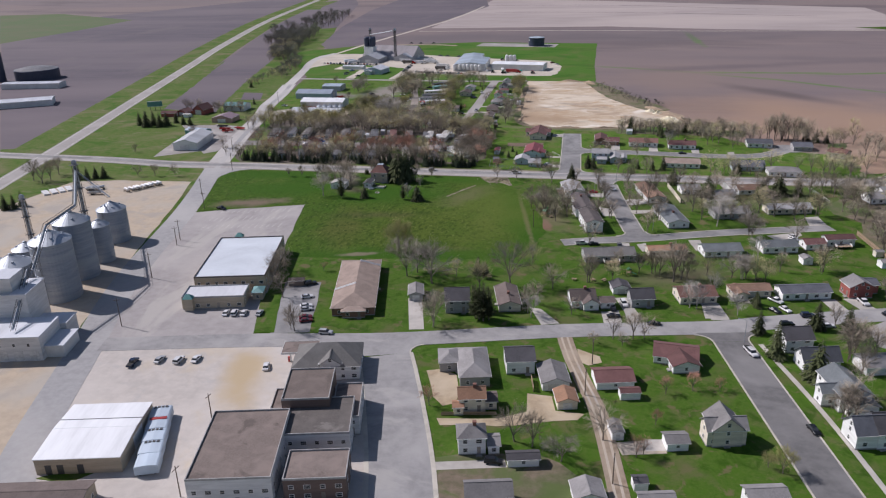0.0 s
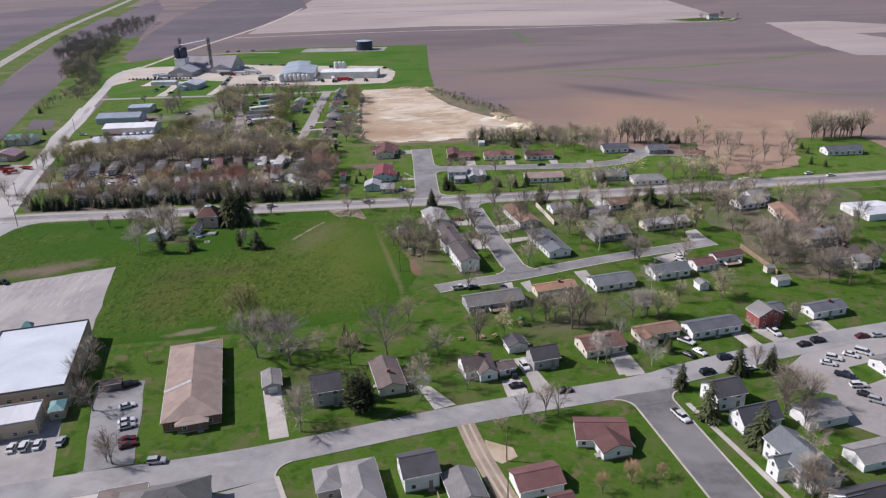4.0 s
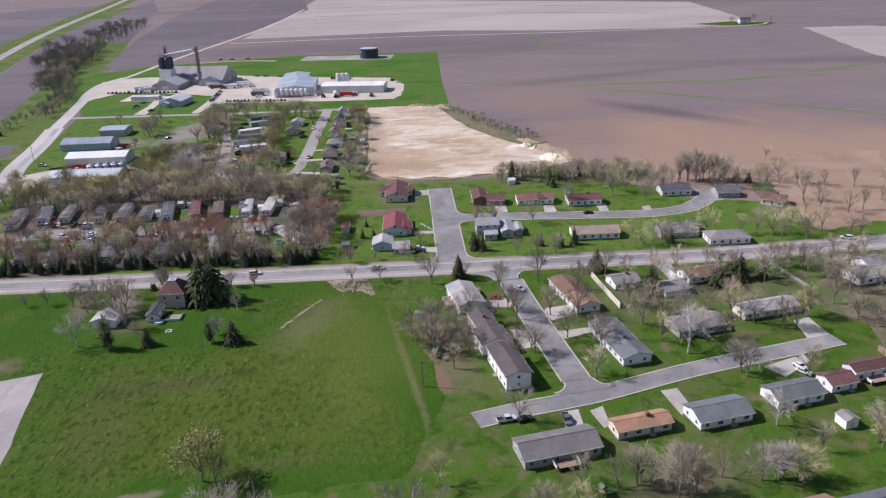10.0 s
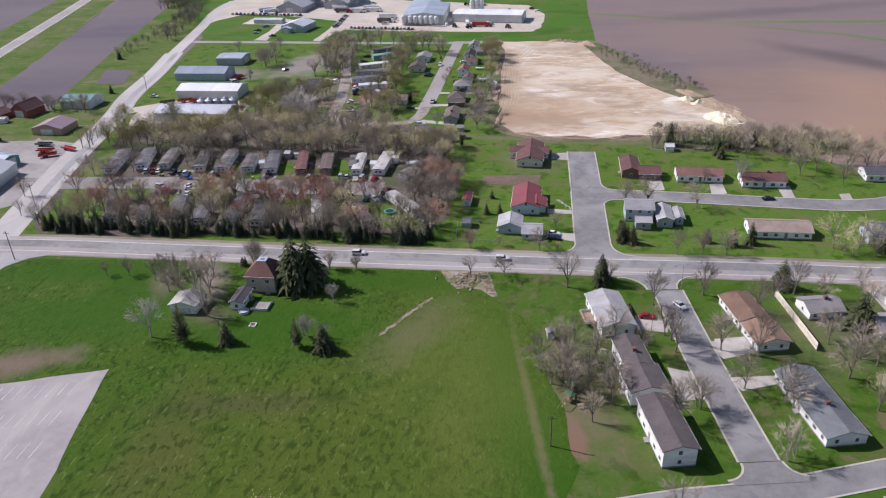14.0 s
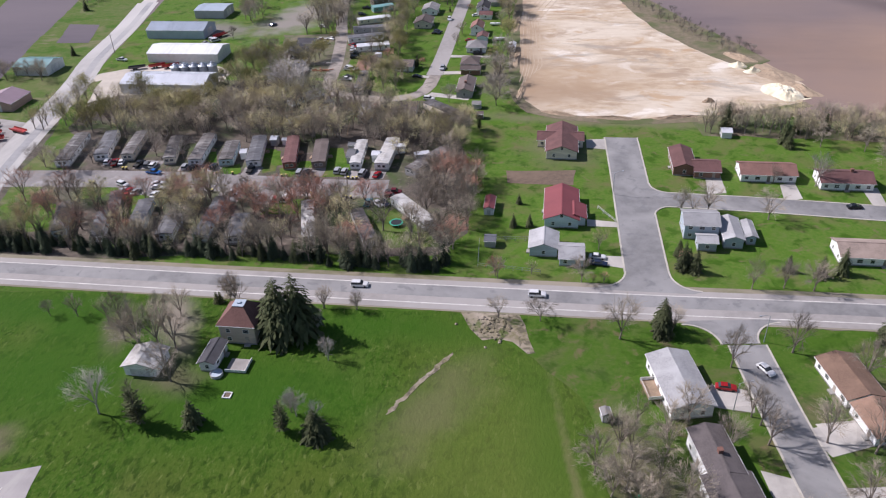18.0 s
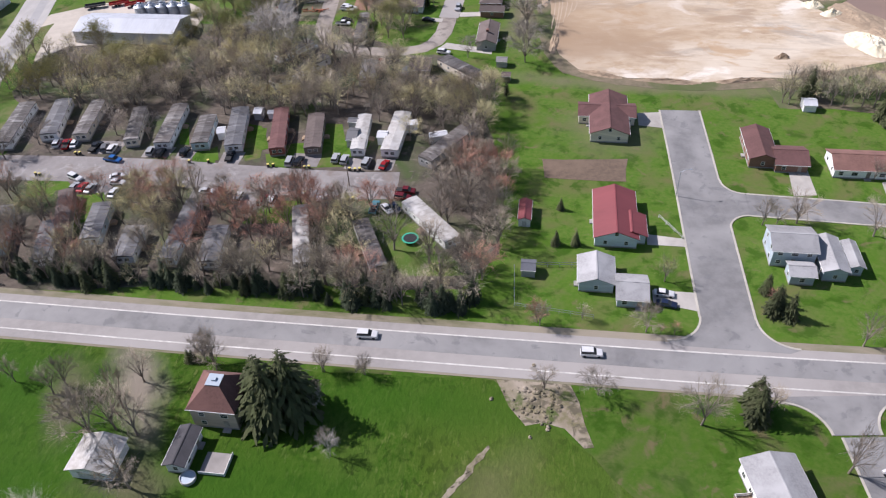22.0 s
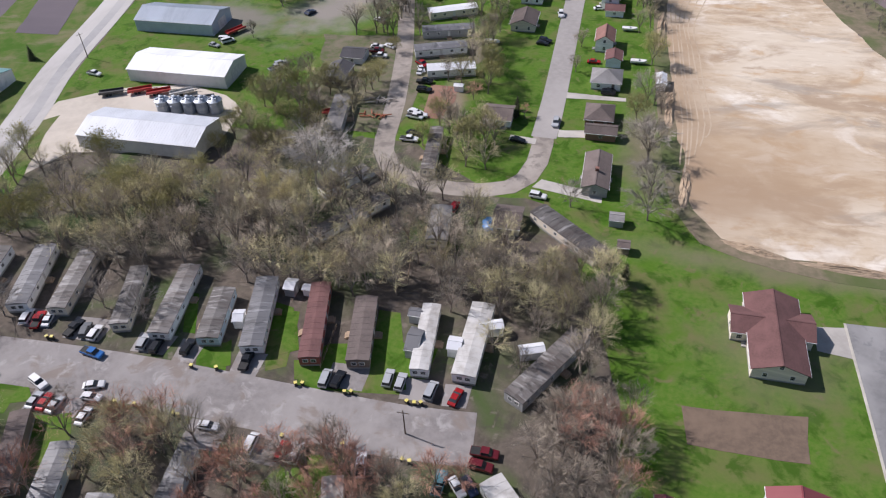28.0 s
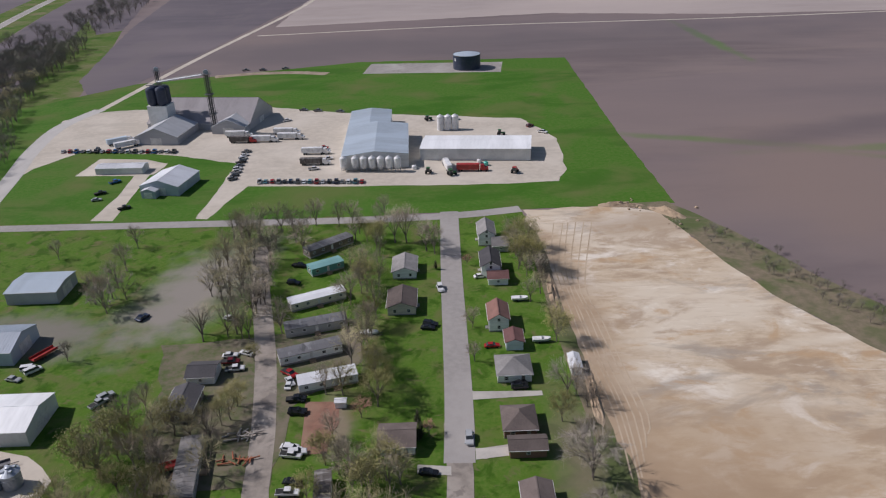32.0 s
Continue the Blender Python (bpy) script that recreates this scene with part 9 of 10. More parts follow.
for _r in ((-238, 577, 25, "dark_steel"), (-229, 580, 30, "machine_red", "red farm trailer parked on gravel"), (-222, 580, 30, "machine_red", "red farm trailer parked on gravel"), (-214, 581, 35, "weathered_metal"), (-205, 578, 25, "gray_metal"),
           (-233, 632, 60, "machine_red", "red farm trailer beside a shed"), (-216, 628, 60, "machine_red", "red farm trailer beside a shed"), (-262, 500, 10, "machine_red", "red implement in a dealer yard"), (-252, 503, -20, "machine_red", "red implement in a dealer yard"), (-257, 494, 30, "machine_red", "red implement in a dealer yard"),
           (-268, 508, 0, "dark_steel"), (-160, 577, 25, "machine_red", "red machinery among brush"), 
           (-262, 345, 10, "weathered_metal"), (-268, 352, 0, "weathered_metal")):
    flat_trailer(*_r)


def tractor(x, y, rot, paint="machine_green", words="green farm tractor parked on gravel"):
    t = thing("tractor", words, "tractor", "tractors", pose(x, y, 0.1, 0, 0, rot))
    hood = boxes((0.2, -0.5, 0.9, 2.4, 0.5, 1.8))
    bmesh.ops.bevel(hood, geom=list(hood.edges), offset=0.12, segments=1, affect="EDGES")
    part("hood", hood, paint, t)
    part("cab", boxes((-1.3, -0.8, 1.0, 0.2, 0.8, 2.9)), "glass_dark", t)
    part("cab_roof", boxes((-1.45, -0.9, 2.9, 0.35, 0.9, 3.1)), paint, t)
    wheel_set(t, ((-1.0, -1.05), (-1.0, 1.05)), 0.95, 0.6)
    wheel_set(t, ((1.8, -0.9), (1.8, 0.9)), 0.6, 0.45)


for _r in ((-102, 866, 20), (-93, 862, 15), (-88, 862, 30), (-101, 776, 80), (-90, 772, 30, "machine_green", "green tractor with a sprayer"), (-60, 772, 60, "machine_red", "red tractor with an implement"), (-62, 832, -10)):
    tractor(*_r)
for _x, _y in ((-73, 784), (-76, 788), (-108, 783)):
    tt = thing("poly_tank", "teal plastic transfer tank on the yard", "tank", "yard tanks", pose(_x, _y, 0.1))
    part("body", rings(bmesh.new(), [(1.1, 0), (1.2, 0.3), (1.2, 1.5), (0.8, 1.9), (0.3, 2.0)], 16), "teal_tank" if _x == -73 else "white_plastic", tt)
    part("lid", rings(bmesh.new(), [(0.29, 2.01), (0.29, 2.12)], 10), "bin_black", tt)

for _i in range(5):
    bt = thing("box_trailer", "silver-blue covered trailer in a close parked row", "trailer", "parked row of trailers", pose(-104.4 - 2.05 * _i, 136.6 + 5.0 * _i, 0.06, 0, 0, 20))
    bx = prism(bmesh.new(), [(-2.9, 0.6), (-2.9, 2.8), (-2.5, 3.05), (0, 3.25), (2.5, 3.05), (2.9, 2.8), (2.9, 0.6)], -2.6, 2.6)
    bmesh.ops.recalc_face_normals(bx, faces=bx.faces)
    part("body", bx, "pale_blue_metal", bt)
    for _k in range(4 if _i in (1, 2, 4) else 0):
        part("roof_hatch", boxes((-1.9 + 1.0 * _k, 1.6, 3.1, -1.2 + 1.0 * _k, 2.3, 3.34)), "dark_steel", bt)
    if _i == 3:
        part("roof_stripe", boxes((-2.2, 1.3, 3.08, 2.2, 2.3, 3.32)), "machine_red", bt, "faded red stripe")
    wheel_set(bt, ((-1.8, -1.9), (1.8, -1.9), (-1.8, 1.9), (1.8, 1.9)), 0.4, 0.3)

fc = thing("fuel_canopy", "flat gray canopy over fuel pumps", "canopy", at=pose(-85.5, 193.5, 0.1, 0, 0, 12.5))
part("roof", boxes((-5.5, -3.5, 4.4, 5.5, 3.5, 5.1)), "flat_brown", fc)
part("fascia", boxes((-5.6, -3.6, 4.45, 5.6, -3.51, 5.2), (-5.6, 3.51, 4.45, 5.6, 3.6, 5.2), (-5.6, -3.5, 4.45, -5.51, 3.5, 5.2), (5.51, -3.5, 4.45, 5.6, 3.5, 5.2)), "trim_white", fc)
for _x in (-3.5, 3.5):
    part("column", boxes((_x - 0.2, -0.2, 0, _x + 0.2, 0.2, 4.4)), "trim_white", fc)
    part("fuel_pump", boxes((_x - 0.9, -0.3, 0, _x - 0.35, 0.3, 1.7)), "machine_red", fc)


def boat(x, y, rot, L=5.5):
    b = thing("boat", "white motor boat parked on a trailer", "boat", "boats", pose(x, y, 0.045, 0, 0, rot))
    hull = bmesh.new()
    sec = [(-0.5, 1.0, 0), (0.1, 1.0, 0), (0.35, 0.75, 0.05), (0.5, 0.05, 0.2)]
    prev = None
    for u, w, z in sec:
        cur = [hull.verts.new((u * L, k * w, h)) for k, h in ((-1, 1.4 + z), (-0.7, 0.6 + z), (0, 0.4 + z), (0.7, 0.6 + z), (1, 1.4 + z))]
        if prev:
            for i in range(4):
                hull.faces.new((prev[i], prev[i + 1], cur[i + 1], cur[i]))
            hull.faces.new((prev[4], prev[0], cur[0], cur[4]))
        else:
            hull.faces.new(cur[::-1])
        prev = cur
    hull.faces.new(prev)
    bmesh.ops.recalc_face_normals(hull, faces=hull.faces)
    part("hull", hull, "white_plastic", b)
    part("windshield", boxes((0.0, -0.7, 1.4, 0.15, 0.7, 1.85)), "glass_dark", b)
    part("trailer", boxes((-2.0, -0.7, 0.32, 4.0, -0.6, 0.42), (-2.0, 0.6, 0.32, 4.0, 0.7, 0.42)), "dark_steel", b)
    wheel_set(b, ((-0.8, -0.95), (-0.8, 0.95)), 0.32, 0.2)


for _r in ((-118, 633.4, 0), (-70, 651, 0), (-66, 626, 0)):
    boat(*_r)


# ---- street furniture and yard things ----
def utility_pole(x, y, h=10.0, rot=0):
    p = thing("utility_pole", "weathered wooden utility pole with a crossarm", "pole", "utility poles", pose(x, y, 0, 0, 0, rot))
    part("pole", rings(bmesh.new(), [(0.17, -0.2), (0.11, h)], 8), "pole_wood", p)
    part("crossarm", boxes((-1.2, -0.06, h - 0.9, 1.2, 0.06, h - 0.76)), "pole_wood", p)
    for k in (-1.05, -0.4, 0.4, 1.05):
        part("insulator", rings(bmesh.new(), [(0.05, h - 0.76), (0.06, h - 0.6), (0.02, h - 0.55)], 6, centre=(k, 0)), "rim_metal", p)


for _r in ((-157, 206.4, 11, 20), (-169, 246, 11, 20), (-177.8, 281, 9, 20), (-179.5, 287, 10, 20), (4.2, 205.5, 9, 80), (-91.4, 128.6, 9, 80), (-99.4, 160, 8, 80), (2.3, 187.7, 9, 80), (9.5, 150, 9, 80), (-207.7, 398.7, 11, 0),
           (-227.5, 440.5, 10, 60), (-23.5, 325, 9, 0), (-105.4, 465.6, 7.6, 0), (-190, 330, 9, 20), (-203, 352, 9, 20), (-247, 520, 10, 60), (-262, 600, 10, 60)):
    utility_pole(*_r)


def street_lamp(x, y, rot, h=8.0):
    p = thing("street_lamp", "galvanised street lamp with a curved arm", "street lamp", "street lamps", pose(x, y, 0, 0, 0, rot))
    part("pole", rings(bmesh.new(), [(0.11, -0.2), (0.07, h)], 8), "galvanised", p)
    arm = bmesh.new()
    tube(arm, (0, 0, h - 0.1), (1.2, 0, h + 0.5), 0.05)
    tube(arm, (1.2, 0, h + 0.5), (2.3, 0, h + 0.55), 0.05, 0.04)
    part("arm", arm, "galvanised", p)
    part("lamp_head", boxes((2.2, -0.14, h + 0.46, 2.85, 0.14, h + 0.62)), "galvanised", p)


for _r in ((-17.3, 468.5, 10), (15, 397.4, 200), (3.7, 373.4, 10), (29.8, 327.4, 190), (52, 226.5, 180)):
    street_lamp(*_r)


def cart(x, y, rot):
    c = thing("rubbish_cart", "black wheeled rubbish cart with a yellow lid", "rubbish cart", "rubbish carts", pose(x, y, 0.11, 0, 0, rot))
    bm = prism(bmesh.new(), [(-0.25, 0.08), (-0.32, 1.0), (0.32, 1.0), (0.25, 0.08)], -0.3, 0.3)
    bmesh.ops.recalc_face_normals(bm, faces=bm.faces)
    part("body", bm, "bin_black", c)
    part("lid", boxes((-0.36, -0.34, 1.0, 0.36, 0.34, 1.1)), "lid_yellow", c)
    wheel_set(c, ((-0.28, -0.3), (-0.28, 0.3)), 0.12, 0.06)


for _i, (_x, _y) in enumerate(((-155, 472.7), (-149.4, 473.3), (-129.6, 472.9), (-131, 472.6), (-118.9, 472.8), (-120.2, 472.5), (-107, 472.7), (-105.4, 472.6), (-104.1, 472.9), (-152.8, 460.6), (-151.6, 460.3), (-128.9, 459.9), (-116.6, 460.5),
                             (-104.3, 459.4), (-102.9, 459.3), (-191.5, 474.1), (-190.2, 474.2), (-166.2, 460.8), (-161.8, 461), (-198, 463), (-196.6, 462.8))):
    cart(_x, _y, 40 * _i)

tp = thing("trampoline", "round garden trampoline with a green rim", "trampoline", at=pose(-84.6, 444.1, 0.1))
part("rim", rings(bmesh.new(), [(1.75, 0.88), (1.75, 0.95), (2.15, 0.95), (2.15, 0.88)], 32, False), "trampoline_green", tp)
part("mat", rings(bmesh.new(), [(1.74, 0.86), (1.74, 0.9)], 32), "bin_black", tp)
for _i in range(6):
    part("leg", rings(bmesh.new(), [(0.04, 0), (0.04, 0.9)], 6, centre=(2.0 * math.cos(_i * 1.047), 2.0 * math.sin(_i * 1.047))), "galvanised", tp)


def fence(a, b, h=1.2, material="deck_wood", label="low wooden garden fence", solid=False):
    a, b = Vector(a), Vector(b)
    n = max(2, int((b - a).length / 2.4))
    f = thing("fence", label, "fence", "garden fences", pose(a.x, a.y, 0, 0, 0, math.degrees(math.atan2((b - a).y, (b - a).x))))
    L = (b - a).length
    for i in range(n + 1):
        part("post", boxes((L * i / n - 0.06, -0.06, -0.1, L * i / n + 0.06, 0.06, h)), material, f)
    for z in ((0.1, 0.45, 0.8, 1.1) if solid else (0.5, 1.05)):
        part("rail", boxes((0, 0.06, z * h, L, 0.1, z * h + (0.3 if solid else 0.1) * h)), material, f)


fence((-53.0, 437.5), (-41.5, 438.5), 1.2, "galvanised", "thin wire garden fence")
fence((-58.0, 436.5), (-57.2, 423.5), 1.2, "galvanised", "thin wire garden fence")
fence((-57.2, 423.5), (-39.5, 421.5), 1.2, "galvanised", "thin wire garden fence")
fence((41.5, 395), (45.5, 368), 1.8, "cream_siding", "tall cream painted board fence beside a house", True)
fence((70, 399), (74, 378), 1.8, "trim_white", "tall white painted board fence", True)
fence((112, 399), (116, 376), 1.5, "trim_white", "white wooden garden rail fence")
fence((116, 333), (119, 306), 1.6, "deck_wood", "brown wooden board garden fence", True)
fence((-36.5, 171.4), (-21.5, 173.9), 0.8, "deck_wood", "low weathered board fence by the lane", True)
fence((-13.6, 193.5), (-12.4, 187.2), 1.5, "deck_wood", "weathered board fence behind a house", True)
fence((-22.5, 459), (-17.5, 451), 0.9, "trim_white", "low white rail fence by the street")
fence((-128.0, 490), (-127.5, 478), 1.2, "deck_wood", "small wooden garden fence")
fence((-118, 519.5), (-116, 507), 1.4, "deck_wood", "small wooden garden fence")

# boulders and spoil
def boulder_pile(x, y, n, spread, size, material, label):
    r = random.Random(int(x * 3 + y))
    t = thing("rock_pile", label, "rocks", "rock piles", pose(x, y, 0))
    shared = []
    for k in range(4):
        bm = bmesh.new()
        bmesh.ops.create_icosphere(bm, subdivisions=1, radius=1.0)
        for v in bm.verts:
            v.co *= r.uniform(0.7, 1.15)
            v.co.z *= 0.7
        me = mesh("rock", bm)
        me.materials.append(MATS[material])
        shared.append(me)
    for _ in range(n):
        s = size * r.uniform(0.4, 1.3)
        part("rock", r.choice(shared), "", t, at=pose(r.gauss(0, spread), r.gauss(0, spread), s * 0.25, 0, 0, r.uniform(0, 360)) @ Matrix.Diagonal((s, s * r.uniform(0.7, 1.3), s, 1)))




def earth_heap(x, y, rx, ry, h, rot, material, label, rough=0.35):
    """A tipped heap of loose earth with a lumpy, sagging outline."""
    t = thing("earth_heap", label, "earth heap", "heaps at the sand pit", pose(x, y, 0.03, 0, 0, rot))
    bm = bmesh.new()
    bmesh.ops.create_grid(bm, x_segments=28, y_segments=22, size=1.0)
    for v in bm.verts:
        d = min(1.0, v.co.length)
        wave = 1 + rough * 1.6 * noise.noise(Vector((v.co.x * 2.2 + x, v.co.y * 2.2 + y, 1.3))) + rough * noise.noise(Vector((v.co.x * 6 + y, v.co.y * 6, 4.1)))
        z = h * max(0.0, (1 - d) ** 0.8) * wave
        e = 1 + 0.25 * noise.noise(Vector((math.atan2(v.co.y, v.co.x) * 1.3, x, y)))
        v.co = Vector((v.co.x * rx * e, v.co.y * ry * e, max(z - 0.02, -0.02)))
    part("mound", bm, material, t)
    return t


earth_heap(56.5, 561, 6.5, 9.5, 3.2, 25, "cream_sand", "tall cream-coloured heap of clean sand")
earth_heap(44.5, 592.5, 4.0, 3.2, 2.0, -20, "cream_sand", "small cream-coloured sand heap")
earth_heap(49.5, 585.5, 4.6, 2.6, 1.7, 15, "cream_sand", "low cream-coloured sand heap")
earth_heap(57, 583, 7.0, 12.0, 1.3, 28, "spoil", "brown bank of dug soil beside the pit")
earth_heap(64, 566, 4.5, 10.0, 1.6, 24, "spoil", "brown ridge of dug soil at the field edge")
earth_heap(47, 604, 4.0, 9.0, 1.4, 40, "spoil", "brown ridge of dug soil at the field edge")
earth_heap(25, 549.5, 2.8, 1.6, 1.5, 10, "spoil", "small dark heap of dug soil", 0.6)
for _x, _y, _a, _l in ((-36, 533.8, -18, 8.0), (-14, 530.4, -4, 12.0), (10, 532.6, 10, 10.0), (-51.5, 556, 85, 9.0), (32, 538.6, 16, 8.0), (-55.5, 600, 88, 14.0), (-58.5, 655, 88, 16.0)):
    earth_heap(_x, _y, _l, 1.7, 0.9, _a, "spoil", "low brown berm along the pit edge", 0.7)
earth_heap(-20, 727.5, 9.0, 2.6, 1.6, -6, "spoil", "long brown ridge of soil and stone", 0.6)
earth_heap(-3, 718, 9.0, 3.0, 1.8, -50, "spoil", "long brown ridge of soil and stone", 0.6)
boulder_pile(-14, 726, 12, 4, 0.7, "spoil", "brown soil and stone heap")
boulder_pile(0, 714, 12, 4, 0.7, "spoil", "brown soil and stone heap")
boulder_pile(-50.5, 397.4, 80, 2.9, 0.5, "dry_weeds", "low heap of broken clods and weeds")

# parking bays on the store lot
bays = bmesh.new()
for _i in range(14):
    for _k in range(3):
        p = Vector((-181 + 2.7 * _i + 2.0 * _k, 326.0 - 11.0 * _k + 0.6 * _i))
        box(bays, p.x - 0.08, p.y - 2.6, 0.09, p.x + 0.08, p.y + 2.6, 0.125)
bo = new("parking_lines", mesh("parking_lines", bays))
bo.data.materials.append(MATS["road_paint"])
tagged(bo, "faded white parking bay lines", "parking lines", kind="stuff")

bb = thing("billboard", "blue-green roadside billboard on posts", "billboard", at=pose(-357, 566, 0, 0, 0, 20))
part("panel", boxes((-6, -0.15, 3, 6, 0.15, 7)), "teal_siding", bb)
part("border", boxes((-6.2, -0.2, 2.8, 6.2, 0.2, 2.99), (-6.2, -0.2, 7.01, 6.2, 0.2, 7.2)), "trim_white", bb)
for _x in (-4, 0, 4):
    part("post", boxes((_x - 0.15, 0.16, 0, _x + 0.15, 0.4, 6.5)), "dark_steel", bb)
fs = thing("silo", "dark blue tower silo on a far farm", "silo", at=pose(-612, 694, 0))
part("body", rings(bmesh.new(), [(6, 0), (6, 30), (4.5, 32.5), (1, 34)], 24), "navy_tank", fs)

rt = thing("round_tank", "wide dark round tank on a far farm", "tank", at=pose(-584, 716, 0))
part("body", rings(bmesh.new(), [(22, 0), (22, 9.5), (21.5, 10.2)], 40), "navy_tank", rt)
part("roof", rings(bmesh.new(), [(21.4, 10.22), (12, 12.2), (1, 13)], 40), "gray_metal", rt)
for _k, _o in enumerate((0.0, 1.9, 3.1, 4.8, 6.6, 8.4)):
    _w = [0.6 * noise.noise(Vector((_k * 3.1, _n * 1.7, 0))) for _n in range(6)]
    road("tyre_track", ((-53.5 + _o + _w[0], 558 + 5 * _k), (-52 + _o + _w[1], 590), (-53.5 + _o + _w[2], 615), (-54.5 + _o + _w[3], 640), (-55 + _o + _w[4], 680 - 4 * _k), (-50 + _o * 1.8 + _w[5], 712)), 0.42, "pit_rut", 0.087 + 0.001 * _k, "brown wheel ruts in the sand")
tarp = thing("tarp_heap", "heap under a crumpled blue tarp", "tarp", at=pose(-100.6, 532, 0.05))
_tb = bmesh.new()
bmesh.ops.create_icosphere(_tb, subdivisions=3, radius=1.0)
for _v in _tb.verts:
    _v.co *= 1 + 0.25 * noise.noise(_v.co * 2.3)
    _v.co = Vector((_v.co.x * 2.0, _v.co.y * 2.8, max(_v.co.z, 0) * 1.3))
part("tarp", _tb, "tarp_blue", tarp)
road("tank_pad", ((-150, 1014), (-48, 1002)), 34, "gravel_gray", 0.062, "gray gravel pad round the black tank")

# cut wood by the loop lane
for _x, _y, _n, _m, _w in ((-146.1, 588.0, 16, "bark_pale", "pile of pale cut logs beside the lane"), (-146.5, 578.0, 12, "log_red", "pile of reddish cut logs beside the lane")):
    lp = thing("log_pile", _w, "log pile", "log piles", pose(_x, _y, 0.1))
    _r = random.Random(_n)
    for _i in range(_n):
        lb = bmesh.new()
        _p, _a = Vector((_r.gauss(0, 2.2), _r.gauss(0, 1.1), _r.uniform(0.2, 0.8))), _r.uniform(0, 3.14)
        _d = Vector((math.cos(_a), math.sin(_a), _r.uniform(-0.1, 0.1))) * _r.uniform(0.8, 1.8)
        tube(lb, _p - _d, _p + _d, 0.22, 0.17, 6)
        part("log", lb, _m, lp)

road("yard_track", ((-265, 1007), (-240, 1012), (-206, 1011), (-179, 1002)), 9, "alley_dirt", 0.1035, "worn dirt strip behind the storage barn")

# farmyard details
for _k, (_x, _y, _l) in enumerate(((-61.0, 383.6, 3.6), (-62.6, 381.0, 3.2), (-64.2, 378.0, 3.6), (-66.2, 374.8, 3.4), (-67.6, 372.0, 3.2), (-69.0, 369.4, 3.0), (-70.6, 366.2, 2.4))):
    _a = 58 + 9 * math.sin(_k * 2.1)
    patch("dry_ditch", "dry_weeds", 0.0835 + 0.0006 * _k, tuple((_x + (_l * math.cos(i * 0.524) * math.cos(radians(_a)) - 0.75 * math.sin(i * 0.524) * math.sin(radians(_a))) * (0.8 + 0.2 * math.sin(i * 2.3 + _k)), _y + (_l * math.cos(i * 0.524) * math.sin(radians(_a)) + 0.75 * math.sin(i * 0.524) * math.cos(radians(_a))) * (0.8 + 0.2 * math.sin(i * 2.3 + _k))) for i in range(12)), "ragged streak of dry grass in the meadow", 0.3)
fd = thing("patio", "gray stone patio with a low frame", "patio", at=pose(-110.5, 376.5, 0.05, 0, 0, 0))
part("slab", boxes((-2.6, -2.4, 0, 2.6, 2.4, 0.15)), "gravel_gray", fd)
part("rail", boxes((-2.6, -2.45, 0.15, 2.6, -2.35, 0.9), (2.5, -2.35, 0.15, 2.6, 2.4, 0.9)), "trim_white", fd)
wp = thing("stock_tank", "round pale metal stock tank on grass", "tank", at=pose(-114.6, 372.8, 0.05))
part("wall", rings(bmesh.new(), [(1.5, 0), (1.55, 0.3), (1.5, 0.6), (1.55, 0.85), (1.42, 0.85), (1.4, 0.1)], 24, False), "weathered_metal", wp)
part("cover", rings(bmesh.new(), [(1.4, 0.55), (1.4, 0.62)], 24), "pale_blue_metal", wp)
sb = thing("sand_box", "small square timber-edged fire pit", "fire pit", at=pose(-109.5, 366.5, 0.05))
part("edge", boxes((-1.0, -1.0, 0, 1.0, -0.75, 0.3), (-1.0, 0.75, 0, 1.0, 1.0, 0.3), (-1.0, -0.75, 0, -0.75, 0.75, 0.3), (0.75, -0.75, 0, 1.0, 0.75, 0.3)), "trim_white", sb)
part("ash", boxes((-0.74, -0.74, 0, 0.74, 0.74, 0.1)), "garden_soil", sb)



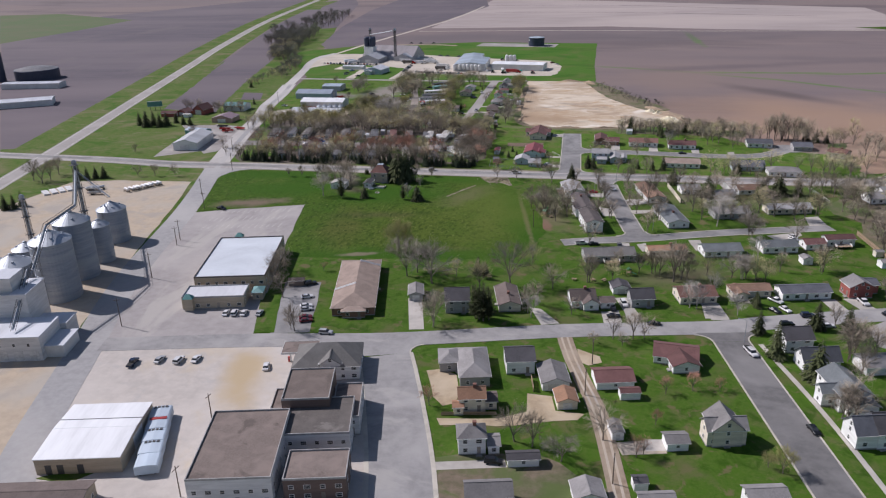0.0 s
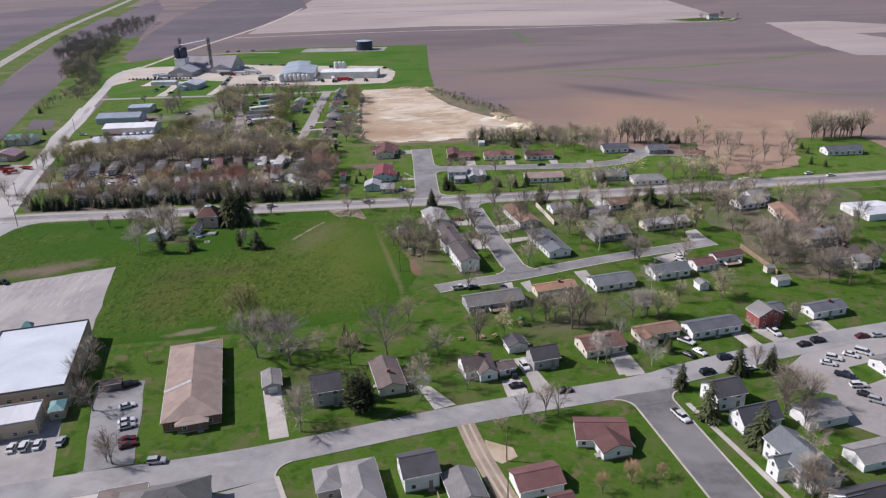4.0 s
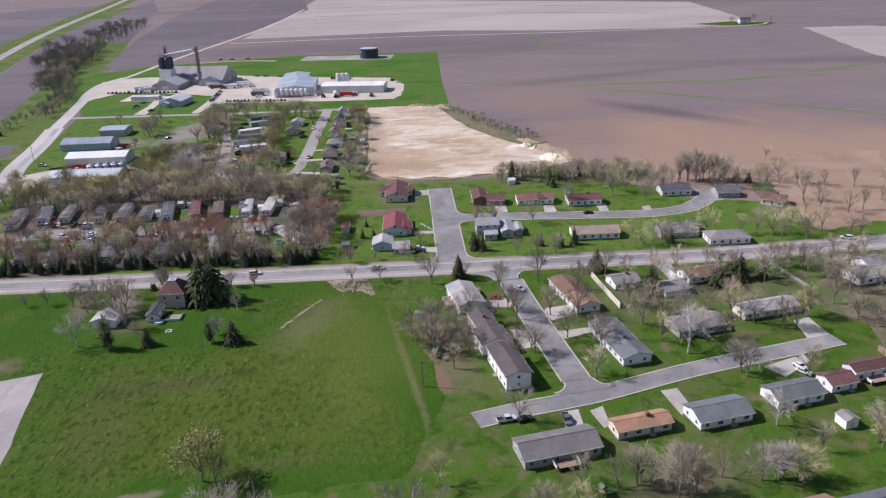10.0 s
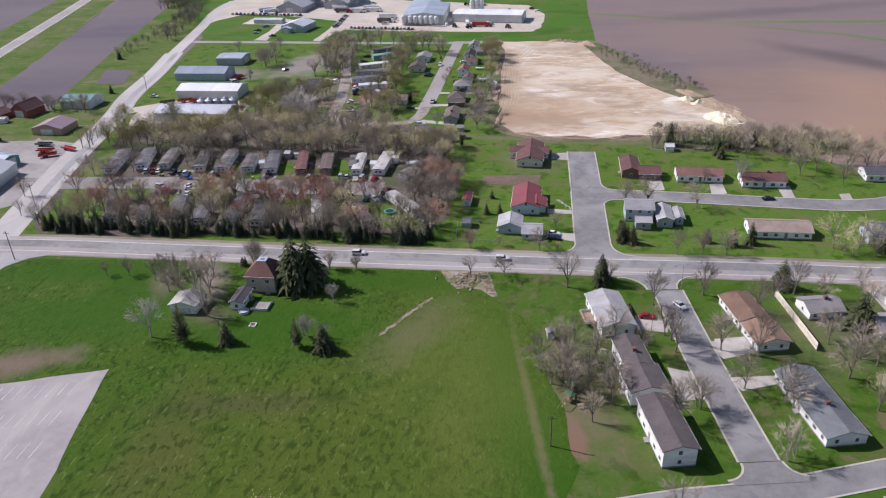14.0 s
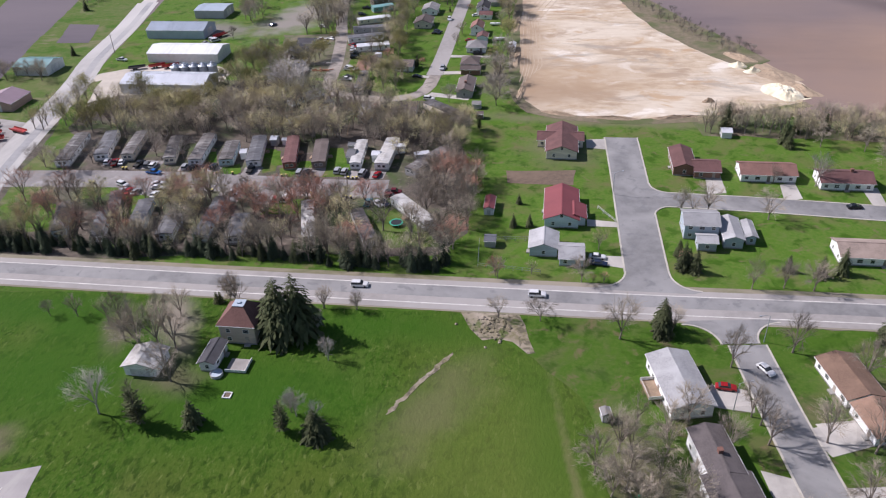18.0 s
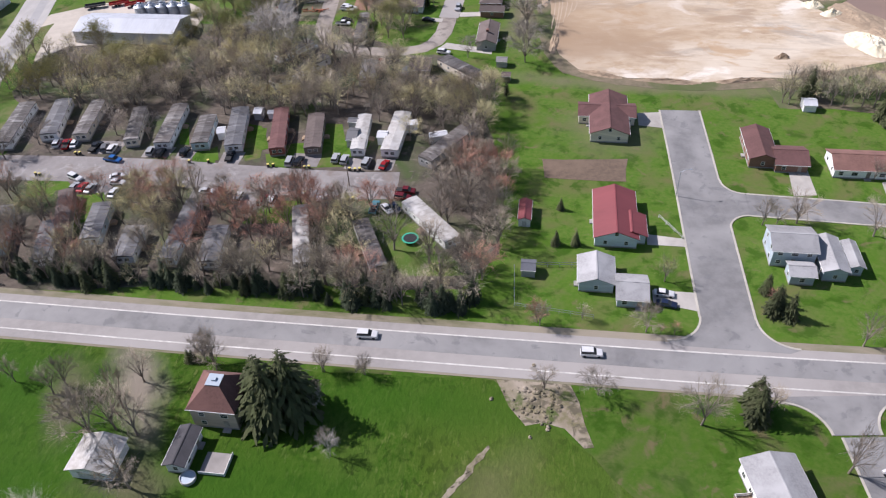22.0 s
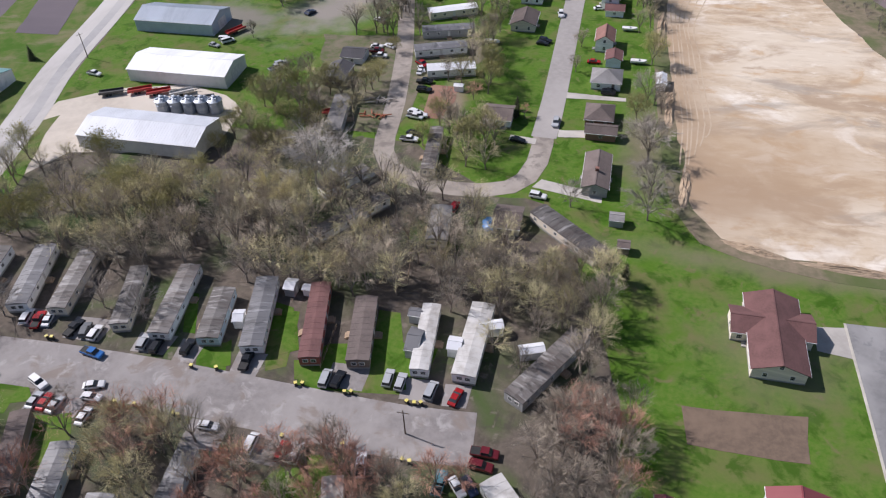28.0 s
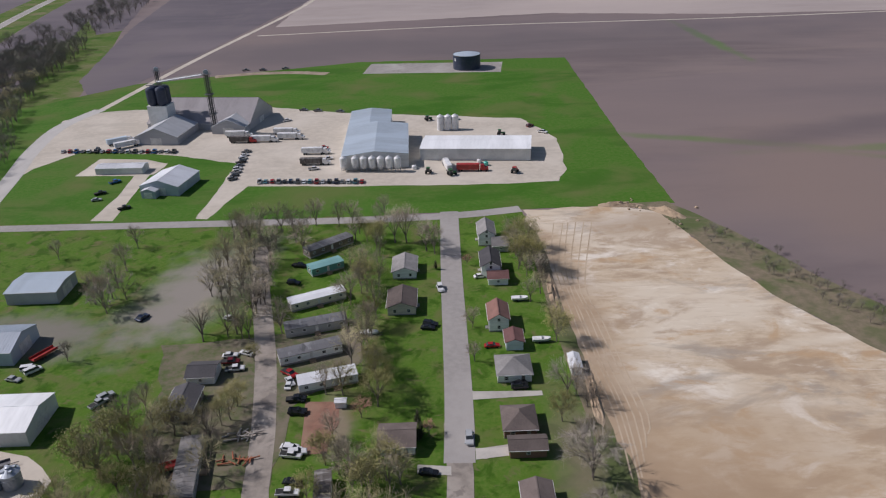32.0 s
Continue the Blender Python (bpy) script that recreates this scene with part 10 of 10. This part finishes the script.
# garden things
def playset(x, y, rot):
    """A wooden climbing frame with a slide and two swings."""
    t = thing("playset", "wooden playset with a green slide on a lawn", "playset", "garden play things", pose(x, y, 0.08, 0, 0, rot))
    for px in (-0.7, 0.7):
        for py in (-0.7, 0.7):
            part("post", boxes((px - 0.06, py - 0.06, 0, px + 0.06, py + 0.06, 2.6)), "deck_wood", t)
    part("deck", boxes((-0.8, -0.8, 1.2, 0.8, 0.8, 1.3)), "deck_wood", t)
    rf = prism(bmesh.new(), [(-0.95, 2.5), (0, 3.2), (0.95, 2.5)], -0.9, 0.9)
    bmesh.ops.recalc_face_normals(rf, faces=rf.faces)
    part("canopy", rf, "machine_green", t)
    sl = prism(bmesh.new(), [(0.8, 1.25), (0.8, 1.35), (3.2, 0.25), (3.2, 0.12)], -0.3, 0.3)
    bmesh.ops.recalc_face_normals(sl, faces=sl.faces)
    part("slide", sl, "trampoline_green", t)
    part("swing_beam", boxes((-4.0, -0.06, 2.3, -0.7, 0.06, 2.42)), "deck_wood", t)
    legs = bmesh.new()
    for py in (-0.9, 0.9):
        tube(legs, (-4.0, py, 0), (-4.0, 0, 2.35), 0.06)
    part("swing_legs", legs, "deck_wood", t)
    for px in (-3.1, -1.9):
        part("swing", boxes((px - 0.25, -0.1, 0.5, px + 0.25, 0.1, 0.55), (px - 0.23, -0.01, 0.55, px - 0.21, 0.01, 2.3), (px + 0.21, -0.01, 0.55, px + 0.23, 0.01, 2.3)), "lid_yellow", t)


def picnic_table(x, y, rot):
    t = thing("picnic_table", "weathered wooden picnic table on a lawn", "table", "garden tables", pose(x, y, 0.08, 0, 0, rot))
    part("tabletop", boxes((-0.9, -0.38, 0.7, 0.9, 0.38, 0.75)), "deck_wood", t)
    for s in (-0.75, 0.75):
        part("bench", boxes((-0.9, s - 0.14, 0.42, 0.9, s + 0.14, 0.46)), "deck_wood", t)
    for px in (-0.65, 0.65):
        part("leg_frame", boxes((px - 0.04, -0.85, 0.36, px + 0.04, 0.85, 0.42), (px - 0.04, -0.4, 0, px + 0.04, -0.32, 0.7), (px - 0.04, 0.32, 0, px + 0.04, 0.4, 0.7)), "deck_wood", t)


for _r in ((17.6, 275.6, 15), (-19.3, 341.1, 60), (-18.8, 345.1, 80)):
    playset(*_r)
for _r in ((-35.7, 265.1, 10), (3.9, 268.5, 100), (8.0, 269.0, 40), (-3.2, 267.9, 0), (-16.4, 339.3, 20)):
    picnic_table(*_r)

road("field_line", ((-196, 1536), (45, 1510), (364, 1406)), 4, "soil_dark_hazed", 0.07, "thin dark line between stubble strips")
road("field_line", ((-218, 1726), (9, 1698), (160, 1640), (300, 1560)), 4, "soil_dark_hazed", 0.071, "thin dark line between stubble strips")
patch("farm_yard", "meadow", 0.055, ((368, 1216), (430, 1232), (480, 1200), (452, 1172), (400, 1190)), "green yard of a far farmhouse", 1)
h = building("farmhouse", 436, 1204, 0, 15, 10, 5, "charcoal_shingle", "white_siding", "gable", 0.6)
plant("bare", ((420, 1206, 9), (452, 1212, 10), (470, 1196, 9)), "trees of the far farm")
